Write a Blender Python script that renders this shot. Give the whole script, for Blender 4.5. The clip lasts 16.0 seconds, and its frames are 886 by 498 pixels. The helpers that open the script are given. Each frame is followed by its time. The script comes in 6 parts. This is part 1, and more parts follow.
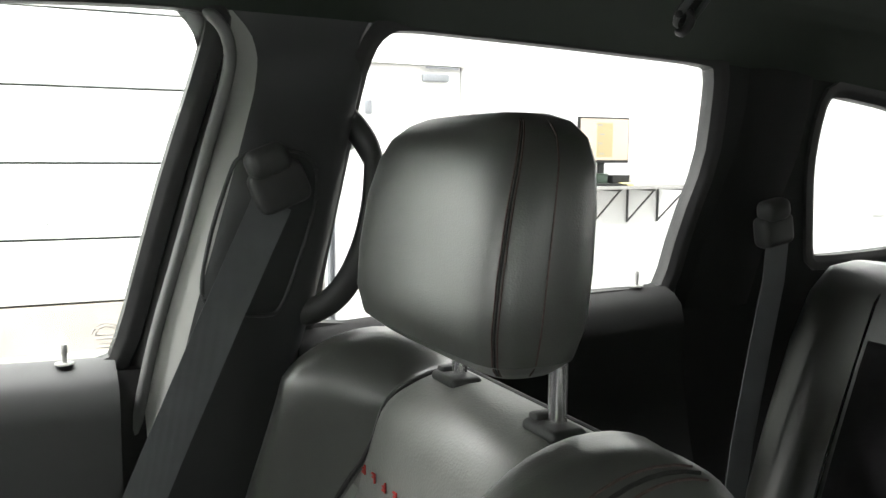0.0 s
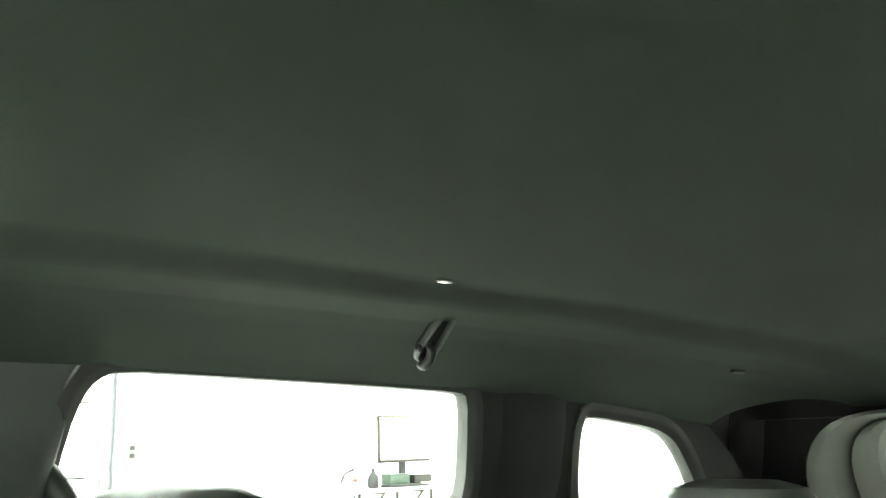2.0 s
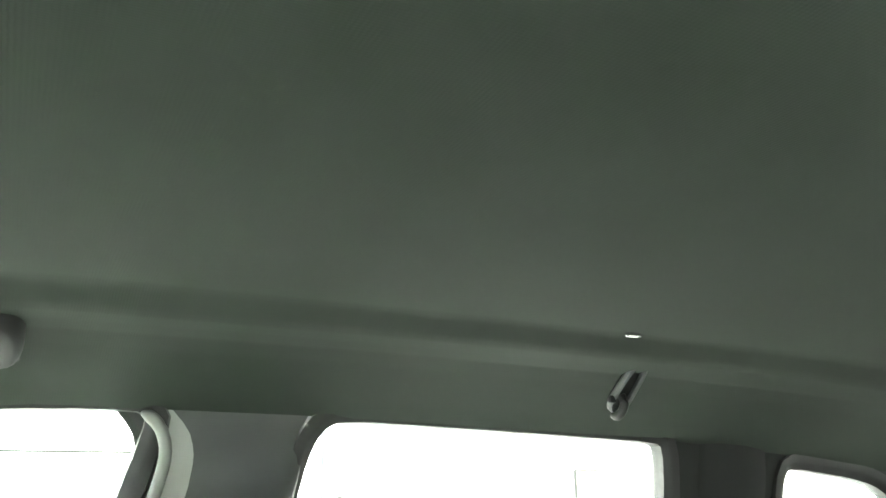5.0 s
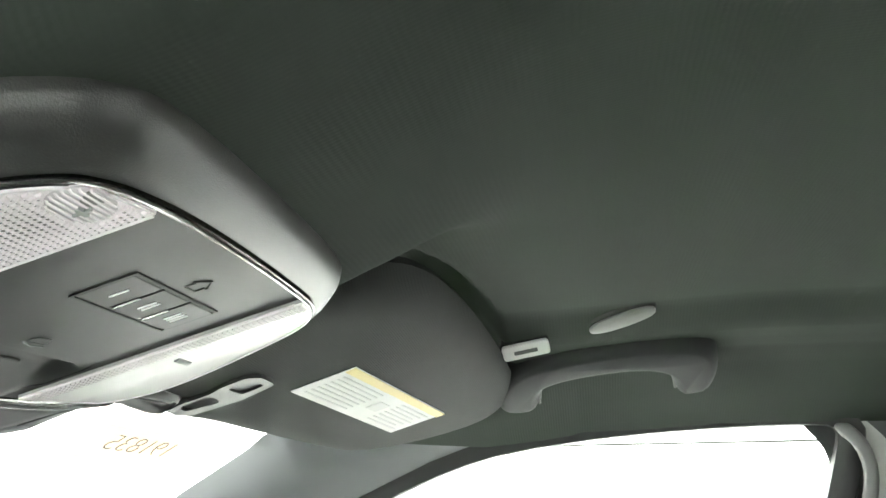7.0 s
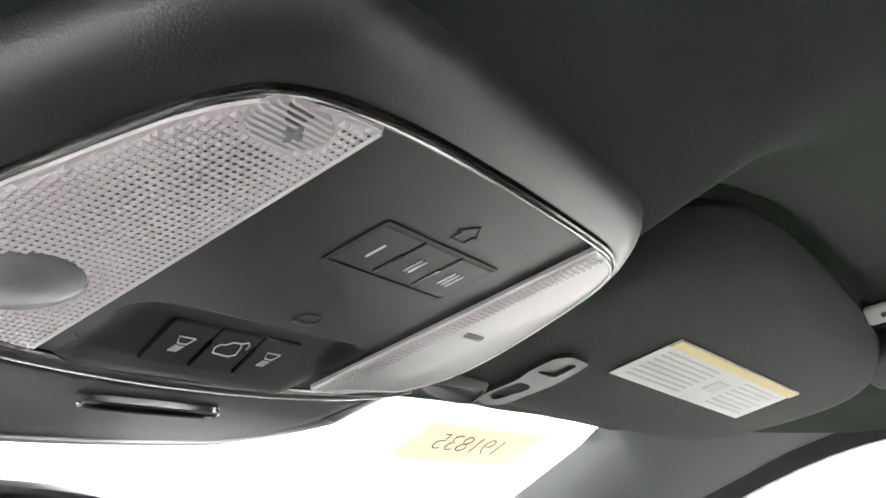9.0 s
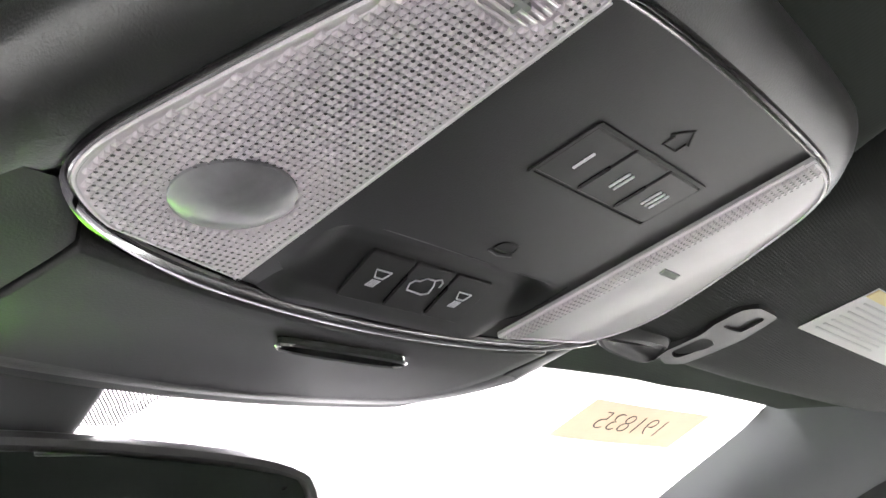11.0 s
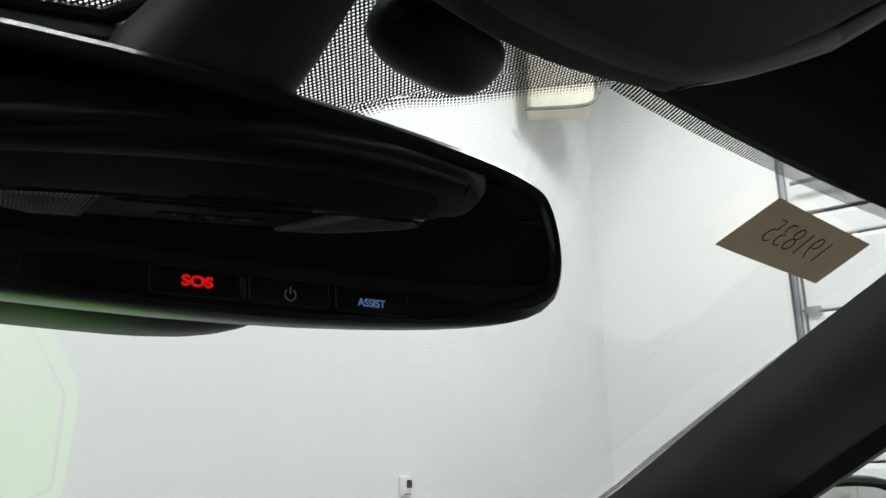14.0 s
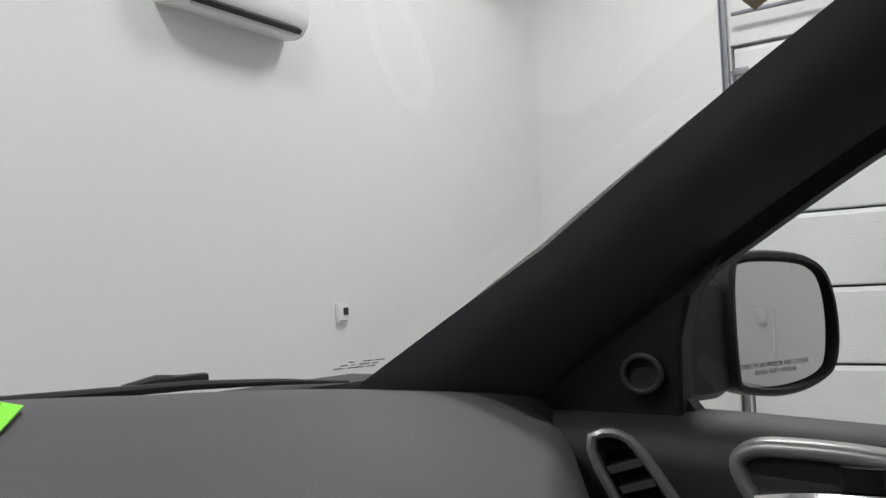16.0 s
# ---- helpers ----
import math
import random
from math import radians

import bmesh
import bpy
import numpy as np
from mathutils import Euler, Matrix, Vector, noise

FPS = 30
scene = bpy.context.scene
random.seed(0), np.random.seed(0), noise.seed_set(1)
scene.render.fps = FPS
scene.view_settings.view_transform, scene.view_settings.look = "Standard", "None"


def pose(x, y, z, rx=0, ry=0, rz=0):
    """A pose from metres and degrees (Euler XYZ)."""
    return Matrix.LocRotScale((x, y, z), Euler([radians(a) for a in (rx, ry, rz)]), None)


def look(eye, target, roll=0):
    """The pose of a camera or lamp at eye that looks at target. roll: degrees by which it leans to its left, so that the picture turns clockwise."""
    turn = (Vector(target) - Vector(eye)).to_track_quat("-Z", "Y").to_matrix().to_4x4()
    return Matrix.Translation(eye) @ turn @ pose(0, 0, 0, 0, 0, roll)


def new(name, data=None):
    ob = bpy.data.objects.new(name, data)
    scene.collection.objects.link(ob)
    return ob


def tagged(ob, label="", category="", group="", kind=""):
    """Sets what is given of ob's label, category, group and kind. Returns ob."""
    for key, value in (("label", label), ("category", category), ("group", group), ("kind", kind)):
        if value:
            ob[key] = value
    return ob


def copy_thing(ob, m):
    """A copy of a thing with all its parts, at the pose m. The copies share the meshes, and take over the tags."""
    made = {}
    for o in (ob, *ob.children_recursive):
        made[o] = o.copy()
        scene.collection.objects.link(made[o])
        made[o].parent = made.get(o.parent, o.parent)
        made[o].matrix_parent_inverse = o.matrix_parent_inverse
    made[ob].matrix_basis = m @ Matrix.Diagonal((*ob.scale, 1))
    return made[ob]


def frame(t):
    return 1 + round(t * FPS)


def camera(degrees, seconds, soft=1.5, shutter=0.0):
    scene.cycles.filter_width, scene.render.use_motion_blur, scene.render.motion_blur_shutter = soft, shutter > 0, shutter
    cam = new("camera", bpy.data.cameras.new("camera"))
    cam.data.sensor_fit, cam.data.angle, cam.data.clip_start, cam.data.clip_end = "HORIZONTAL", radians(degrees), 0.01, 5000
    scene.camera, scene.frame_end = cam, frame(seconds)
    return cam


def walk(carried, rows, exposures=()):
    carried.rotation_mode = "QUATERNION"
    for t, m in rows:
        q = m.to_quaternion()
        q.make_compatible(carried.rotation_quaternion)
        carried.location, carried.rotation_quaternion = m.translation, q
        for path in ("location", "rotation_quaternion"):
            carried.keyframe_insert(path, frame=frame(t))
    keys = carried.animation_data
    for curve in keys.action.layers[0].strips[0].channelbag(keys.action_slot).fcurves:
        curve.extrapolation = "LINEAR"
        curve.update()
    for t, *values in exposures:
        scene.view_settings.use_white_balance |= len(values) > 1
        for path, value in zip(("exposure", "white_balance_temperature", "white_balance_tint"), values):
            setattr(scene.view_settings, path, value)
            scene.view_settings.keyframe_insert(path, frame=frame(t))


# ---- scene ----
cam = camera(54.0, 16.0)
PATH = [
    (0, (-0.304, 0.383, 1.441), (1.483, -0.489, 1.221), 0.5),
    (0.5, (-0.316, 0.392, 1.445), (1.464, -0.521, 1.46), 0.2),
    (1, (-0.315, 0.379, 1.459), (1.428, -0.576, 1.678), -0.0),
    (1.5, (-0.317, 0.319, 1.485), (1.342, -0.735, 1.856), -0.9),
    (2, (-0.287, 0.275, 1.498), (1.236, -0.944, 1.938), -1.8),
    (2.5, (-0.278, 0.267, 1.496), (1.123, -1.081, 1.964), -2.4),
    (3, (-0.299, 0.274, 1.486), (1.043, -1.122, 1.988), -2.3),
    (3.2, (-0.307, 0.284, 1.483), (1.02, -1.121, 1.997), -2.0),
    (5.3, (-0.362, 0.323, 1.487), (1.444, -0.316, 2.062), -0.7),
    (5.5, (-0.365, 0.323, 1.487), (1.482, -0.176, 2.067), -0.7),
    (6.3, (-0.301, 0.402, 1.527), (1.62, 0.226, 2.056), -0.5),
    (6.5, (-0.288, 0.42, 1.529), (1.642, 0.37, 2.051), -0.8),
    (7, (-0.27, 0.443, 1.526), (1.63, 0.746, 2.074), -0.7),
    (7.5, (-0.24, 0.455, 1.524), (1.592, 1.032, 2.08), -0.6),
    (8, (-0.217, 0.458, 1.522), (1.535, 1.24, 2.09), -0.7),
    (8.2, (-0.211, 0.455, 1.522), (1.512, 1.296, 2.092), -0.7),
    (10.3, (-0.202, 0.458, 1.517), (1.36, 1.566, 2.095), -2.7),
    (10.5, (-0.202, 0.463, 1.514), (1.337, 1.599, 2.098), -2.5),
    (11, (-0.201, 0.488, 1.502), (1.283, 1.689, 2.098), -2.0),
    (11.5, (-0.195, 0.533, 1.48), (1.277, 1.74, 2.094), -1.9),
    (12, (-0.193, 0.575, 1.457), (1.286, 1.761, 2.096), -2.3),
    (12.5, (-0.204, 0.59, 1.449), (1.282, 1.774, 2.074), -2.4),
    (13, (-0.205, 0.594, 1.448), (1.284, 1.789, 2.042), -2.3),
    (13.5, (-0.207, 0.601, 1.447), (1.291, 1.808, 1.992), -2.2),
    (14, (-0.19, 0.637, 1.423), (1.319, 1.86, 1.903), -1.8),
    (14.5, (-0.173, 0.654, 1.399), (1.352, 1.892, 1.774), -1.9),
    (15, (-0.174, 0.647, 1.388), (1.369, 1.891, 1.658), -1.9),
    (15.5, (-0.153, 0.66, 1.367), (1.423, 1.874, 1.579), -2.0),
    (16, (-0.121, 0.666, 1.346), (1.507, 1.822, 1.468), -2.3),
]
EXPOSURE = [(0.0, 0.75, 6500, 10), (0.4, -0.35, 6500, 15), (0.8, -0.75, 6500, 18), (1.05, -0.8, 6500, 18), (1.5, 0.7, 6500, 6), (2.0, 2.45, 6700, -6), (3.2, 2.75, 6700, -8), (5.3, 3.15, 6550, 0), (6.0, 3.1, 6500, 2), (6.5, 2.9, 6450, 4), (8.0, 2.2, 6450, 13), (11.3, 1.95, 6450, 20), (11.7, 0.6, 6450, 12), (12.0, -0.6, 6500, 10), (12.5, -1.45, 6500, 8), (14.0, -1.6, 6350, 6), (14.5, -1.85, 6400, 6), (16.0, -2.0, 6450, 13)]
walk(cam, [(t, look(eye, target, roll)) for t, eye, target, roll in PATH], EXPOSURE)
# ---- light ----
# Room light: white LED panels under the ceiling of the garage.
world = bpy.data.worlds.new("world")
scene.world = world
world.use_nodes = True
world.node_tree.nodes["Background"].inputs[0].default_value = (0.9, 0.95, 1.0, 1)
world.node_tree.nodes["Background"].inputs[1].default_value = 0.05
CEILING = 5.0
LIGHTS = [(x, y) for x in (-2.6, 0.9, 4.3) for y in (-6.6, -3.6, -0.7, 2.2)]
for lx, ly in LIGHTS:
    lamp = bpy.data.lights.new("ceiling_lamp", "AREA")
    lamp.shape, lamp.size, lamp.size_y = "RECTANGLE", 0.55, 1.15
    lamp.energy, lamp.color = {-6.6: 150, -3.6: 52, -0.7: 60, 2.2: 320}[ly] * {-2.6: 0.8, 0.9: 1.0, 4.3: 1.05}[lx], (1.0, 0.992, 0.985)
    new("ceiling_lamp", lamp).matrix_world = pose(lx, ly, CEILING - 0.075)

# ---- materials ----


def material(name, base, rough=0.5, metal=0.0, vary=0.15, vary_scale=6.0, grain=0.0, grain_scale=400.0,
             kind="noise", spec=0.5, coat=0.0, rough_vary=0.08):
    """A surface with colour variation at one scale and a fine relief at another."""
    m = bpy.data.materials.new(name)
    m.use_nodes = True
    t = m.node_tree
    p = t.nodes["Principled BSDF"]
    p.inputs["Metallic"].default_value = metal
    p.inputs["Specular IOR Level"].default_value = spec
    p.inputs["Coat Weight"].default_value = coat
    co = t.nodes.new("ShaderNodeTexCoord")
    n = t.nodes.new("ShaderNodeTexNoise")
    n.inputs["Scale"].default_value, n.inputs["Detail"].default_value = vary_scale, 5
    t.links.new(co.outputs["Object"], n.inputs["Vector"])
    ramp = t.nodes.new("ShaderNodeMapRange")
    ramp.inputs["From Min"].default_value, ramp.inputs["From Max"].default_value = 0.3, 0.7
    ramp.inputs["To Min"].default_value, ramp.inputs["To Max"].default_value = 1 - vary, 1 + vary
    t.links.new(n.outputs["Fac"], ramp.inputs["Value"])
    mul = t.nodes.new("ShaderNodeVectorMath")
    mul.operation = "SCALE"
    mul.inputs[0].default_value = base
    t.links.new(ramp.outputs["Result"], mul.inputs["Scale"])
    t.links.new(mul.outputs["Vector"], p.inputs["Base Color"])
    rr = t.nodes.new("ShaderNodeMapRange")
    rr.inputs["To Min"].default_value, rr.inputs["To Max"].default_value = max(rough - rough_vary, 0.0), min(rough + rough_vary, 1.0)
    t.links.new(n.outputs["Fac"], rr.inputs["Value"])
    t.links.new(rr.outputs["Result"], p.inputs["Roughness"])
    if grain > 0:
        if kind == "cells":
            g = t.nodes.new("ShaderNodeTexVoronoi")
            g.inputs["Scale"].default_value = grain_scale
            out = g.outputs["Distance"]
        elif kind == "weave":
            g = t.nodes.new("ShaderNodeTexWave")
            g.inputs["Scale"].default_value, g.inputs["Distortion"].default_value = grain_scale, 1.5
            g2 = t.nodes.new("ShaderNodeTexWave")
            g2.bands_direction = "Y"
            g2.inputs["Scale"].default_value, g2.inputs["Distortion"].default_value = grain_scale * 0.8, 1.5
            t.links.new(co.outputs["Object"], g2.inputs["Vector"])
            add = t.nodes.new("ShaderNodeMath")
            t.links.new(g.outputs["Fac"], add.inputs[0])
            t.links.new(g2.outputs["Fac"], add.inputs[1])
            out = add.outputs[0]
        else:
            g = t.nodes.new("ShaderNodeTexNoise")
            g.inputs["Scale"].default_value, g.inputs["Detail"].default_value = grain_scale, 2
            out = g.outputs["Fac"]
        t.links.new(co.outputs["Object"], g.inputs["Vector"])
        b = t.nodes.new("ShaderNodeBump")
        b.inputs["Strength"].default_value, b.inputs["Distance"].default_value = grain, 0.001
        t.links.new(out, b.inputs["Height"])
        t.links.new(b.outputs["Normal"], p.inputs["Normal"])
    return m


def plain(name, base, rough=0.5, metal=0.0, emit=0.0, transmission=0.0, ior=1.45, alpha=1.0):
    m = bpy.data.materials.new(name)
    m.use_nodes = True
    p = m.node_tree.nodes["Principled BSDF"]
    p.inputs["Base Color"].default_value = (*base, 1)
    p.inputs["Roughness"].default_value = rough
    p.inputs["Metallic"].default_value = metal
    p.inputs["IOR"].default_value = ior
    p.inputs["Transmission Weight"].default_value = transmission
    p.inputs["Alpha"].default_value = alpha
    if emit:
        p.inputs["Emission Color"].default_value = (*base, 1)
        p.inputs["Emission Strength"].default_value = emit
    return m


def clear_glass(name, tint, gloss):
    """A thin pane: lets light straight through and mirrors a little, more so at grazing angles."""
    m = bpy.data.materials.new(name)
    m.use_nodes = True
    t = m.node_tree
    t.nodes.remove(t.nodes["Principled BSDF"])
    tr = t.nodes.new("ShaderNodeBsdfTransparent")
    tr.inputs[0].default_value = (*tint, 1)
    gl = t.nodes.new("ShaderNodeBsdfGlossy")
    gl.inputs["Roughness"].default_value = 0.0
    lw = t.nodes.new("ShaderNodeLayerWeight")
    lw.inputs["Blend"].default_value = 0.5
    pw = t.nodes.new("ShaderNodeMath")
    pw.operation = "POWER"
    pw.inputs[1].default_value = 4.5
    t.links.new(lw.outputs["Facing"], pw.inputs[0])
    fr = t.nodes.new("ShaderNodeMapRange")
    fr.inputs["To Min"].default_value, fr.inputs["To Max"].default_value = gloss, 0.9
    t.links.new(pw.outputs[0], fr.inputs["Value"])
    mix = t.nodes.new("ShaderNodeMixShader")
    t.links.new(fr.outputs[0], mix.inputs[0])
    t.links.new(tr.outputs[0], mix.inputs[1])
    t.links.new(gl.outputs[0], mix.inputs[2])
    t.links.new(mix.outputs[0], t.nodes["Material Output"].inputs["Surface"])
    return m


HEADLINER = material("headliner_cloth", (0.036, 0.043, 0.036), 0.95, vary=0.10, vary_scale=3, grain=0.08, grain_scale=150, kind="weave", spec=0.15)
PLASTIC = material("soft_black_plastic", (0.026, 0.027, 0.026), 0.52, vary=0.08, vary_scale=9, grain=0.12, grain_scale=1400)
GATETRIM = material("pale_gate_trim", (0.20, 0.206, 0.19), 0.5, vary=0.07, vary_scale=8, grain=0.10, grain_scale=1500)
GREYTRIM = material("grey_black_trim", (0.074, 0.078, 0.078), 0.50, vary=0.07, vary_scale=8, grain=0.10, grain_scale=1500)
APILLAR = material("windscreen_pillar_trim", (0.100, 0.104, 0.108), 0.50, vary=0.06, vary_scale=8, grain=0.12, grain_scale=1300)
GRIP = material("soft_grip", (0.027, 0.0275, 0.028), 0.72, vary=0.08, vary_scale=9, grain=0.10, grain_scale=1400, spec=0.2)
PILLAR = material("pillar_trim", (0.030, 0.032, 0.032), 0.50, vary=0.07, vary_scale=8, grain=0.10, grain_scale=1500)
# trim like the front's, the dimmer rear's shade put into a darker colour
REARTRIM_SHADED = material("shaded_rear_trim", (0.012, 0.0125, 0.012), 0.7, vary=0.08, vary_scale=8, grain=0.10, grain_scale=1500, spec=0.2)
STRIPRUBBER = material("grey_door_rubber", (0.15, 0.152, 0.147), 0.55, vary=0.08, vary_scale=12, grain=0.05, grain_scale=900)
# pale lock pin collars; on the pillar flange the paleness paints window light
PALE_AND_LIT = material("pale_and_lit_trim", (0.31, 0.315, 0.295), 0.5, vary=0.07, vary_scale=8, grain=0.10, grain_scale=1500)
LEATHER = material("black_leather", (0.054, 0.057, 0.051), 0.36, vary=0.12, vary_scale=14, grain=0.14, grain_scale=620, kind="cells", rough_vary=0.06, spec=0.8, coat=0.45)
LEATHER.node_tree.nodes["Principled BSDF"].inputs["Coat Roughness"].default_value = 0.34
PERFORATED = material("black_leather_perforated", (0.150, 0.154, 0.143), 0.48, vary=0.12, vary_scale=14, grain=0.25, grain_scale=380, kind="cells")
DASH = material("dash_skin", (0.046, 0.046, 0.051), 0.55, vary=0.08, vary_scale=7, grain=0.22, grain_scale=900, kind="cells")
GLOSS = material("gloss_black", (0.010, 0.010, 0.010), 0.10, vary=0.1, grain=0.0, rough_vary=0.03)
SATIN = material("satin_black", (0.014, 0.0145, 0.014), 0.44, vary=0.08, vary_scale=20, grain=0.06, grain_scale=1800, spec=0.32)
RUBBER = material("black_rubber", (0.012, 0.012, 0.012), 0.62, vary=0.15, vary_scale=20, grain=0.1, grain_scale=600)
WEBBING = material("seat_belt_webbing", (0.115, 0.122, 0.125), 0.7, vary=0.08, vary_scale=30, grain=0.5, grain_scale=330, kind="weave", spec=0.3)
POSTCHROME = plain("brushed_chrome", (0.95, 0.95, 0.95), 0.26, 1.0)
CHROME = plain("chrome", (0.70, 0.70, 0.70), 0.09, 1.0)
STRIPCHROME = plain("strip_chrome", (0.60, 0.60, 0.61), 0.15, 1.0)
RIMCHROME = plain("rim_chrome", (0.42, 0.415, 0.41), 0.22, 1.0)
# black seat cloth; in the rear recesses its near-black colour stands for shade
FELT_AND_SHADE = material("black_felt_and_shade", (0.010, 0.0095, 0.010), 0.95, vary=0.2, vary_scale=40, grain=0.3, grain_scale=500, spec=0.1)
DOORTRIM = material("door_trim_skin", (0.036, 0.038, 0.037), 0.55, vary=0.08, vary_scale=9, grain=0.12, grain_scale=1400)
BEZEL = material("grained_bezel", (0.035, 0.036, 0.034), 0.34, vary=0.10, vary_scale=24, grain=0.15, grain_scale=1700, spec=0.8)
# colour of the shade in the hollows of the lamp lens
PIT_SHADE = plain("lens_pit_shade", (0.11, 0.10, 0.105), 0.3)
FROST = material("frosted_lens", (0.30, 0.295, 0.31), 0.32, vary=0.30, vary_scale=75, coat=0.35)
PALEPLASTIC = material("white_plastic", (0.6, 0.6, 0.58), 0.5, vary=0.04)
PALEGREY = material("pale_grey_plastic", (0.17, 0.17, 0.165), 0.5, vary=0.05)
SILVER = material("satin_silver", (0.45, 0.45, 0.44), 0.34, 0.35, vary=0.05)
GLASS = clear_glass("window_glass", (0.93, 0.96, 0.94), 0.04)
PRIVACY = clear_glass("tinted_rear_glass", (0.91, 0.93, 0.92), 0.04)
SCREEN = clear_glass("windscreen_glass", (0.90, 0.93, 0.92), 0.07)
MIRROR = plain("mirror_glass", (0.92, 0.93, 0.93), 0.0, 1.0)
DIMMED = plain("dimming_mirror_glass", (0.40, 0.44, 0.42), 0.0, 1.0)
# for the push mark's ribs, and the right lens's prisms darkened as in shade
LENS_MID = material("rib_and_shaded_lens", (0.62, 0.57, 0.60), 0.2, vary=0.1, vary_scale=50)
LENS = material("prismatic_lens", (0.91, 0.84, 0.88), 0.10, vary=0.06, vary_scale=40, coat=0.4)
# right lens: same plastic as LENS, that side's shade put into the colour
LENS_SHADED = material("shaded_lamp_lens", (0.36, 0.345, 0.355), 0.32, vary=0.08, vary_scale=30, spec=0.35)
LENS_CLEAR = plain("clear_lens", (0.80, 0.75, 0.78), 0.12)
WALL = material("white_wall_paint", (0.78, 0.78, 0.77), 0.75, vary=0.02, vary_scale=0.9, grain=0.04, grain_scale=160)
DOORPAINT = material("white_door_paint", (0.80, 0.79, 0.77), 0.5, vary=0.02, vary_scale=1.2, grain=0.05, grain_scale=300)
PANEL = material("white_door_panel", (0.80, 0.80, 0.80), 0.45, vary=0.03, vary_scale=1.5, grain=0.03, grain_scale=260)
CONCRETE = material("concrete_floor", (0.36, 0.35, 0.34), 0.45, vary=0.22, vary_scale=1.3, grain=0.2, grain_scale=90)
STEEL = material("galvanised_steel", (0.27, 0.28, 0.30), 0.5, 0.3, vary=0.15, vary_scale=12)
WHITEPLASTIC = material("white_plastic", (0.78, 0.78, 0.77), 0.35, vary=0.02)
KERB = material("beige_concrete", (0.40, 0.355, 0.32), 0.75, vary=0.12, vary_scale=2.5, grain=0.2, grain_scale=120)
BEIGE = material("beige_casing", (0.70, 0.66, 0.55), 0.5, vary=0.03)
DARKGREEN = material("dark_green_card", (0.035, 0.055, 0.040), 0.6, vary=0.15, vary_scale=15)
DARKBOX = material("grey_steel_box", (0.16, 0.16, 0.15), 0.5, 0.2, vary=0.08)
DARKMETAL = material("dark_bracket_metal", (0.05, 0.05, 0.05), 0.5, vary=0.1)
BOARD = material("grey_shelf_board", (0.30, 0.29, 0.28), 0.6, vary=0.1)
KRAFT = material("kraft_paper", (0.58, 0.44, 0.31), 0.85, vary=0.06, vary_scale=30, grain=0.3, grain_scale=700)
KRAFT.node_tree.nodes["Principled BSDF"].inputs["Subsurface Weight"].default_value = 0.0
see = KRAFT.node_tree.nodes.new("ShaderNodeBsdfTranslucent")
see.inputs[0].default_value = (0.62, 0.49, 0.35, 1)
mixk = KRAFT.node_tree.nodes.new("ShaderNodeMixShader")
mixk.inputs[0].default_value = 0.06
KRAFT.node_tree.links.new(KRAFT.node_tree.nodes["Principled BSDF"].outputs[0], mixk.inputs[1])
KRAFT.node_tree.links.new(see.outputs[0], mixk.inputs[2])
KRAFT.node_tree.links.new(mixk.outputs[0], KRAFT.node_tree.nodes["Material Output"].inputs["Surface"])
PAPER = material("white_paper", (0.80, 0.80, 0.78), 0.8, vary=0.02, vary_scale=20)
YELLOW = material("yellow_print", (0.80, 0.68, 0.34), 0.7, vary=0.04)
GREYPRINT = plain("grey_print", (0.30, 0.30, 0.30), 0.7)
PALEPRINT = plain("pale_print", (0.69, 0.69, 0.68), 0.7)
INK = plain("black_ink", (0.02, 0.02, 0.02), 0.6)
NEON = material("neon_green_card", (0.25, 0.92, 0.03), 0.7, vary=0.03)
RED = material("red_embroidery", (0.42, 0.025, 0.02), 0.7, vary=0.2, vary_scale=200)
STITCH = material("grey_red_thread", (0.085, 0.058, 0.052), 0.8, vary=0.3, vary_scale=300)
ICON = plain("white_icon_paint", (0.62, 0.62, 0.64), 0.5)
REDLED = plain("red_led", (1.0, 0.01, 0.01), 0.4, emit=1.6)
BLUELED = plain("blue_led", (0.35, 0.5, 1.0), 0.4, emit=0.5)

# ---- building blocks ----


def finish(bm, mat, name, smooth=True, parent=None, label=""):
    bmesh.ops.recalc_face_normals(bm, faces=bm.faces)
    me = bpy.data.meshes.new(name)
    if smooth:
        for f in bm.faces:
            f.smooth = True
        for e in bm.edges:
            if len(e.link_faces) == 2 and e.calc_face_angle(0) > 0.6:
                e.smooth = False
    bm.to_mesh(me)
    bm.free()
    me.materials.append(mat)
    ob = new(name, me)
    if parent is not None:
        ob.parent = parent
    if label:
        ob["label"] = label
    return ob


def part(name, bm, mat, parent, label="", smooth=True):
    return finish(bm, mat, name, smooth, parent, label)


def thing(name, label, category, group="", kind="", at=(0, 0, 0)):
    ob = new(name)
    ob.location = at
    ob.empty_display_size = 0.05
    return tagged(ob, label, category, group, kind)


def loops(rows, closed=True, cap0=False, cap1=False):
    """A skin over rows of points, all of one length."""
    bm = bmesh.new()
    vs = [[bm.verts.new(p) for p in row] for row in rows]
    n = len(rows[0])
    for a, b in zip(vs, vs[1:]):
        for i in range(n if closed else n - 1):
            j = (i + 1) % n
            bm.faces.new((a[i], a[j], b[j], b[i]))
    if cap0:
        bm.faces.new(vs[0])
    if cap1:
        bm.faces.new(vs[-1])
    return bm


def grid(fn, us, vs):
    return loops([[fn(u, v) for u in us] for v in vs], closed=False)


def steps(a, b, n):
    return [a + (b - a) * i / n for i in range(n + 1)]


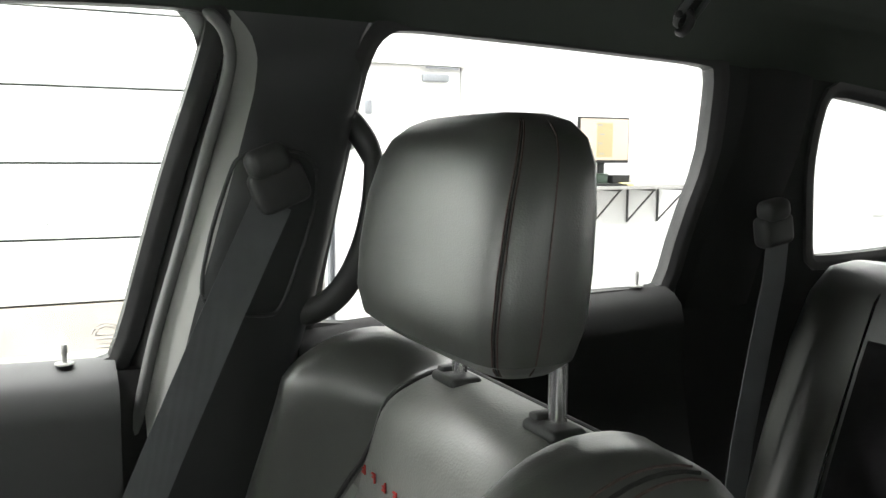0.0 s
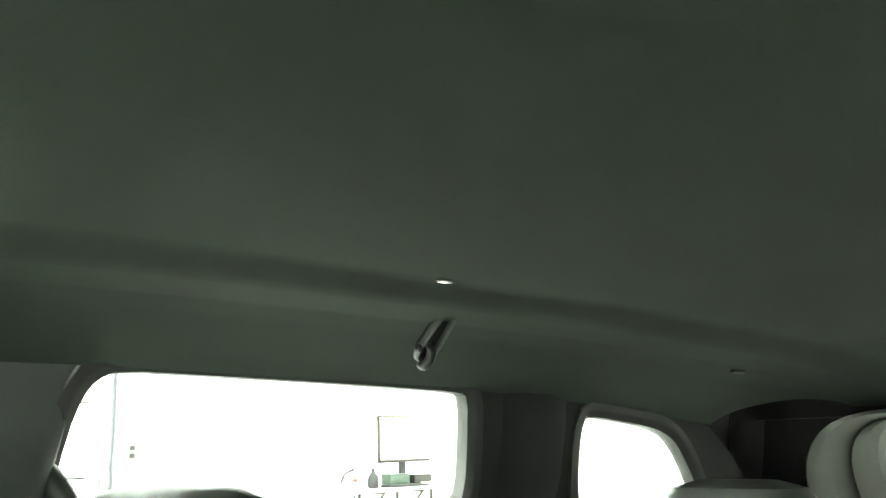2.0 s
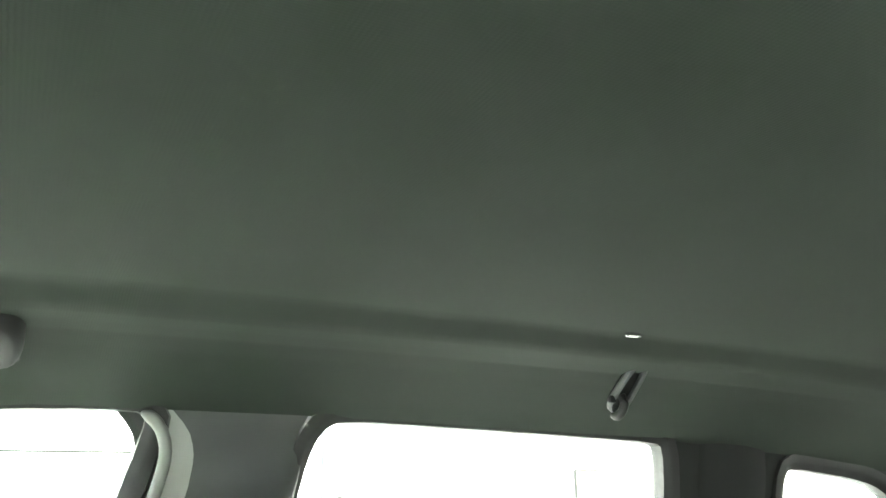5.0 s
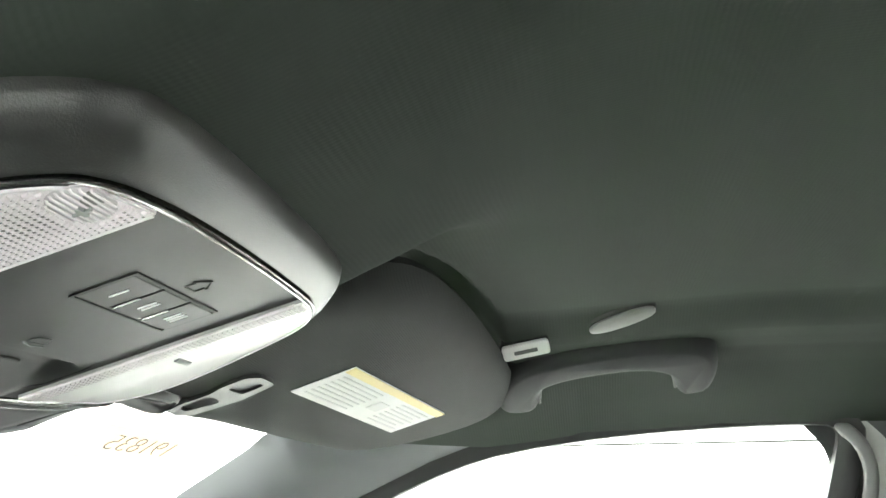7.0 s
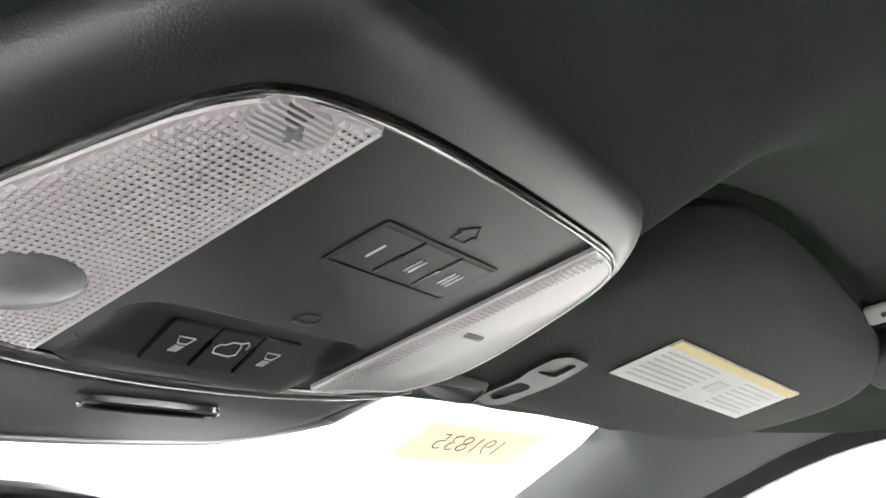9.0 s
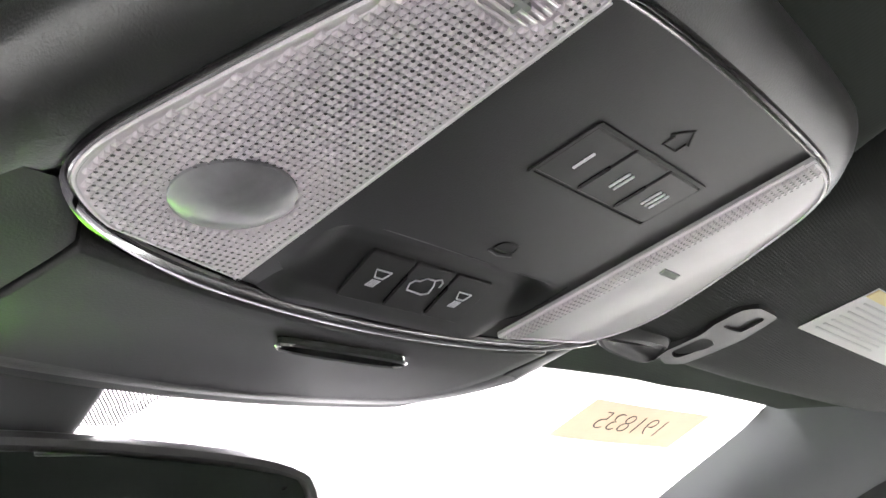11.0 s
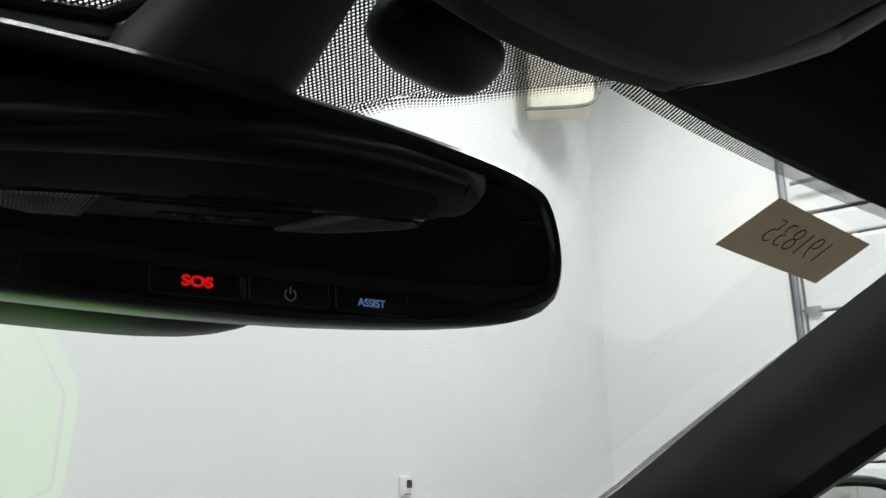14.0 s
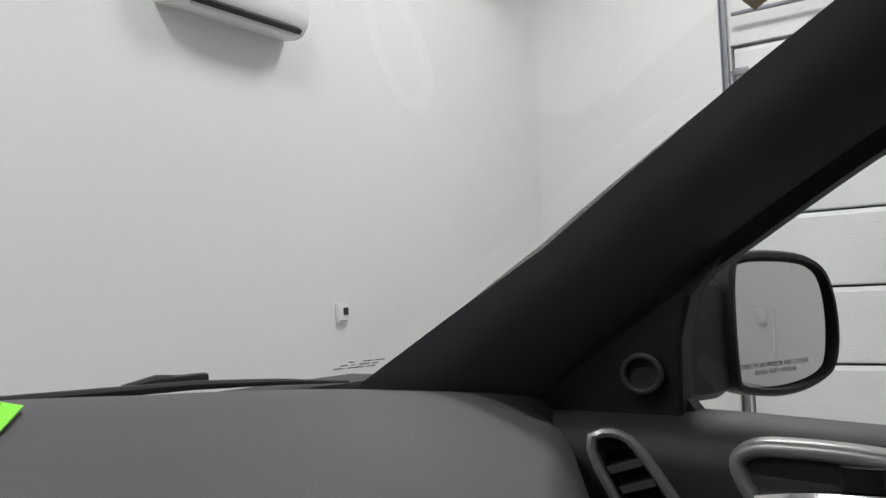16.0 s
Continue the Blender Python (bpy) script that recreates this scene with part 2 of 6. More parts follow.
def chaikin(pts, n=2, closed=True):
    """Rounds the corners of an outline."""
    pts = [Vector(p) for p in pts]
    for _ in range(n):
        out = []
        m = len(pts)
        for i in range(m if closed else m - 1):
            a, b = pts[i], pts[(i + 1) % m]
            out += [a * 0.75 + b * 0.25, a * 0.25 + b * 0.75]
        if not closed:
            out = [pts[0]] + out + [pts[-1]]
        pts = out
    return pts


def eased(pts, k=0.18):
    """An outline whose corners alone are rounded."""
    out = []
    for i in range(len(pts)):
        a, b = Vector(pts[i]), Vector(pts[(i + 1) % len(pts)])
        out += [a.lerp(b, k), a.lerp(b, 1 - k)]
    return chaikin(out, 1)


def offset(pts, d):
    """A closed 2D outline moved outwards by d (for anticlockwise or clockwise outlines alike)."""
    n = len(pts)
    area = sum(pts[i][0] * pts[(i + 1) % n][1] - pts[(i + 1) % n][0] * pts[i][1] for i in range(n))
    s = 1 if area > 0 else -1
    out = []
    for i in range(n):
        a, b = Vector(pts[i - 1]), Vector(pts[(i + 1) % n])
        t = (b - a).normalized()
        out.append(Vector((pts[i][0] + s * d * t.y, pts[i][1] - s * d * t.x)))
    return out


def tube(path, r, n=10, closed=False, flat=1.0, cap=True):
    """A round bar along a path; r may be a list. flat squeezes its section."""
    path = [Vector(p) for p in path]
    m = len(path)
    rs = r if isinstance(r, (list, tuple)) else [r] * m
    up = Vector((0.13, 0.21, 0.97)).normalized()
    rows = []
    for i in range(m):
        a = path[i - 1] if (i > 0 or closed) else path[0]
        b = path[(i + 1) % m] if (i < m - 1 or closed) else path[-1]
        t = (b - a).normalized()
        s = t.cross(up).normalized()
        w = s.cross(t)
        rows.append([path[i] + rs[i] * (math.cos(k) * s + flat * math.sin(k) * w) for k in [2 * math.pi * j / n for j in range(n)]])
    if closed:
        rows.append(rows[0])
        bm = loops(rows)
        bmesh.ops.remove_doubles(bm, verts=bm.verts, dist=1e-6)
        return bm
    return loops(rows, True, cap, cap)


def box(cx, cy, cz, sx, sy, sz, bevel=0.0, seg=2, m=None):
    bm = bmesh.new()
    bmesh.ops.create_cube(bm, size=1)
    bmesh.ops.scale(bm, vec=(sx, sy, sz), verts=bm.verts)
    if bevel:
        bmesh.ops.bevel(bm, geom=bm.edges[:], offset=bevel, segments=seg, profile=0.5, affect="EDGES")
    if m is not None:
        bmesh.ops.transform(bm, matrix=m, verts=bm.verts)
    bmesh.ops.translate(bm, vec=(cx, cy, cz), verts=bm.verts)
    return bm


def rrect(x0, y0, x1, y1, r, n=3):
    """A rectangle's outline with small round corners."""
    out = []
    for cx, cy, a in ((x1 - r, y1 - r, 0), (x0 + r, y1 - r, 90), (x0 + r, y0 + r, 180), (x1 - r, y0 + r, 270)):
        for k in range(n + 1):
            w = radians(a + 90 * k / n)
            out.append(Vector((cx + r * math.cos(w), cy + r * math.sin(w))))
    return out


def slab(outline, put, depths, cap0=True, cap1=True):
    """A plate with a 2D outline; depths: rows of (inset, height) from its back to its face. put(u, v, h) gives the place."""
    rows = []
    for inset, h in depths:
        o = offset(outline, -inset) if inset else outline
        rows.append([put(p[0], p[1], h) for p in o])
    return loops(rows, True, cap0, cap1)


def ring_of(outline, put, section):
    """A frame round an outline; section: closed rows of (outward, height)."""
    rows = [[put(p[0], p[1], h) for p in offset(outline, d)] for d, h in section]
    rows.append(rows[0])
    bm = loops(rows)
    bmesh.ops.remove_doubles(bm, verts=bm.verts, dist=1e-6)
    return bm


def holed(outer, holes, put, depth):
    """A sheet with holes, depth thick. put(u, v, h)."""
    bm = bmesh.new()
    edges = []
    for o in [outer] + holes:
        vs = [bm.verts.new((p[0], p[1], 0)) for p in o]
        edges += [bm.edges.new((vs[i], vs[(i + 1) % len(vs)])) for i in range(len(vs))]
    bmesh.ops.triangle_fill(bm, use_beauty=True, edges=edges)
    got = bmesh.ops.extrude_face_region(bm, geom=bm.faces[:])
    top = [v for v in got["geom"] if isinstance(v, bmesh.types.BMVert)]
    tops = set(top)
    for v in bm.verts:
        v.co = put(v.co.x, v.co.y, depth if v in tops else 0.0)
    return bm


def merge(*bms):
    out = bmesh.new()
    for b in bms:
        me = bpy.data.meshes.new("tmp")
        b.to_mesh(me)
        b.free()
        out.from_mesh(me)
        bpy.data.meshes.remove(me)
    return out


def words(name, text, size, m, mat, parent, label="", depth=0.0002, thin=0.0):
    cu = bpy.data.curves.new("tmp_text", "FONT")
    cu.body, cu.size, cu.align_x, cu.align_y, cu.extrude, cu.offset = text, size, "CENTER", "CENTER", depth, -thin
    tmp = bpy.data.objects.new("tmp_text", cu)
    scene.collection.objects.link(tmp)
    bpy.context.view_layer.update()
    me = bpy.data.meshes.new_from_object(tmp.evaluated_get(bpy.context.evaluated_depsgraph_get()))
    bpy.data.objects.remove(tmp)
    bpy.data.curves.remove(cu)
    me.name = name
    me.transform(m)
    me.materials.clear()
    me.materials.append(mat)
    ob = new(name, me)
    ob.parent = parent
    if label:
        ob["label"] = label
    return ob


def axes(origin, right, up):
    """A matrix whose x runs along right, y near up, at origin."""
    r = Vector(right).normalized()
    n = r.cross(Vector(up)).normalized()
    u = n.cross(r)
    m = Matrix((r, u, n)).transposed().to_4x4()
    m.translation = Vector(origin)
    return m


def lerp_table(x, table):
    if x <= table[0][0]:
        return table[0][1]
    for (a, p), (b, q) in zip(table, table[1:]):
        if x <= b:
            return p + (q - p) * (x - a) / (b - a)
    return table[-1][1]


def smooth01(t):
    t = min(max(t, 0.0), 1.0)
    return t * t * (3 - 2 * t)

# ---- garage ----
X0, X1, Y0, Y1 = -5.2, 6.3, -9.2, 4.2
# openings in the side wall: the sectional door and a steel door
GD = (-1.80, 2.55, 0.0, 3.15)
MD = (-3.02, -2.16, 0.0, 2.16)


def wall_x(y, z, h):
    return Vector((X1 + h, y, z))


part_wall = holed([(Y0, 0), (Y1, 0), (Y1, CEILING), (Y0, CEILING)],
                  [[(GD[0], 0.002), (GD[1], 0.002), (GD[1], GD[3]), (GD[0], GD[3])], [(MD[0], 0.002), (MD[1], 0.002), (MD[1], MD[3]), (MD[0], MD[3])]], wall_x, 0.2)
tagged(finish(part_wall, WALL, "wall_east", False), "plain white painted garage wall with two door openings", "wall", kind="structure")
tagged(finish(box((X0 + X1) / 2, Y1 + 0.1, CEILING / 2, X1 - X0 + 0.4, 0.2, CEILING), WALL, "wall_north", False), "plain white painted garage end wall", "wall", kind="structure")
tagged(finish(box((X0 + X1) / 2, Y0 - 0.1, CEILING / 2, X1 - X0 + 0.4, 0.2, CEILING), WALL, "wall_south", False), "plain white painted garage end wall", "wall", kind="structure")
tagged(finish(box(X0 - 0.1, (Y0 + Y1) / 2, CEILING / 2, 0.2, Y1 - Y0, CEILING), WALL, "wall_west", False), "plain white painted garage wall", "wall", kind="structure")
tagged(finish(box((X0 + X1) / 2, (Y0 + Y1) / 2, -0.05, X1 - X0 + 1.0, Y1 - Y0 + 0.4, 0.1), CONCRETE, "floor", False), "smooth grey concrete garage floor", "floor", kind="structure")
tagged(finish(box((X0 + X1) / 2, (Y0 + Y1) / 2, CEILING + 0.05, X1 - X0 + 0.4, Y1 - Y0 + 0.4, 0.1), WALL, "ceiling", False), "plain white garage ceiling", "ceiling", kind="structure")
# what closes the sectional door's opening from outside
tagged(finish(box(X1 + 0.4, 0.5, 1.7, 0.1, 5.2, 3.6), WALL, "outer_wall", False), "plain pale wall closing the door opening", "wall", kind="structure")

for lx, ly in LIGHTS:
    o = thing("ceiling_light", "white LED panel fixed under the garage ceiling", "ceiling light", "ceiling lights", at=(lx, ly, CEILING))
    part("housing", box(0, 0, -0.03, 0.62, 1.22, 0.06, 0.008), WHITEPLASTIC, o)


def sectional_door():
    o = thing("garage_door", "white sectional garage door with ribbed panels, closed", "garage door", at=(X1, 0.5, 0))
    edges = [0.355, 0.815, 1.350, 1.880, 2.410, 2.940, 3.14]
    for a, b in zip(edges, edges[1:]):
        h = b - a
        sec = [(0.05, a + 0.004), (0.016, a + 0.004), (0.002, a + 0.012), (0.0, a + 0.03), (0.0, b - 0.045), (0.014, b - 0.012), (0.05, b - 0.012)]
        bm = loops([[Vector((x + 0.02, y, z)) for x, z in sec] for y in (GD[0] - 0.48, GD[1] - 0.52)], True, True, True)
        pn = part("door_panel", bm, PANEL, o, smooth=False)
        part("groove", box(0.022, (GD[0] + GD[1]) / 2 - 0.5, a + h * 0.5, 0.006, GD[1] - GD[0] - 0.1, 0.006), PANEL, pn) if h > 0.4 else None
    for y in (GD[0] - 0.5 + 0.0, GD[1] - 0.5 - 0.0):
        s = 1 if y > 0 else -1
        part("track", merge(box(-0.03, y + s * 0.03, 1.85, 0.006, 0.05, 3.6, 0.001), box(-0.055, y + s * 0.05, 1.85, 0.05, 0.006, 3.6, 0.001), box(-0.055, y + s * 0.008, 1.85, 0.05, 0.006, 3.6, 0.001)), STEEL, o, "galvanised steel door track")
        part("seal", box(-0.004, y + s * 0.085, 1.6, 0.02, 0.03, 3.2, 0.004), WHITEPLASTIC, o)
        for z in (0.825, 1.358, 1.888, 2.418, 2.948):
            part("hinge", merge(box(-0.012, y - s * 0.07, z, 0.012, 0.11, 0.05, 0.002), tube([(-0.022, y - s * 0.02, z), (-0.022, y + s * 0.03, z)], 0.008)), STEEL, o)
    part("torsion_tube", tube([(-0.1, GD[0] - 0.45, 3.35), (-0.1, GD[1] - 0.55, 3.35)], 0.016), STEEL, o)
    # warning prints, too small to read
    for z in (1.395, 0.870):
        part("warning_print", merge(box(0.018, -0.285, z, 0.003, 0.085, 0.034), box(0.018, -0.285, z + 0.032, 0.003, 0.050, 0.012), box(0.018, -0.285, z + 0.054, 0.003, 0.022, 0.018)), GREYPRINT, o, "small grey warning print")
    return o


sectional_door()
tagged(finish(box(X1 + 0.06, (GD[0] + GD[1]) / 2, 0.172, 0.10, GD[1] - GD[0] - 0.004, 0.344, 0.008), KERB, "door_kerb", False), "beige concrete kerb under the garage door", "kerb", kind="structure")


def steel_door():
    o = thing("door_1", "white steel personnel door with a closer, shut", "door", kind="structure", at=(X1, (MD[0] + MD[1]) / 2, 0))
    w, h = MD[1] - MD[0], MD[3]
    part("leaf", box(0.07, 0, h / 2, 0.045, w - 0.02, h - 0.012, 0.003), DOORPAINT, o)
    fr = holed([(-w / 2 - 0.06, 0.0), (w / 2 + 0.06, 0.0), (w / 2 + 0.06, h + 0.06), (-w / 2 - 0.06, h + 0.06)], [[(-w / 2 + 0.004, 0.003), (w / 2 - 0.004, 0.003), (w / 2 - 0.004, h - 0.004), (-w / 2 + 0.004, h - 0.004)]],
               lambda y, z, d: Vector((-0.03 + d, y, z)), 0.06)
    part("frame", fr, DOORPAINT, o, smooth=False)
    part("door_closer", merge(box(0.03, -w / 2 + 0.25, h - 0.1, 0.05, 0.24, 0.06, 0.01), box(-0.0, -w / 2 + 0.2, h - 0.02, 0.012, 0.3, 0.018)), STEEL, o, "grey steel overhead door closer")
    for z in (0.25, 1.05, 1.80):
        part("hinge", box(-0.036, w / 2 + 0.012, z, 0.012, 0.06, 0.11, 0.003), STEEL, o, "steel butt hinge")
    part("door_handle", merge(tube([(0.05, -w / 2 + 0.07, 1.0), (-0.02, -w / 2 + 0.07, 1.0), (-0.02, -w / 2 + 0.2, 1.0)], 0.01)), STEEL, o)
    return o


steel_door()
# grey outlet box beside the track, fed by a conduit from above
ob_ = thing("outlet_box", "grey steel outlet box on the wall under a conduit", "outlet", at=(X1, -1.985, 1.52))
part("box", box(-0.025, 0, 0, 0.05, 0.075, 0.125, 0.006), DARKBOX, ob_)
part("socket", box(-0.0515, 0, 0.028, 0.003, 0.036, 0.034, 0.001), RUBBER, ob_)
part("socket", box(-0.0515, 0, -0.028, 0.003, 0.036, 0.034, 0.001), RUBBER, ob_)
part("conduit", tube([(-0.022, 0, 0.06), (-0.022, 0, CEILING - 1.53)], 0.011), STEEL, ob_, "thin steel conduit")

# wall shelf with its desk clutter
SZ = 1.165
shelf = thing("wall_shelf", "grey board shelf on black triangular brackets", "shelf", at=(X1, -4.4, SZ))
part("shelf_board", box(-0.24, 0, -0.015, 0.46, 1.62, 0.03, 0.003), BOARD, shelf)
for y in (-0.72, -0.36, 0.02, 0.42):
    part("bracket", merge(tube([(-0.012, y, -0.03), (-0.012, y, -0.36)], 0.011, 8), tube([(-0.40, y, -0.04), (-0.012, y, -0.04)], 0.011, 8), tube([(-0.38, y, -0.05), (-0.012, y, -0.35)], 0.009, 8)), DARKMETAL, shelf)


def monitor():
    o = thing("monitor", "black-framed flat computer monitor with a pale page on its screen", "monitor", at=(X1 - 0.26, -4.28, SZ))
    part("bezel", box(0, 0, 0.40, 0.035, 0.54, 0.40, 0.006), RUBBER, o)
    part("screen", box(-0.0195, 0, 0.405, 0.002, 0.515, 0.36), plain("monitor_page", (0.44, 0.36, 0.29), 0.4, emit=0.32), o)
    part("page", box(-0.0215, -0.0, 0.40, 0.002, 0.17, 0.30), plain("monitor_column", (0.33, 0.27, 0.15), 0.4, emit=0.30), o)
    for k, z in enumerate((0.53, 0.45, 0.37, 0.28)):
        part("print_bar", box(-0.0235, 0.05 - 0.02 * (k % 2), z, 0.002, 0.05, 0.012), GREYPRINT, o)
    part("stand", merge(box(0.03, 0, 0.13, 0.03, 0.06, 0.25, 0.006), box(0.02, 0, 0.008, 0.2, 0.24, 0.016, 0.005)), RUBBER, o)


monitor()
cup = thing("paper_cup", "white paper cup standing on the shelf", "cup", at=(X1 - 0.33, -4.56, SZ))
part("cup_body", loops([[Vector((r * math.cos(k), r * math.sin(k), z)) for k in [i * math.pi / 8 for i in range(16)]] for r, z in ((0.03, 0.0), (0.043, 0.11), (0.039, 0.11), (0.028, 0.01))], True, True, True), PAPER, cup)
bot = thing("bottle", "small clear plastic bottle with a white cap", "bottle", at=(X1 - 0.25, -4.66, SZ))
part("bottle_body", loops([[Vector((r * math.cos(k), r * math.sin(k), z)) for k in [i * math.pi / 8 for i in range(16)]] for r, z in ((0.03, 0.0), (0.032, 0.02), (0.032, 0.12), (0.012, 0.16), (0.012, 0.19))], True, True, True), LENS_CLEAR, bot)
part("cap", tube([(0, 0, 0.188), (0, 0, 0.21)], 0.015), PAPER, bot)
rack = thing("paper_tray", "white wire tray lying on the shelf", "tray", at=(X1 - 0.22, -4.98, SZ))
for k in range(10):
    part("wire", tube([(-0.12, -0.18 + 0.04 * k, 0.004), (-0.12, -0.18 + 0.04 * k, 0.06), (0.12, -0.18 + 0.04 * k, 0.06), (0.12, -0.18 + 0.04 * k, 0.004)], 0.005, 6), WHITEPLASTIC, rack)
part("rim", tube([(-0.12, -0.2, 0.062), (-0.12, 0.2, 0.062)], 0.006, 6), WHITEPLASTIC, rack)
keys_ = thing("keyboard", "dark computer keyboard lying before the monitor", "keyboard", at=(X1 - 0.36, -4.22, SZ))
part("case", box(0, 0, 0.012, 0.14, 0.42, 0.022, 0.005), RUBBER, keys_)
for nm, lb, x, y, sx, sy, sz in (("small_box", "dark green cardboard box beneath the monitor", 0.30, -4.16, 0.14, 0.20, 0.075), ("small_box", "black plastic box beneath the monitor", 0.31, -4.40, 0.13, 0.18, 0.06)):
    bx_ = thing(nm, lb, "box", "boxes on the shelf", at=(X1 - x, y, SZ))
    part("carton", box(0, 0, sz / 2 + 0.022, sx, sy, sz, 0.006), DARKGREEN if "green" in lb else RUBBER, bx_)
    part("lid", box(0, 0, sz + 0.026, sx + 0.006, sy + 0.006, 0.012, 0.003), DARKGREEN if "green" in lb else RUBBER, bx_)
spray = thing("bottle", "dark squat bottle beside the monitor", "bottle", at=(X1 - 0.3, -3.93, SZ))
part("bottle_body", loops([[Vector((r * math.cos(k), r * math.sin(k), z)) for k in [i * math.pi / 8 for i in range(16)]] for r, z in ((0.04, 0.0), (0.05, 0.03), (0.045, 0.09), (0.015, 0.13), (0.014, 0.16))], True, True, True), RUBBER, spray)
pad = thing("cloth", "yellow-green cloth lying on the shelf edge", "cloth", at=(X1 - 0.38, -4.44, SZ))
part("fold", box(0, 0, 0.015, 0.1, 0.14, 0.03, 0.012), YELLOW, pad)
tool = thing("desk_tool", "white hand tool with a black and red handle", "tool", at=(X1 - 0.3, -3.68, SZ))
part("tool_body", box(0, 0, 0.03, 0.09, 0.14, 0.06, 0.02), WHITEPLASTIC, tool)
part("handle", tube([(0, 0.07, 0.05), (0, 0.03, 0.13), (0, -0.06, 0.16)], 0.012), RUBBER, tool)
part("tip", box(0, -0.07, 0.07, 0.03, 0.05, 0.03, 0.01), RED, tool)
bag = thing("storage_tote", "pale grey plastic drawer tower under the shelf", "storage box", at=(X1 - 0.3, -3.72, 0))
for k in range(3):
    d = part("drawer", box(0, 0, 0.14 + 0.25 * k, 0.36, 0.34, 0.22, 0.015), WHITEPLASTIC, bag)
    part("grip", box(-0.185, 0, 0.2 + 0.25 * k, 0.012, 0.12, 0.02, 0.004), WHITEPLASTIC, d)
random.seed(4)
for k, (c, nm) in enumerate((((0.85, 0.25, 0.04), "orange"), ((0.85, 0.7, 0.05), "yellow"), ((0.12, 0.3, 0.6), "blue"), ((0.25, 0.55, 0.7), "light blue"), ((0.8, 0.22, 0.06), "orange"))):
    cl = thing("rag", nm + " cloth rag heaped on the drawer tower", "rag", "rags", at=(X1 - 0.3, -3.72 + (-0.14, 0.02, 0.1, -0.02, 0.16)[k], 0.80 + (0.06, 0.14, 0.02, 0.02, 0.12)[k]))
    b = bmesh.new()
    bmesh.ops.create_icosphere(b, subdivisions=3, radius=0.09)
    for v in b.verts:
        v.co *= 1 + 0.35 * noise.noise(v.co * 22 + Vector((k * 3.1, 0, 0)))
        v.co.z *= 0.7
    part("folds", b, material(nm + "_cloth_%d" % k, c, 0.9, vary=0.15, vary_scale=20, grain=0.3, grain_scale=200), cl)
cab = thing("cable", "thin black cable hanging from the shelf to the floor", "cable", at=(X1 - 0.06, -3.98, 0))
part("wire", tube([(0, 0.1, SZ - 0.03), (-0.02, 0.06, 0.95), (0, 0.0, 0.7), (-0.02, -0.03, 0.4), (0, -0.1, 0.01)], 0.006, 6), RUBBER, cab)

# small plates and a door frame farther along the wall
sw = thing("wall_switch", "small white switch plate on the wall", "switch", at=(X1 - 0.004, -7.62, 1.55))
part("plate", box(0, 0, 0, 0.012, 0.16, 0.14, 0.004), WHITEPLASTIC, sw)
sw2 = thing("wall_switch", "small pale control box on the wall", "switch", at=(X1 - 0.02, -8.25, 0.9))
part("plate", box(0, 0, 0, 0.04, 0.2, 0.22, 0.006), WHITEPLASTIC, sw2)
cn = thing("conduit", "thin white conduit running down the wall", "conduit", at=(X1 - 0.015, -7.98, 0))
part("pipe", tube([(0, 0, 0.0), (0, 0, 0.98)], 0.015), WHITEPLASTIC, cn)

# split air conditioner and thermostat on the end wall
ac = thing("air_conditioner", "white wall-mounted split air conditioner", "air conditioner", at=(2.93, Y1, 3.0))
sec = [(0.0, -0.13), (0.0, 0.15), (-0.16, 0.15), (-0.195, 0.12), (-0.205, -0.02), (-0.195, -0.09), (-0.15, -0.14), (-0.10, -0.150)]
part("casing", loops([[Vector((x, y * s, z * s)) for y, z in sec] for x, s in ((-0.44, 0.97), (-0.43, 1.0), (0.43, 1.0), (0.44, 0.97))], True, True, True), WHITEPLASTIC, ac)
part("outlet", box(0, -0.178, -0.118, 0.74, 0.075, 0.030, 0.004, m=Matrix.Rotation(0.65, 4, "X")), RUBBER, ac, "dark air outlet slot")
for k in range(2):
    part("louvre", box(0, -0.197 + 0.030 * k, -0.124 - 0.020 * k, 0.72, 0.010, 0.016, m=Matrix.Rotation(0.65, 4, "X")), WHITEPLASTIC, ac)
th = thing("thermostat", "small white wall thermostat with a dark display", "thermostat", at=(3.77, Y1 - 0.004, 1.303))
part("case", box(0, -0.008, 0, 0.09, 0.022, 0.115, 0.006), WHITEPLASTIC, th)
part("display", box(0.022, -0.021, 0.012, 0.042, 0.004, 0.045), RUBBER, th)
part("cover", box(0.0, -0.021, -0.045, 0.06, 0.004, 0.008), GREYPRINT, th)

# ---- vehicle: fixed trim ----


def S(y, z, h=0.0):
    """A place on the passenger side's window plane; h metres towards the cabin."""
    return Vector((0.75 - 0.18 * (z - 1.2) - h, y, z))


W1 = [(0.300, 1.190), (0.283, 1.239), (0.262, 1.323), (0.235, 1.426), (0.207, 1.516), (0.192, 1.570), (0.190, 1.588), (0.205, 1.595), (0.292, 1.594), (0.407, 1.588), (0.527, 1.573),
      (0.588, 1.556), (0.658, 1.527), (0.782, 1.464), (0.839, 1.431), (0.914, 1.385), (0.962, 1.356), (0.978, 1.325), (0.990, 1.215), (0.90, 1.207), (0.65, 1.203), (0.41, 1.196)]
W2 = [(0.056, 1.216), (0.050, 1.248), (0.040, 1.328), (0.021, 1.440), (0.008, 1.522), (-0.003, 1.560), (-0.017, 1.580), (-0.040, 1.590), (-0.147, 1.587), (-0.275, 1.583), (-0.400, 1.578), (-0.522, 1.573), (-0.538, 1.564),
      (-0.544, 1.50), (-0.546, 1.432), (-0.519, 1.334), (-0.505, 1.243), (-0.490, 1.237), (-0.386, 1.237), (-0.15, 1.228)]
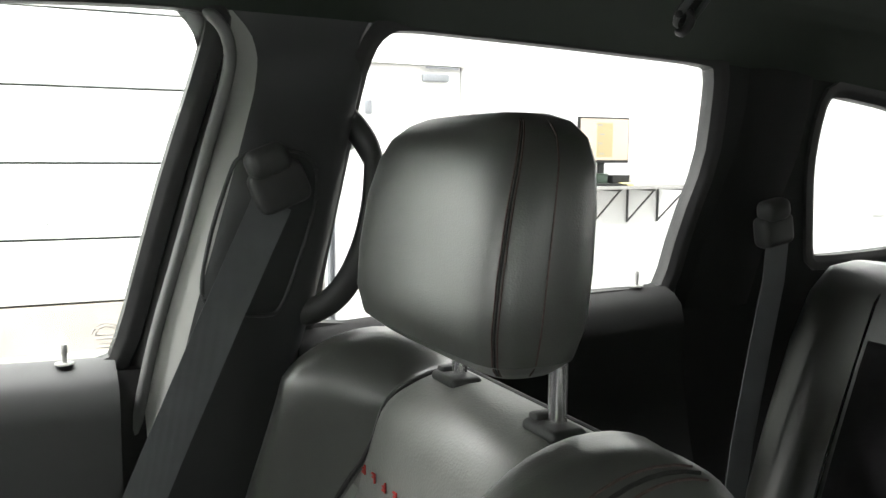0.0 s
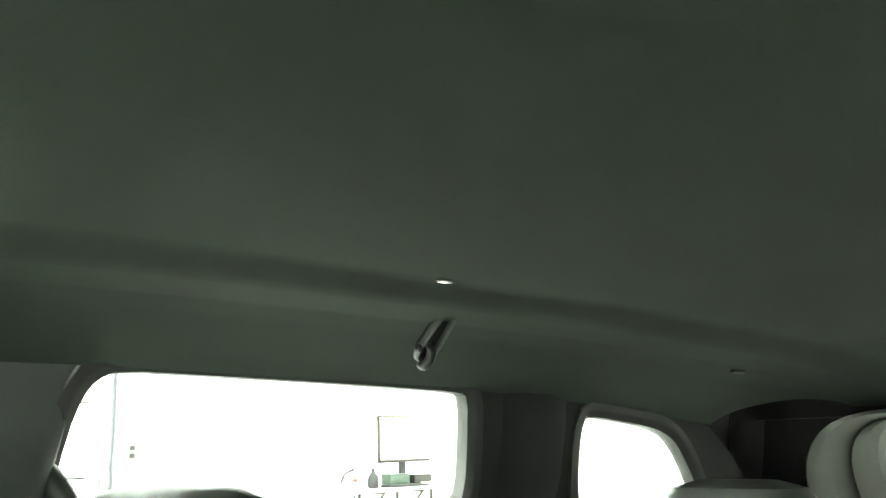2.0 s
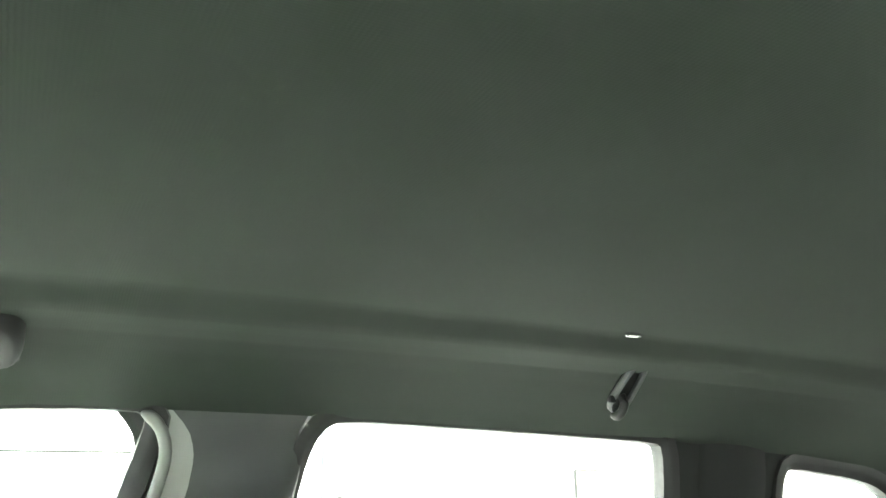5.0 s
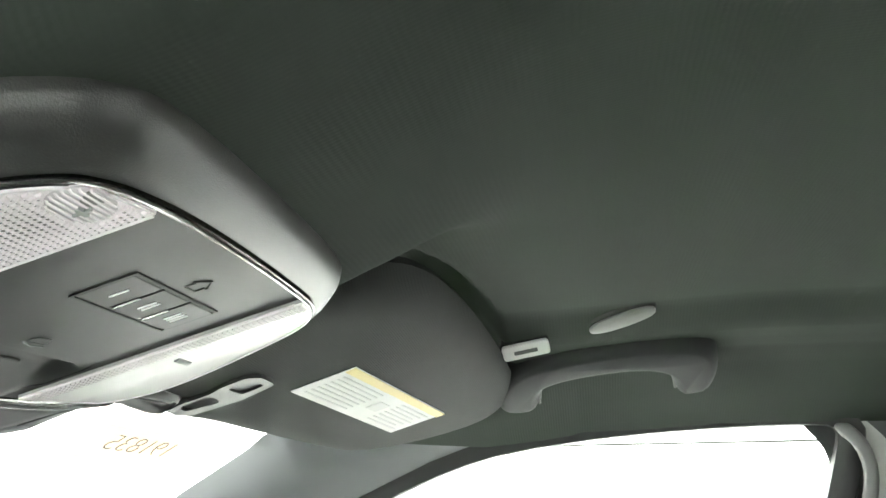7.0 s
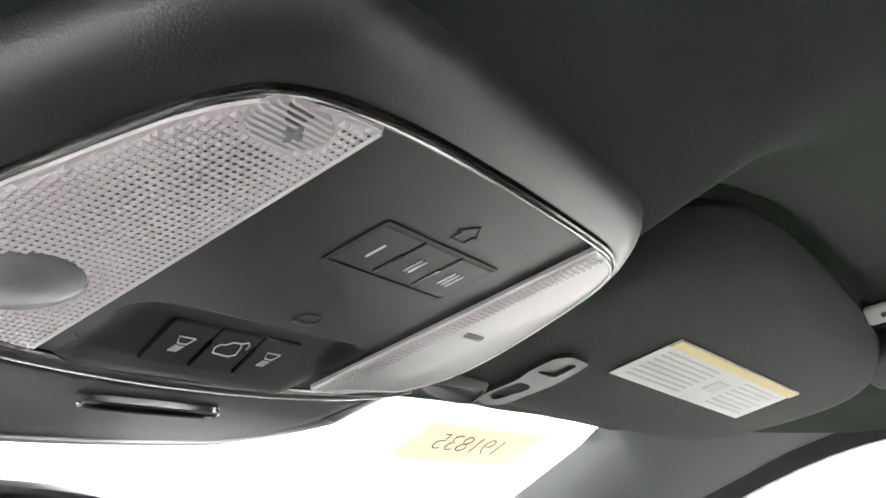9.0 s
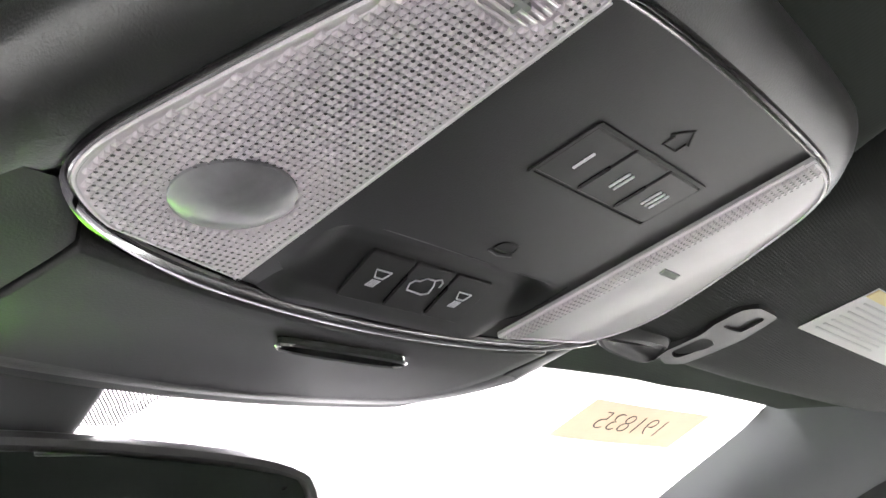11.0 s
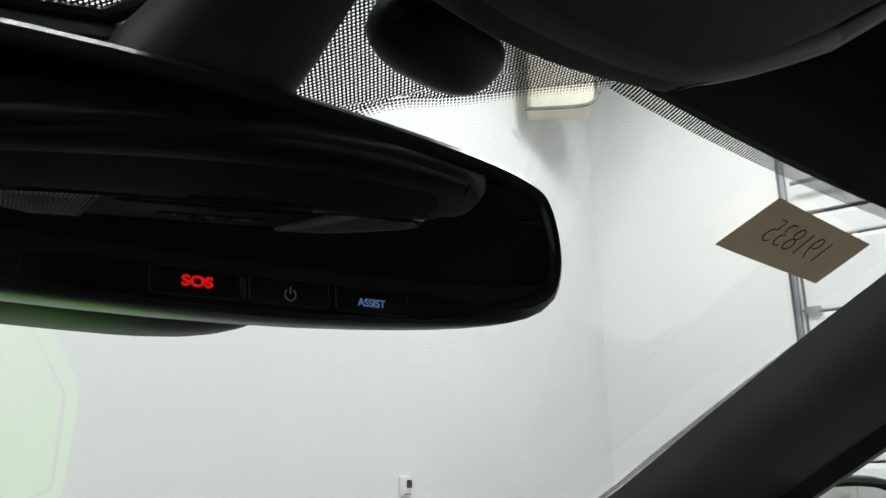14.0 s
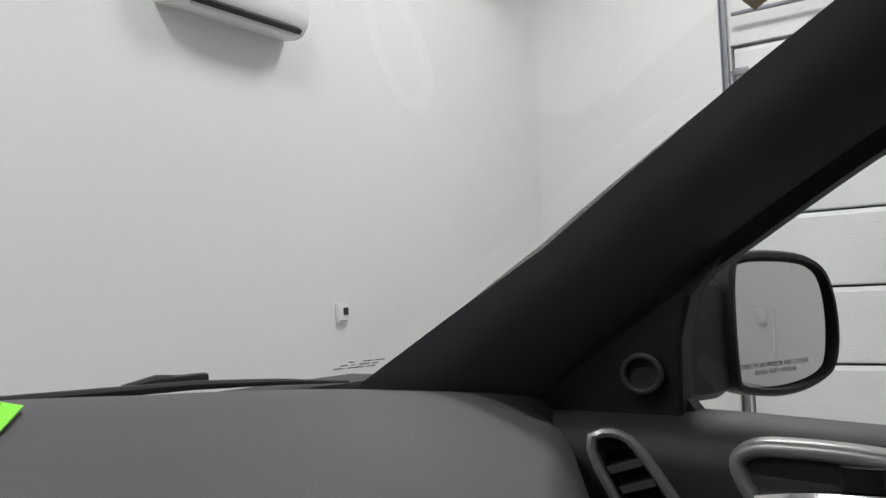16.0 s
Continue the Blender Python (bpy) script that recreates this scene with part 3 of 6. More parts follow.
W3 = [(-0.780, 1.530), (-0.775, 1.48), (-0.778, 1.42), (-0.798, 1.34), (-0.815, 1.278), (-0.825, 1.270), (-1.003, 1.275), (-1.12, 1.285), (-1.15, 1.30), (-1.125, 1.36), (-1.08, 1.43), (-1.03, 1.488), (-0.985, 1.512), (-0.93, 1.523), (-0.87, 1.530), (-0.80, 1.538)]


def top_edge(y):
    """Height of the windows' upper edge along the car."""
    return lerp_table(y, [(-1.42, 1.530), (-1.12, 1.526), (-0.94, 1.545), (-0.78, 1.562), (-0.5, 1.582), (0.0, 1.597), (0.3, 1.600), (0.45, 1.592), (0.55, 1.578)])


def roof_mid(y):
    return lerp_table(y, [(-1.42, 1.553), (-1.38, 1.578), (-1.32, 1.602), (-1.24, 1.622), (-1.1, 1.640), (-0.6, 1.664), (-0.1, 1.674), (0.3, 1.677), (0.5, 1.668), (0.62, 1.652), (0.72, 1.628), (0.80, 1.597)])


def rail(u):
    return lerp_table(u, [(0, 0), (0.36, 0.01), (0.56, 0.02), (0.62, 0.02), (0.64, 0.05), (0.66, 0.13), (0.68, 0.21), (0.70, 0.25), (0.75, 0.27), (0.80, 0.31), (0.85, 0.43), (0.90, 0.62), (0.95, 0.82), (1.0, 1.06)])


def roof(x, y):
    """The lower face of the headliner."""
    zc = roof_mid(y)
    ye = min(y, 0.55)
    ze = top_edge(ye)
    xe = 0.75 - 0.18 * (ze - 1.2) - 0.006
    if y > 0.45:
        k = (y - 0.45) / 0.35
        xe += (0.600 - xe) * k
        ze += (1.588 - ze) * smooth01(k)
    u = abs(x)
    z = zc + (ze - zc) * rail(u)
    # the middle drops to the overhead console at the front
    bulge = math.exp(-((x * xe) / 0.24) ** 2) * smooth01((y - 0.34) / 0.20) * 0.010
    # pocket over the sun visor, with a soft rear lip
    ax = abs(x * xe)
    lip = lerp_table(ax, [(0.13, 0.565), (0.16, 0.552), (0.19, 0.542), (0.23, 0.532), (0.28, 0.525), (0.36, 0.519), (0.46, 0.515), (0.56, 0.515), (0.60, 0.525)])
    visor = smooth01((y - lip + 0.014) / 0.030) * (1 - smooth01((y - 0.72) / 0.05)) * smooth01((ax - 0.135) / 0.05) * (1 - smooth01((ax - 0.575) / 0.04))
    z += 0.033 * visor - bulge
    # a tongue of cloth comes down round the console's bezel; its side wall closes the pocket
    side = lerp_table(y, [(0.44, 0.050), (0.50, 0.084), (0.555, 0.112), (0.575, 0.121), (0.65, 0.140)])
    soft = lerp_table(y, [(0.44, 0.15), (0.48, 0.11), (0.51, 0.075), (0.54, 0.042), (0.57, 0.026)])
    k = (1 - smooth01((ax - side) / soft)) * smooth01((y - 0.40) / 0.135) * (1 - smooth01((y - 0.67) / 0.07))
    z += (min(z, 1.7684 - 0.2911 * y + 0.014) - z) * k
    return Vector((x * xe, y - 0.045 * u * u * smooth01((y - 0.60) / 0.20), z))


us = steps(-1, 1, 260)
vs = steps(-1.42, 0.34, 56) + steps(0.346, 0.80, 90)
# the rear corners of the cloth stop short of its middle
skin = [[roof(u, v if v > -1.0 else -1.0 + (v + 1.0) * (1 - 0.72 * smooth01((abs(u) - 0.80) / 0.20))) for u in us] for v in vs]
bm = loops(skin, closed=False)
back = bmesh.ops.extrude_face_region(bm, geom=bm.faces[:])
for v in back["geom"]:
    if isinstance(v, bmesh.types.BMVert):
        v.co.z += 0.05
# near-black like the rear corners, the roof's rear shade put into the colour
tagged(finish(box(0, -1.50, 1.6125, 1.62, 0.07, 0.165), FELT_AND_SHADE, "roof_header", False), "dark header over the liftgate", "roof", kind="structure")
tagged(finish(box(0, -1.33, 1.712, 1.62, 0.54, 0.03, 0.01), FELT_AND_SHADE, "roof_shell", False), "dark roof skin behind the headliner's rear edge", "roof", kind="structure")
tagged(finish(bm, HEADLINER, "headliner"), "dark grey cloth headliner with a soft roll along the sides", "headliner", kind="structure")


def mirrored(ob):
    """A copy of a fixed trim piece on the driver's side."""
    c = copy_thing(ob, Matrix.Identity(4))
    c.matrix_basis = Matrix.Diagonal((-1, 1, 1, 1))
    return c


def frame_section(w, h):
    return [(-0.002, -0.02), (-0.002, 0.004), (0.006, h * 0.8), (w * 0.5, h), (w, h * 0.9), (w + 0.004, 0.0), (w, -0.02)]


def pillar_row(z):
    """One level section of the centre pillar's trim, front to rear."""
    yf = lerp_table(z, [(0.45, 0.33), (1.15, 0.262), (1.1742, 0.2557), (1.2441, 0.2406), (1.3255, 0.2194), (1.4135, 0.1968), (1.5076, 0.1687), (1.541, 0.1632), (1.5652, 0.1670), (1.5824, 0.1786), (1.604, 0.200)])
    yr = lerp_table(z, [(0.45, 0.085), (1.2, 0.080), (1.28, 0.058), (1.44, 0.030), (1.50, 0.015), (1.55, 0.002), (1.58, -0.010), (1.604, -0.022)])
    xo = 0.762 - 0.18 * (z - 1.2)
    d = 1.0 - 0.80 * smooth01((z - 1.38) / 0.23)
    front = ((-0.002, 0.034), (0.016, 0.020), (0.033, 0.002), (0.039, -0.005), (0.046, -0.013), (0.053, -0.020), (0.060, -0.027), (0.066, -0.036), (0.070, -0.048))
    out = [Vector((xo - a * d, yf + b, z)) for a, b in front]
    out += [Vector((xo - 0.073 * d, (yf + yr) / 2, z)), Vector((xo - 0.072 * d, yr + 0.026, z)), Vector((xo - 0.066 * d, yr + 0.014, z)), Vector((xo - 0.054 * d, yr + 0.005, z)), Vector((xo - 0.03 * d, yr - 0.001, z)), Vector((xo, yr - 0.004, z))]
    return out


def pillar_x(y, z):
    """The x of the centre pillar's cabin face at a place."""
    return lerp_table(y, sorted((p.y, p.x) for p in pillar_row(z)))


def side_trims():
    made = []
    for name, o, lab in (("window_frame_front", W1, "black front door window frame"), ("window_frame_rear", W2, "black rear door window frame"), ("window_frame_quarter", W3, "black quarter window frame")):
        ob = finish(ring_of(chaikin(o, 1), S, frame_section(0.022, 0.012)), RUBBER, name)
        made.append(tagged(ob, lab, "window frame", kind="structure"))
    for name, o, lab in (("window_1", W1, "front passenger door window glass"), ("window_2", W2, "rear passenger door window glass"), ("window_3", W3, "rear quarter window glass")):
        ob = finish(loops([[S(p.x, p.y, -0.006) for p in offset(chaikin(o, 1), 0.012)]] * 1 + [[S(p.x, p.y, -0.010) for p in offset(chaikin(o, 1), 0.012)]], True, True, True), GLASS if name == "window_1" else PRIVACY, name, False)
        ob.visible_shadow = False
        made.append(tagged(ob, lab, "window", kind="structure"))
        if name == "window_1":
            arc = [tube([S(0.2985 + r * math.cos(a), 1.2265 + r * math.sin(a), -0.0055) for a in steps(a0, a1, 6)], 0.0007, 5) for r in (0.0165, 0.0125) for a0, a1 in ((0.25, 0.75), (0.95, 1.55), (1.75, 2.25), (2.45, 2.9))]
            bars = [tube([S(0.2985 + w, z, -0.0055), S(0.2985 - w * k, z, -0.0055)], 0.0007, 5) for w, k, z in ((0.014, 0.6, 1.2290), (0.012, 0.9, 1.2240), (0.009, 0.4, 1.2190), (0.012, 0.8, 1.2140))]
            part("etched_mark", merge(*arc, *bars), GREYPRINT, ob, "small round etched glass mark")
    # rubber weatherstrips of the door openings
    ws_ = chaikin([S(y, z, 0.022) for y, z in ((0.338, 0.60), (0.300, 0.95), (0.2612, 1.1728), (0.2459, 1.243), (0.2245, 1.3203), (0.2037, 1.4002), (0.1835, 1.4781), (0.1735, 1.5142), (0.1686, 1.5455), (0.1745, 1.5676), (0.1830, 1.5790), (0.1900, 1.5850), (0.2000, 1.5890))], 2, False)
    ob = finish(tube(ws_, [0.0072 * min(1.0, 0.15 + (len(ws_) - 1 - i) / 6) for i in range(len(ws_))], 12), STRIPRUBBER, "weatherstrip_front")
    made.append(tagged(ob, "grey rubber bead round the front door opening", "weatherstrip", kind="structure"))
    # B pillar: sections from the sill to the roof
    rows = [pillar_row(z) for z in steps(0.45, 1.40, 14) + steps(1.415, 1.604, 16)]
    # the flange is the pillar's trim too; window light is put into its colour
    for nm, i0, i1, mt, lab in (("pillar_b", 6, 13, PILLAR, "moulded grey-black centre pillar trim"), ("pillar_b_lit_flange", 2, 7, PALE_AND_LIT, "door opening flange along the centre pillar, window light put into its pale grey"), ("pillar_b_rear", 12, 15, RUBBER, "black rear edge of the centre pillar"), ("pillar_b_seal", 0, 3, RUBBER, "black rubber seal on the centre pillar")):
        ob = finish(loops([r[i0:i1] for r in rows], False), mt, nm)
        made.append(tagged(ob, lab, "pillar trim", kind="structure"))
    ob = finish(box(0.752, 0.285, 0.82, 0.030, 0.060, 0.74, 0.006), RUBBER, "door_seal_gap")
    made.append(tagged(ob, "black rubber seal between the door and the pillar", "door seal", kind="structure"))
    # C and D pillars with the quarter panel
    outer = [(-0.556, 1.600), (-0.560, 1.44), (-0.534, 1.33), (-0.527, 1.22), (-0.527, 0.45), (-1.27, 0.45), (-1.27, 1.28), (-1.255, 1.38), (-1.232, 1.426), (-1.183, 1.470), (-1.119, 1.514), (-1.02, 1.548), (-0.78, 1.574)]
    # rear pillar trim coloured darker for the shade in the rear
    ob = finish(holed(outer, [[(p.x, p.y) for p in offset(chaikin(W3, 1), 0.020)]], lambda y, z, h: S(y, z, -0.030 + h), 0.036), REARTRIM_SHADED, "pillar_c")
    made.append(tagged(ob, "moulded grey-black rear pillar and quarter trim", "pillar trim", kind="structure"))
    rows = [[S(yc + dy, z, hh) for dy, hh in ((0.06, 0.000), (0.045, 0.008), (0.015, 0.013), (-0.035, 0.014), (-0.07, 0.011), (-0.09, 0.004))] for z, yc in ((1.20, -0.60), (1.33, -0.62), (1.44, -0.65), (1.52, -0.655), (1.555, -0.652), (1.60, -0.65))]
    ob = finish(loops(rows, False), REARTRIM_SHADED, "pillar_c_cover")
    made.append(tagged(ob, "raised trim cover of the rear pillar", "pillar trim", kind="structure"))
    # the recessed corner's deep shade is put into its colour
    ob = finish(loops([[S(y, 0.45, h), S(y, z1, h)] for y, z1, h in ((-1.235, 1.60, -0.028), (-1.26, 1.69, -0.11), (-1.35, 1.71, -0.13), (-1.50, 1.71, -0.12), (-1.57, 1.71, 0.0), (-1.60, 1.71, 0.03))], False), FELT_AND_SHADE, "pillar_d")
    made.append(tagged(ob, "recessed rear corner beside the liftgate, its shade in the near-black colour", "pillar trim", kind="structure"))
    # flat near-black sheet where the recess lies in shade
    ob = finish(slab([(-1.08, 1.535), (-1.13, 1.50), (-1.19, 1.44), (-1.24, 1.37), (-1.26, 1.60), (-1.08, 1.60)], lambda y, z, h: S(y, z, h), [(0, -0.05), (0, -0.034)]), FELT_AND_SHADE, "pillar_d_top", False)
    made.append(tagged(ob, "near-black sheet for the shaded recess over the quarter window trim", "pillar trim", kind="structure"))
    # A pillar
    ws = [(0.575, 0.69, 1.640), (0.603, 0.752, 1.604), (0.619, 0.797, 1.575), (0.621, 0.868, 1.532), (0.622, 0.985, 1.455), (0.630, 1.080, 1.394), (0.616, 1.181, 1.333), (0.598, 1.291, 1.263), (0.600, 1.335, 1.20)]
    wn = [(0.680, 0.48, 1.600), (0.684, 0.600, 1.560), (0.692, 0.700, 1.515), (0.702, 0.790, 1.467), (0.712, 0.868, 1.422), (0.722, 0.935, 1.380), (0.734, 1.02, 1.320), (0.745, 1.12, 1.245), (0.75, 1.19, 1.17)]
    rows = []
    for a, b in zip(ws, wn):
        a, b = Vector(a), Vector(b)
        inward = Vector((-0.9, -0.30, -0.2)).normalized()
        row = [a + Vector((0.03, 0.012, -0.004)), a + Vector((0.010, 0.004, 0.0))]
        for k in (0.0, 0.06, 0.14, 0.24, 0.36, 0.5, 0.64, 0.76, 0.86, 0.94, 1.0):
            row.append(a.lerp(b, k) + inward * 0.017 * math.sin(math.pi * min(max(k, 0.02), 0.98)) ** 0.8)
        row += [b + Vector((0.01, 0.0, 0.0)), b + Vector((0.03, 0.01, 0.01))]
        rows.append(row)
    ob = finish(loops(rows, False), APILLAR, "pillar_a")
    made.append(tagged(ob, "moulded grey-black windscreen pillar trim", "pillar trim", kind="structure"))
    # dotted edge of the windscreen's black border
    return made


for ob in side_trims():
    mirrored(ob)


def screen_y(x, z):
    d = 1.585 - z
    return 0.838 + 1.86 * d - 0.85 * d * d - 0.055 * (x / 0.6) ** 2


def screen(x, z, h=0.0):
    return Vector((x, screen_y(x, z) - 0.53 * h, z - 0.85 * h))


bm = loops([[screen(x, z, -0.004) for x in steps(-0.72, 0.72, 24)] for z in steps(1.20, 1.63, 10)], False)
ob = tagged(finish(bm, SCREEN, "windscreen"), "clear curved windscreen glass", "windscreen", kind="structure")
ob.visible_shadow = False

# liftgate: glass, its inner frame and the panel below
LG = chaikin([(-0.66, 1.18), (-0.70, 1.40), (-0.66, 1.515), (-0.55, 1.535), (0.55, 1.535), (0.66, 1.515), (0.70, 1.40), (0.66, 1.18)], 2)


def gate(x, z, h=0.0):
    """A place on the liftgate's raked inner face; h towards the cabin."""
    return Vector((x * 0.777, -1.4605 + (z - 1.5) * 0.3762 + h * 0.836, 0.2447 + z * 0.836))


ob = finish(loops([[gate(p.x, p.y, -0.01) for p in LG], [gate(p.x, p.y, -0.015) for p in LG]], True, True, True), PRIVACY, "window_4", False)
ob.visible_shadow = False
tagged(ob, "rear liftgate window glass", "window", kind="structure")
LG_GROOVE = chaikin([(-0.76, 1.16), (-0.80, 1.387), (-0.745, 1.505), (-0.60, 1.541), (0.60, 1.541), (0.745, 1.505), (0.80, 1.387), (0.76, 1.16)], 2)
LG_OUTER = chaikin([(-0.90, 1.12), (-0.93, 1.387), (-0.82, 1.525), (-0.60, 1.558), (0.60, 1.558), (0.82, 1.525), (0.93, 1.387), (0.90, 1.12)], 2)
rows = [[gate(p.x, p.y, h) for p in LG] for h in (-0.02, 0.040)]
for q0, q1, k, h in ((LG, LG_GROOVE, 0.12, 0.052), (LG, LG_GROOVE, 0.5, 0.056), (LG, LG_GROOVE, 0.9, 0.048), (LG, LG_GROOVE, 0.97, 0.010), (LG_GROOVE, LG_OUTER, 0.06, 0.010), (LG_GROOVE, LG_OUTER, 0.10, 0.055),
                     (LG_GROOVE, LG_OUTER, 0.22, 0.078), (LG_GROOVE, LG_OUTER, 0.5, 0.090), (LG_GROOVE, LG_OUTER, 0.8, 0.082), (LG_GROOVE, LG_OUTER, 0.95, 0.060), (LG_GROOVE, LG_OUTER, 1.0, 0.030), (LG_GROOVE, LG_OUTER, 1.02, -0.06)):
    rows.append([gate(*p.lerp(q, k).to_2d(), h) for p, q in zip(q0, q1)])
bm = loops(rows)
tagged(finish(bm, GATETRIM, "liftgate_frame"), "moulded grey trim framing the liftgate window", "liftgate trim", kind="structure")
tagged(finish(box(0, -1.66, 0.82, 1.5, 0.06, 0.80), GREYTRIM, "liftgate_panel", False), "grey-black liftgate lower panel", "liftgate trim", kind="structure")
tagged(finish(box(0, -0.2, 0.42, 1.6, 3.6, 0.06), RUBBER, "car_floor", False), "dark vehicle floor carpet", "floor", kind="structure")
tagged(finish(box(0, 1.55, 0.78, 1.6, 0.05, 0.78), RUBBER, "bulkhead", False), "dark panel under the dashboard", "bulkhead", kind="structure")


def door_panel(name, label, y0, y1, belt, skin):
    """Inner door trim: sections along the car, from the belt line down."""
    rows = []
    for y in steps(y0, y1, 16):
        zb = lerp_table(y, belt)
        e = min(abs(y - y0), abs(y - y1)) / 0.03
        k = min(1.0, 0.4 + 0.6 * e)
        rows.append([Vector(p) for p in ((0.765, y, zb + 0.004), (0.752, y, zb + 0.006), (0.735, y, zb + 0.004), (0.715 - 0.004 * k, y, zb - 0.004), (0.700 - 0.006 * k, y, zb - 0.018), (0.692 - 0.008 * k, y, zb - 0.045),
                                         (0.690, y, zb - 0.10), (0.672, y, zb - 0.20), (0.655, y, zb - 0.26), (0.625 , y, zb - 0.30), (0.640, y, zb - 0.36), (0.69, y, zb - 0.44), (0.70, y, 0.45), (0.765, y, 0.45))])
    o = thing(name, label, "door trim", kind="structure", at=(0, 0, 0))
    part("door_card", loops(rows, True, True, True), skin, o)
    return o


dp = door_panel("door_1_trim", "black moulded front passenger door trim with a lock pin", 0.292, 1.14, [(0.29, 1.196), (0.6, 1.202), (0.95, 1.222), (1.14, 1.224)], DOORTRIM)
# same skin as the front door, darkened in colour for the rear's shade
dr = door_panel("door_2_trim", "black moulded rear passenger door trim with a lock pin", -0.505, 0.085, [(-0.5, 1.236), (0.09, 1.214)], REARTRIM_SHADED)
mirrored(dp)
mirrored(dr)


def lock_pin(x, y, z):
    o = thing("lock_pin", "short chrome-tipped door lock pin", "lock pin", "door lock pins", at=(x, y, z))
    part("pin", loops([[Vector((r * math.cos(k), r * math.sin(k), h)) for k in [i * math.pi / 6 for i in range(12)]] for r, h in ((0.0028, 0), (0.0028, 0.010), (0.0036, 0.012), (0.0036, 0.020), (0.0026, 0.023))], True, True, True), SILVER, o, "small chrome pin")
    part("collar", loops([[Vector((r * math.cos(k), r * math.sin(k), h)) for k in [i * math.pi / 8 for i in range(16)]] for r, h in ((0.0105, 0), (0.010, 0.0020), (0.006, 0.0026), (0.0045, 0.0018))], True, True, True), PALE_AND_LIT, o, "flat pale collar")


lock_pin(0.733, 0.345, 1.203)
lock_pin(0.742, -0.455, 1.242)

hv = thing("wall_unit", "beige boxy unit hung high in the corner with a loose cable", "wall unit")
hv.matrix_basis = pose(5.34, 3.89, 4.03, 0, 0, -50.4)
part("case", box(0, 0, 0.36, 0.50, 0.28, 0.68, 0.02), BEIGE, hv)
part("band", box(0, -0.142, 0.425, 0.49, 0.010, 0.05, 0.003), WHITEPLASTIC, hv, "white band under the grille")
part("grille", box(0, -0.143, 0.58, 0.46, 0.012, 0.22, 0.004), RUBBER, hv, "dark louvred grille")
for k in range(9):
    part("grille_bar", box(0, -0.151, 0.490 + 0.0225 * k, 0.46, 0.008, 0.008), BEIGE, hv)
for x in (-0.2, 0.2):
    part("hanger", tube([(x, 0, 0.69), (x, 0, 0.97)], 0.012, 8), STEEL, hv)
part("cable", tube(chaikin([(-0.30, -0.16, 0.0), (-0.1, -0.16, 0.0), (0.14, -0.16, 0.01), (0.23, -0.16, 0.04), (0.27, -0.15, 0.12), (0.26, -0.14, 0.22)], 2, False), 0.014, 8), DARKBOX, hv)
part("valve", box(0.275, -0.15, 0.16, 0.035, 0.035, 0.09, 0.008), DARKBOX, hv)

# ---- passenger seat ----


def cushion(rows, ms, n=28, power=2.6):
    """A padded form: rows of (centre, half width x, half depth y, z-tilt) stacked along z, rounded-box sections."""
    out = []
    for (cx, cy, cz), a, b in rows:
        ring = []
        for i in range(n):
            k = 2 * math.pi * i / n
            c, s = math.cos(k), math.sin(k)
            x = a * math.copysign(abs(c) ** (2 / power), c)
            y = b * math.copysign(abs(s) ** (2 / power), s)
            ring.append(Vector((cx + x, cy + y, cz)))
        out.append(ring)
    return loops(out, True, True, True)


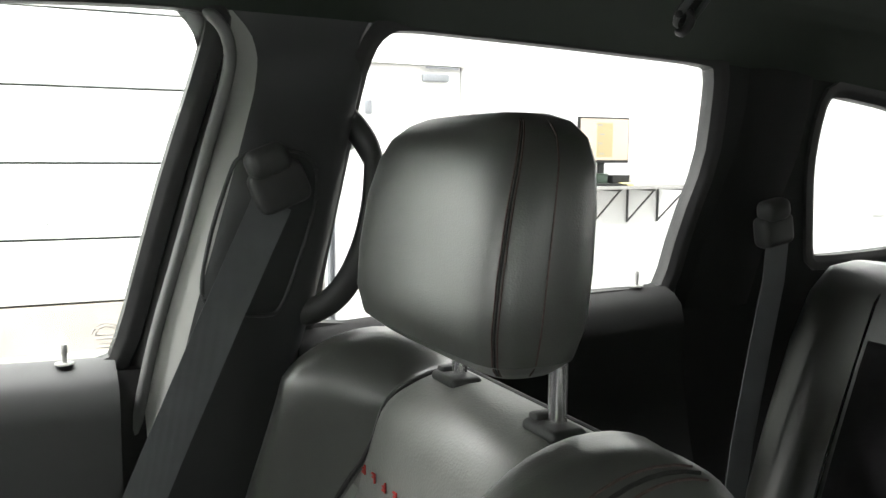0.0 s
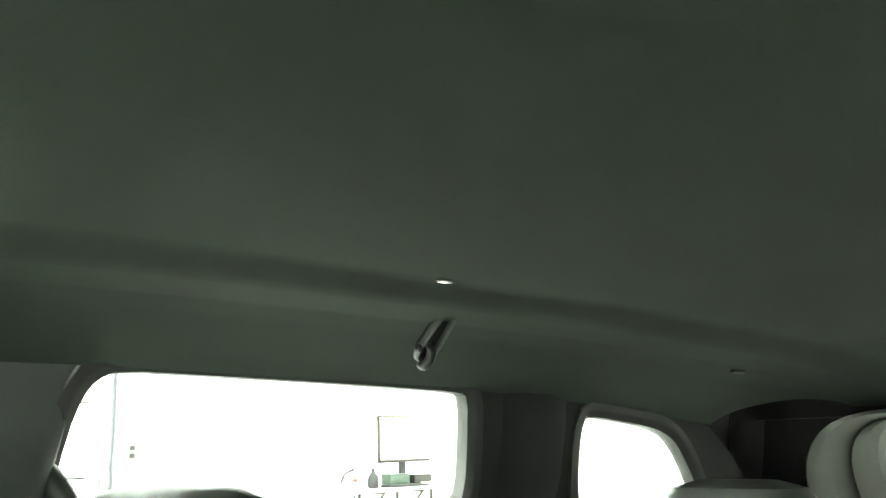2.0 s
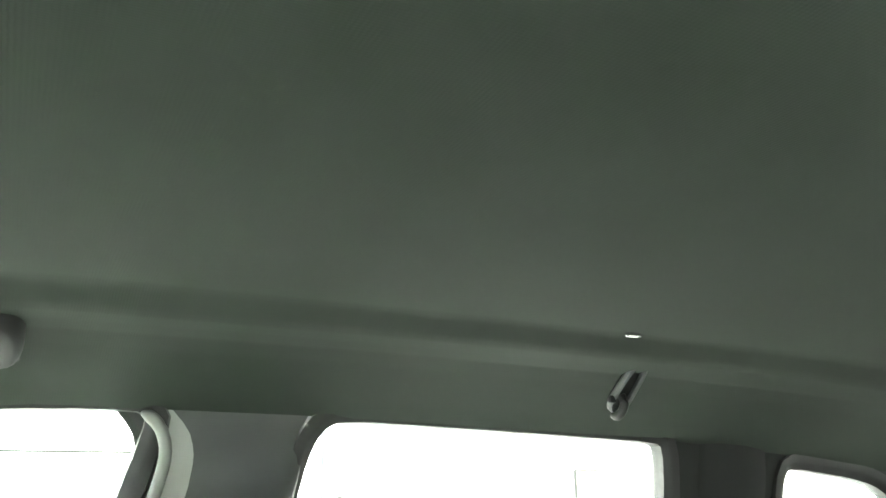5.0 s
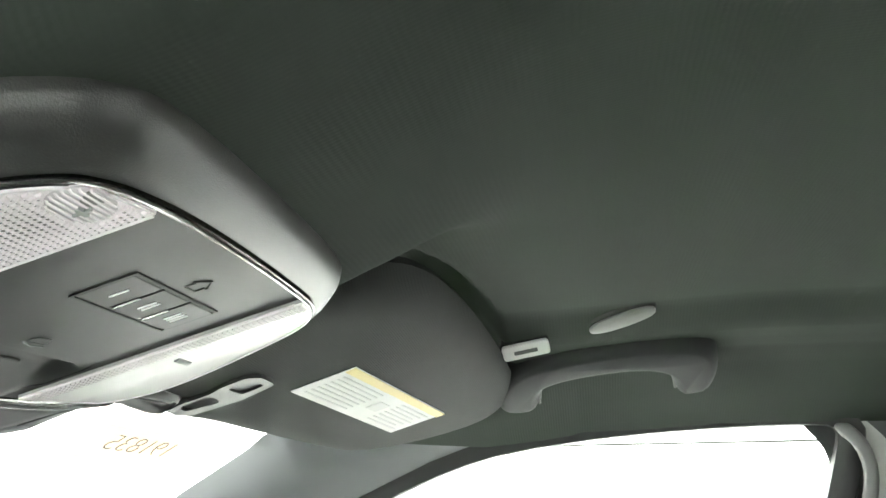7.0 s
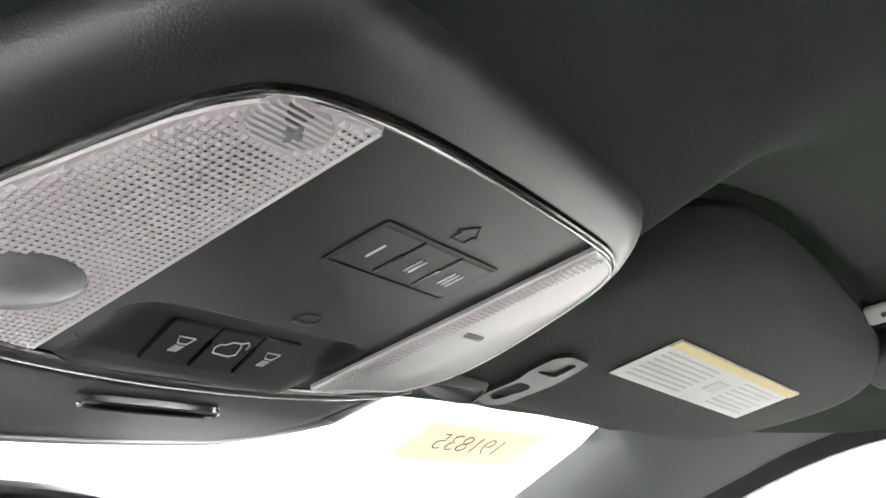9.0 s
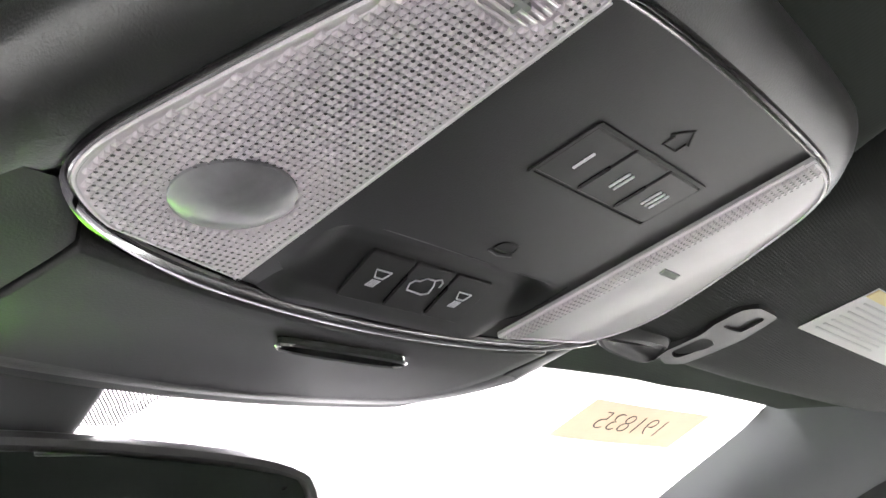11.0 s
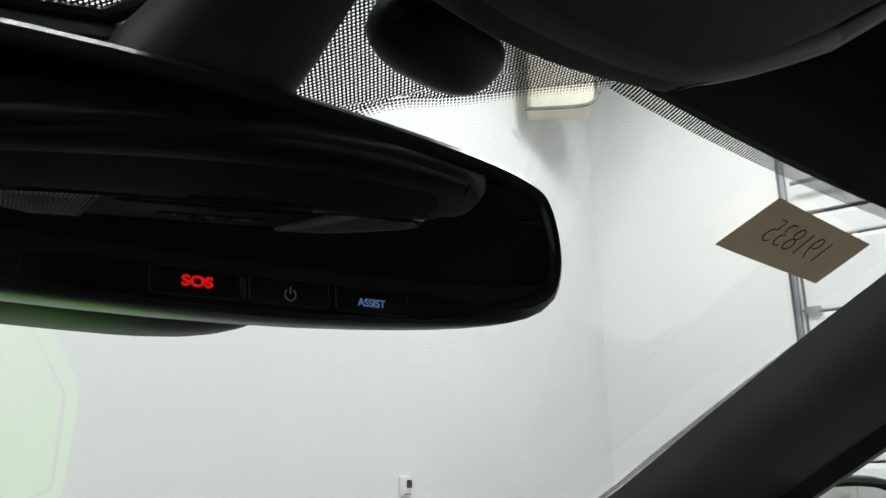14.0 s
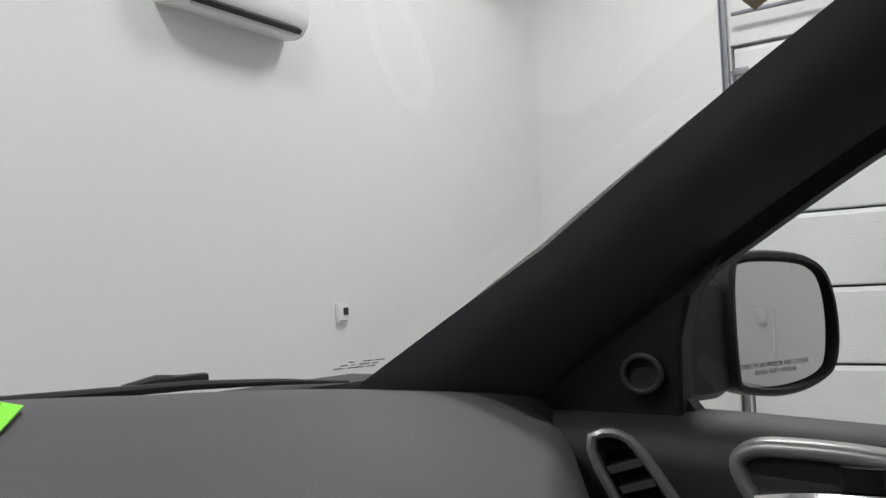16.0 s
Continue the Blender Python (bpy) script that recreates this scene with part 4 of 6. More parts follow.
def headrest(o, cx, hz):
    """Wedge-shaped leather headrest with a flat front face and crisp corners, on two chrome posts."""
    prof = [(0.000, 0.095, 0.042, 0.014), (0.003, 0.124, 0.066, 0.002), (0.016, 0.143, 0.084, -0.010), (0.042, 0.150, 0.090, -0.018), (0.082, 0.151, 0.087, -0.022), (0.132, 0.149, 0.078, -0.025),
            (0.166, 0.143, 0.067, -0.026), (0.186, 0.132, 0.057, -0.024), (0.199, 0.113, 0.044, -0.018), (0.2055, 0.086, 0.032, -0.010), (0.208, 0.046, 0.018, 0.002)]
    half = [(0.0, 1.0), (0.22, 0.998), (0.45, 0.990), (0.66, 0.975), (0.82, 0.952), (0.91, 0.915), (0.962, 0.85), (0.988, 0.76), (1.0, 0.64), (0.998, 0.50), (0.985, 0.34), (0.95, 0.19), (0.87, 0.08), (0.7, 0.02), (0.4, 0.0)]
    unit = half + [(0.0, 0.0)] + [(-x, y) for x, y in reversed(half[1:])]
    def at(h, X, Y, out=0.0):
        a = lerp_table(h, [(p[0], p[1]) for p in prof]) + out
        yf = lerp_table(h, [(p[0], p[2]) for p in prof]) + out
        yr = lerp_table(h, [(p[0], p[3]) for p in prof]) - out
        return Vector((cx + X * a, yr + Y * (yf - yr), hz + h))
    hs = []
    for i in range(len(prof) - 1):
        hs += [prof[i][0], (prof[i][0] + prof[i + 1][0]) / 2]
    hs.append(prof[-1][0])
    hr = part("headrest", loops([[at(h, x, y) for x, y in unit] for h in hs], True, True, True), LEATHER, o, "smooth black leather headrest with double contrast stitching")
    for X, Y, thread in ((-0.925, 0.905, 1), (-0.948, 0.878, 1), (-0.937, 0.893, 0), (-1.0, 0.58, 1)):
        pts = [at(h, X, Y, 0.0004 if thread else 0.0002) for h in steps(0.006, 0.200, 30)]
        part("seam", tube(pts, 0.0007 if thread else 0.0008, 6), STITCH if thread else RUBBER, hr, "fine red-grey contrast stitching" if thread else "pressed dark seam line")
    for x in (-0.094, 0.080):
        part("headrest_post", tube([(x, 0.0, hz + 0.03), (x, 0.0, hz - 0.03), (x, 0.0, hz - 0.09)], 0.0078, 20), POSTCHROME, o, "chrome headrest post")
        part("guide_sleeve", merge(box(x, 0.003, hz - 0.0475, 0.050, 0.034, 0.012, 0.0055, 3), box(x + 0.016, 0.004, hz - 0.041, 0.014, 0.020, 0.009, 0.003)), PLASTIC, o, "black plastic post guide sleeve")


def passenger_seat():
    o = thing("passenger_seat", "black leather front passenger seat with red embroidery and chrome headrest posts", "car seat", at=(0.362, 0.0, 0.0))
    headrest(o, 0.013, 1.2675)
    W = 0.283

    def surf(u, v, out=0.0):
        """The padded skin: u across, v up the front (0..1), over the top (1..2) and down the back (2..3)."""
        a = abs(u)
        wing = 0.080 * smooth01((a - 0.47) / 0.27) * (1 - 1.15 * smooth01((a - 0.80) / 0.22))
        top = 1.219 + 0.030 * smooth01((a - 0.46) / 0.24) - 0.055 * max(0.0, (a - 0.80) / 0.20) ** 2.2
        thick = 0.125 - 0.060 * max(0.0, (a - 0.82) / 0.18) ** 2
        r = thick * 0.5
        zs = top - r * 0.75
        if v <= 1:
            z = 0.50 + (zs - 0.50) * v
            y = r
        elif v <= 2:
            k = math.pi * (v - 1)
            z = zs + r * 0.75 * math.sin(k)
            y = r * math.cos(k)
        else:
            z = zs - (zs - 0.50) * (v - 2)
            y = -r
        fold = 1.0 if v <= 1 else max(0.0, 1 - (v - 1) * 0.75)
        w = W + 0.066 * smooth01((1.20 - z) / 0.20) - 0.012 * smooth01((z - 1.14) / 0.10)
        lean = 0.016 + (1.20 - z) * 0.20 - 0.018
        n = Vector((0, 1, 0)) if v <= 1 else Vector((0, math.cos(math.pi * min(v - 1, 1)), math.sin(math.pi * min(v - 1, 1))))
        wing -= 0.008 * math.exp(-((a - 0.49) / 0.022) ** 2)
        return Vector((u * w, y + lean + wing * fold, z)) + n * out
    vs_ = steps(0, 1, 26) + [1 + k / 14 for k in range(1, 15)] + [2.3, 2.65, 3]
    us_ = steps(-1, 1, 72)
    bk = loops([[surf(u, v) for v in vs_] for u in us_], True, True, True)
    part("backrest", bk, LEATHER, o, "smooth black leather backrest with raised bolsters")
    # soft perforated middle panel bounded by black piping
    def edge(v):
        return 0.475 + 0.055 * smooth01((1.0 - v) / 0.20) - 0.05 * smooth01((v - 1.02) / 0.33)
    pv = steps(0, 1, 26) + [1 + 0.66 * k / 10 for k in range(1, 11)]
    rows = [[surf(u * edge(v), v, 0.0025 * smooth01((1 - abs(u)) / 0.07) * smooth01((1.66 - v) / 0.05)) for v in pv] for u in steps(-1, 1, 30)]
    pm = part("centre_panel", loops(rows, False), PERFORATED, o, "matt perforated leather centre panel")
    pip = [surf(-edge(v) * 1.02, v, 0.001) for v in pv] + [surf(k * edge(1.67), 1.67, 0.001) for k in (-0.8, -0.4, 0.0, 0.4, 0.8)] + [surf(edge(v) * 1.02, v, 0.001) for v in reversed(pv)]
    part("piping", tube(pip, 0.0028, 8), RUBBER, o, "black piping round the centre panel")
    # embroidered word, kept as plain stitched bars
    for k in range(9):
        u = 0.42 - 0.088 * k
        p = surf(u, (1.123 - 0.50) / (1.219 - 0.047 - 0.50), 0.0052)
        part("embroidery_bar", merge(box(p.x, p.y, p.z, 0.0026, 0.002, 0.0100, 0.0006), box(p.x + 0.0034, p.y, p.z + (0.0036 if k % 2 else -0.0036), 0.0070, 0.0022, 0.0022, 0.0006), box(p.x + 0.0034, p.y, p.z, 0.0060, 0.0021, 0.0018, 0.0006)), RED, pm)
    for s in (-1, 1):
        for du in (0.885, 0.915):
            part("bolster_seam", tube([surf(s * du, v, 0.0004) for v in vs_[6:36]], 0.0010, 6), STITCH, o, "fine red-grey contrast stitching")
        part("bolster_seam", tube([surf(s * 0.90, v, 0.0003) for v in vs_[6:36]], 0.0016, 6), RUBBER, o, "pressed dark seam line")
    part("seat_cushion", cushion([((0, 0.36, 0.45), 0.24, 0.26), ((0, 0.36, 0.52), 0.25, 0.27), ((0, 0.36, 0.60), 0.26, 0.28), ((0, 0.36, 0.66), 0.25, 0.27), ((0, 0.36, 0.69), 0.22, 0.24)], None), LEATHER, o)
    return o


passenger_seat()


def rear_seat(x, w, hx):
    o = thing("bench_seat", "black leather rear seat back with its headrest", "car seat", "rear seats", at=(x, -0.82, 0.0))
    rows = []
    for h, d, k in ((0.45, 0.17, 1.0), (0.80, 0.15, 1.0), (1.0, 0.14, 1.0), (1.14, 0.12, 0.99), (1.22, 0.10, 0.96), (1.262, 0.07, 0.90), (1.275, 0.04, 0.8)):
        y = (1.25 - h) * 0.28
        rows.append(((0, y, h), w * k, d * 0.5))
    part("backrest", cushion(rows, None, 36, 4.5), LEATHER, o)
    part("panel_seam", tube([Vector((-w * 0.45, (1.25 - h) * 0.28 + lerp_table(h, [(0.62, 0.081), (1.0, 0.072), (1.22, 0.05), (1.27, 0.02)]), h)) for h in steps(0.62, 1.268, 14)], 0.0025, 6), GLOSS, o)
    part("panel_seam", tube([Vector((w * 0.55, (1.25 - h) * 0.28 + lerp_table(h, [(0.62, 0.081), (1.0, 0.072), (1.22, 0.05), (1.27, 0.02)]), h)) for h in steps(0.62, 1.268, 14)], 0.0025, 6), GLOSS, o)
    def front(u, h):
        d = lerp_table(h, [(0.45, 0.170), (0.80, 0.150), (1.0, 0.140), (1.14, 0.120), (1.22, 0.100), (1.25, 0.08)]) * 0.5
        return Vector((u * w, (1.25 - h) * 0.28 + d * (1 - 0.06 * abs(u) ** 4) + 0.003, h))
    part("centre_panel", loops([[front(u, h) for h in steps(0.60, 1.17, 16)] for u in steps(-0.42, 0.52, 12)], False), FELT_AND_SHADE, o, "matt black woven centre panel")
    hr = part("headrest", cushion([((hx, -0.01, 1.30), 0.08, 0.03), ((hx, -0.008, 1.315), 0.118, 0.046), ((hx, -0.006, 1.36), 0.128, 0.052), ((hx, -0.006, 1.40), 0.122, 0.048), ((hx, -0.008, 1.428), 0.10, 0.038), ((hx, -0.01, 1.438), 0.06, 0.02)], None, 32, 3.4), LEATHER, o)
    for s in (-0.06, 0.06):
        part("headrest_post", tube([(hx + s, -0.01, 1.31), (hx + s, -0.01, 1.24)], 0.006, 10), CHROME, o)
    return o


rear_seat(0.374, 0.352, 0.076)
rear_seat(-0.24, 0.28, -0.06)


def belt(name, label, guide, path, width, across):
    o = thing(name, label, "seat belt", "seat belts", at=(0, 0, 0))
    g = part("guide", box(0, 0, 0, 0.032, 0.064, 0.050, 0.012, 4), PLASTIC, o)
    g.matrix_basis = guide
    part("guide_cap", box(-0.006, 0.003, 0.032, 0.034, 0.050, 0.034, 0.013, 4), PLASTIC, g)
    ac_ = Vector(across).normalized()
    rows = []
    for p in path:
        p = Vector(p)
        rows.append([p - ac_ * width / 2, p - ac_ * width / 2 + Vector((-0.0015, 0, 0)), p + ac_ * width / 2 + Vector((-0.0015, 0, 0)), p + ac_ * width / 2])
    part("webbing", loops(rows, True, True, True), WEBBING, o, "dark grey woven belt webbing")
    return o


belt("seat_belt", "dark grey front seat belt hanging from its pillar guide", pose(0.648, 0.122, 1.402, -22, 0, 0),
     [(0.648, 0.130, 1.385), (0.650, 0.141, 1.360), (0.655, 0.188, 1.256), (0.658, 0.246, 1.125), (0.660, 0.300, 1.00), (0.662, 0.36, 0.86), (0.664, 0.43, 0.68)], 0.046, (0, 0.92, 0.39))
belt("seat_belt", "dark grey rear seat belt hanging from its pillar guide", pose(0.668, -0.655, 1.328, -10, 0, 0),
     [(0.666, -0.662, 1.32), (0.664, -0.655, 1.25), (0.668, -0.637, 1.14), (0.672, -0.615, 1.0), (0.675, -0.58, 0.7)], 0.046, (0, 0.99, 0.1))
# adjuster recess on the centre pillar
ad = thing("belt_adjuster", "black belt height adjuster slide on the centre pillar", "belt adjuster", at=(0, 0, 0))
AR = chaikin([(0.1640, 1.4330), (0.1708, 1.4202), (0.1882, 1.3662), (0.2009, 1.3056), (0.2030, 1.2750), (0.1900, 1.2600), (0.1290, 1.2500), (0.1128, 1.2570), (0.0960, 1.3092), (0.0790, 1.3680), (0.0740, 1.4200), (0.0900, 1.4420), (0.1450, 1.4440)], 2)
part("recess_lip", tube([Vector((pillar_x(p.x, p.y) - 0.0004, p.x, p.y)) for p in AR], 0.0026, 8, closed=True), PILLAR, ad, "raised lip round the adjuster")
# grab handle on the rear edge of the centre pillar
gh = thing("pillar_grab_handle", "curved black grab handle on the centre pillar", "grab handle", at=(0, 0, 0))
lp_ = chaikin([(0.716, 0.052, 1.505), (0.700, 0.038, 1.494), (0.682, 0.018, 1.470), (0.668, 0.004, 1.440), (0.660, 0.001, 1.410), (0.655, 0.007, 1.368), (0.655, 0.022, 1.318), (0.662, 0.044, 1.276), (0.678, 0.068, 1.254), (0.700, 0.088, 1.247), (0.725, 0.105, 1.244)], 2, False)
part("loop", tube(lp_, [0.0122 + 0.0050 * smooth01(1 - min(i, len(lp_) - 1 - i) / 7) for i in range(len(lp_))], 14, flat=1.3), PLASTIC, gh)


# ---- roof fittings ----


def roof_at(x, y):
    """The headliner's point over a place."""
    lo, hi = 0.0, 1.0
    for _ in range(30):
        m = (lo + hi) / 2
        if roof(m, y).x < x:
            lo = m
        else:
            hi = m
    return roof(lo, y)


def roof_axes(x, y):
    p = roof_at(x, y)
    du = (roof_at(x + 0.01, y) - roof_at(x - 0.01, y)).normalized()
    dv = Vector((0, 1, 0))
    n = du.cross(dv).normalized()
    if n.z > 0:
        n = -n
    m = Matrix((du, dv, n)).transposed().to_4x4()
    m.translation = p
    return m


def GH(y, s, h=0.0):
    """A place on the grab handle's plane: s down the roof's flank, h towards the cabin."""
    h -= 0.011
    p = Vector((0.55 + 0.94 * s - 0.34 * h, y, 1.64 - 0.34 * s - 0.94 * h))
    eye = Vector((-0.288, 0.42, 1.529))
    return eye + (p - eye) * 0.960


def grab_handle():
    o = thing("grab_handle", "black moulded roof grab handle over the passenger door", "grab handle", at=(0, 0, 0))
    out = [(0.531, 0.092), (0.512, 0.097), (0.490, 0.091), (0.487, 0.055), (0.475, 0.036), (0.442, 0.021), (0.403, 0.012), (0.374, 0.014), (0.360, 0.032), (0.356, 0.063),
           (0.337, 0.062), (0.321, 0.052), (0.319, 0.004), (0.330, -0.028), (0.368, -0.036), (0.415, -0.030), (0.464, -0.016), (0.502, 0.002), (0.524, 0.030), (0.533, 0.066)]
    part("bar", slab(chaikin(out, 2), GH, [(0.0, -0.014), (0.0, 0.001), (0.0010, 0.0060), (0.0034, 0.0105), (0.0070, 0.0136), (0.0100, 0.0146)]), GRIP, o, "soft grey-black moulded handle bar")
    part("bar_lip", tube([GH(y, s, 0.0025) for y, s in chaikin(out[2:10], 2, False)], 0.0014, 6), PLASTIC, o, "thin moulded lip along the handle's inner edge")
    for a, b in (((0.530, 0.110), (0.493, 0.110)), ((0.352, 0.082), (0.322, 0.074))):
        part("foot", slab(eased([(a[0], a[1] - 0.03), (a[0], a[1] - 0.012), (b[0], b[1] - 0.012), (b[0], b[1] - 0.03)], 0.2), GH, [(0, -0.060), (0, 0.001), (0.002, 0.003)]), GRIP, o)
    return o


grab_handle()
cd = thing("screw_cover", "oval grey cap set into the headliner", "trim cap", at=(0, 0, 0))
capm = roof_axes(0.437, 0.411) @ Matrix.Rotation(radians(60), 4, "Z") @ Matrix.Scale(0.90, 4)
b = slab(chaikin([(-0.036, -0.012), (0.036, -0.012), (0.036, 0.012), (-0.036, 0.012)], 3), lambda u, v, h: Vector((u, v, h)), [(0, -0.004), (0, 0.0012), (0.002, 0.0014)])
bmesh.ops.transform(b, matrix=capm, verts=b.verts)
part("recess", b, RUBBER, cd, "dark recess behind the cap")
b = slab(chaikin([(-0.033, -0.011), (0.033, -0.011), (0.033, 0.006), (-0.033, 0.006)], 3), lambda u, v, h: Vector((u, v, h + 0.10 * (-v))), [(0, -0.002), (0, 0.0040), (0.002, 0.0052)])
bmesh.ops.transform(b, matrix=capm, verts=b.verts)
part("cap", b, PALEGREY, cd, "grey plastic cap")
cl = thing("roof_clip", "small pale slotted clip set into the headliner", "trim clip", at=(0, 0, 0))
clip_n = Vector((-0.775, -0.029, -0.631)).normalized()
clip_r = Vector((-0.093, -0.983, 0.159)).normalized()
clip_m = Matrix((clip_r, clip_n.cross(clip_r), clip_n)).transposed().to_4x4()
clip_m.translation = (0.4550, 0.4894, 1.6428)
b = slab(rrect(-0.0200, -0.0069, 0.0200, 0.0069, 0.0028), lambda u, v, h: Vector((u, v, h)), [(0, -0.006), (0, 0.0), (0.0006, 0.0010), (0.0018, 0.0014)])
bmesh.ops.transform(b, matrix=clip_m, verts=b.verts)
part("plate", b, PALEPLASTIC, cl, "pale grey plastic plate")
b = slab(rrect(-0.0212, -0.0069, 0.0204, 0.0080, 0.0030), lambda u, v, h: Vector((u, v, h)), [(0, -0.060), (0, -0.0026), (0.001, -0.0024)])
bmesh.ops.transform(b, matrix=clip_m, verts=b.verts)
part("recess", b, RUBBER, cl, "dark recess round the plate")
b = slab(rrect(-0.0100, -0.0020, 0.0100, 0.0016, 0.0006), lambda u, v, h: Vector((u, v, h)), [(0, 0.0), (0, 0.0017), (0.0003, 0.0019)])
bmesh.ops.transform(b, matrix=clip_m, verts=b.verts)
part("slot", b, GREYTRIM, cl)
for x, y, ln, lab in ((0.415, -0.288, 0.022, "bright"), (0.560, -1.03, 0.04, "dark")):
    o = thing("roof_slot", lab + " slotted anchor set into the headliner", "trim slot", at=(0, 0, 0))
    b = slab(chaikin([(-0.004, -ln / 2), (0.004, -ln / 2), (0.004, ln / 2), (-0.004, ln / 2)], 2), lambda u, v, h: Vector((u, v, h)), [(0, -0.003), (0, 0.003), (0.001, 0.004)])
    bmesh.ops.transform(b, matrix=roof_axes(x, y), verts=b.verts)
    part("plate", b, CHROME if lab == "bright" else RUBBER, o)
hk = thing("coat_hook", "black swivel coat hook under the roof rail", "coat hook", at=(0, 0, 0))
hd = (Vector((0.572, -0.371, 1.602)) - Vector((0.519, -0.375, 1.650)))
hl = hd.length
hd.normalize()
hn = hd.cross(Vector((0, 1, 0))).normalized()
hn = -hn if hn.x > 0 else hn
hs_ = hn.cross(hd)


def H(u, v, h=0.0):
    """A place on the coat hook: u down its length, v across, h towards the cabin."""
    return Vector((0.519, -0.375, 1.650)) + hd * u + hs_ * v + hn * h


stad = chaikin([(-0.002, -0.008), (hl - 0.012, -0.011), (hl - 0.004, -0.006), (hl - 0.004, 0.006), (hl - 0.012, 0.011), (-0.002, 0.008), (-0.009, 0.0)], 2)
part("base_plate", ring_of(stad, H, [(-0.001, -0.010), (0.0, 0.004), (0.0025, 0.007), (0.005, 0.005), (0.006, 0.0)]), GREYTRIM, hk)
part("slot_floor", slab(offset(stad, 0.001), H, [(0.0, -0.010), (0.0, -0.002), (0.001, -0.001)]), RUBBER, hk)
part("hook", tube(chaikin([H(hl * 0.62, -0.004, 0.002), H(hl * 0.70, 0.0, 0.010), H(hl * 0.86, 0.001, 0.014), H(hl * 1.02, 0.0, 0.011), H(hl * 1.05, 0.0, 0.004)], 2, False), 0.0050, 12, flat=1.3), SATIN, hk)
part("pivot_cap", box(0, 0, 0, 0.008, 0.010, 0.010, 0.003), SATIN, hk).matrix_basis = Matrix.Translation(H(hl * 0.72, -0.016, 0.004))

# ---- sun visor ----


def V(x, y, h=0.0):
    return Vector((x, y, 1.8975 - 0.0898 * x - 0.4496 * y - h))


def sun_visor():
    o = thing("sun_visor", "black cloth-covered passenger sun visor folded up, with a warning label", "sun visor", at=(0, 0, 0))
    out = chaikin([(0.146, 0.605), (0.154, 0.570), (0.176, 0.546), (0.213, 0.530), (0.28, 0.520), (0.36, 0.514), (0.46, 0.509), (0.56, 0.508), (0.602, 0.520), (0.610, 0.555), (0.574, 0.600), (0.500, 0.652), (0.40, 0.665), (0.25, 0.681), (0.155, 0.685), (0.128, 0.65)], 2)
    part("visor_body", slab(out, V, [(0.012, -0.024), (0.004, -0.021), (0.0, -0.014), (0.0012, -0.008), (0.0042, -0.0035), (0.009, -0.0002), (0.015, 0.0020), (0.024, 0.003)]), material("visor_cloth", (0.030, 0.032, 0.030), 0.85, vary=0.08, vary_scale=6, grain=0.2, grain_scale=300, kind="weave", spec=0.2), o)
    lab = [(0.268, 0.5860), (0.489, 0.5645), (0.465, 0.6070), (0.2540, 0.6240)]
    def L(u, v, h=0.0):
        a = Vector(lab[0]).lerp(Vector(lab[1]), u)
        b = Vector(lab[3]).lerp(Vector(lab[2]), u)
        c = a.lerp(b, v)
        return V(c.x, c.y, 0.0042 + h)
    def patch(u0, v0, u1, v1, h):
        return loops([[L(u0, v0, h), L(u1, v0, h), L(u1, v1, h), L(u0, v1, h)], [L(u0, v0, h - 0.0006), L(u1, v0, h - 0.0006), L(u1, v1, h - 0.0006), L(u0, v1, h - 0.0006)]], True, True, True)
    lb = part("warning_label", patch(0, 0, 1, 1, 0.0), PAPER, o, "white printed warning label with a yellow band", smooth=False)
    part("yellow_band", patch(0.0, 0.0, 1.0, 0.16, 0.0008), YELLOW, lb, smooth=False)
    for k in range(7):
        part("text_bar", patch(0.04, 0.25 + 0.10 * k, 0.40, 0.275 + 0.10 * k, 0.0008), PALEPRINT, lb, smooth=False)
        part("text_bar", patch(0.62, 0.25 + 0.10 * k, 0.95 - 0.03 * (k % 3), 0.275 + 0.10 * k, 0.0008), PALEPRINT, lb, smooth=False)
    part("pictogram", patch(0.47, 0.40, 0.57, 0.66, 0.0008), PALEPRINT, lb, smooth=False)
    # mirror cover at the inner end, with its catch
    cov = [(p.x, p.y) for p in eased([(0.1970, 0.6730), (0.1865, 0.6705), (0.1862, 0.6655), (0.1930, 0.6510), (0.1918, 0.6430), (0.1955, 0.6305), (0.2050, 0.6252), (0.2270, 0.6238), (0.2250, 0.6440), (0.2105, 0.6690)], 0.12)]
    inset = [(p.x, p.y) for p in eased([(0.1975, 0.6425), (0.2080, 0.6300), (0.2195, 0.6280), (0.2165, 0.6405)], 0.12)]
    slit = [(p.x, p.y) for p in eased([(0.1895, 0.6660), (0.1962, 0.6512), (0.2115, 0.6505), (0.2000, 0.6680)], 0.16)]
    cv = part("mirror_cover", holed(cov, [inset, slit], lambda x, y, h: V(x, y, 0.0016 + h), 0.0038), SATIN, o, "slim black mirror cover frame", smooth=False)
    part("finger_recess", slab([Vector(q) for q in slit], lambda x, y, h: V(x, y, h + 0.0040 * smooth01((x - 0.194) / 0.014)), [(0, 0.0005), (0, 0.0020)]), PLASTIC, cv, "scooped finger recess")
    part("inset", slab([Vector(q) for q in inset], V, [(0, 0.0005), (0, 0.0038)]), SATIN, cv, "flush dark inset", smooth=False)
    clip = eased([(0.1360, 0.6765), (0.1410, 0.6700), (0.1650, 0.6640), (0.1850, 0.6610), (0.1915, 0.6720), (0.1870, 0.6800), (0.1500, 0.6810)], 0.2)
    part("hinge_clip", slab(clip, V, [(0.0, -0.012), (0.0, 0.0030), (0.0010, 0.0044), (0.0026, 0.0050), (0.0040, 0.0040)]), SATIN, o)
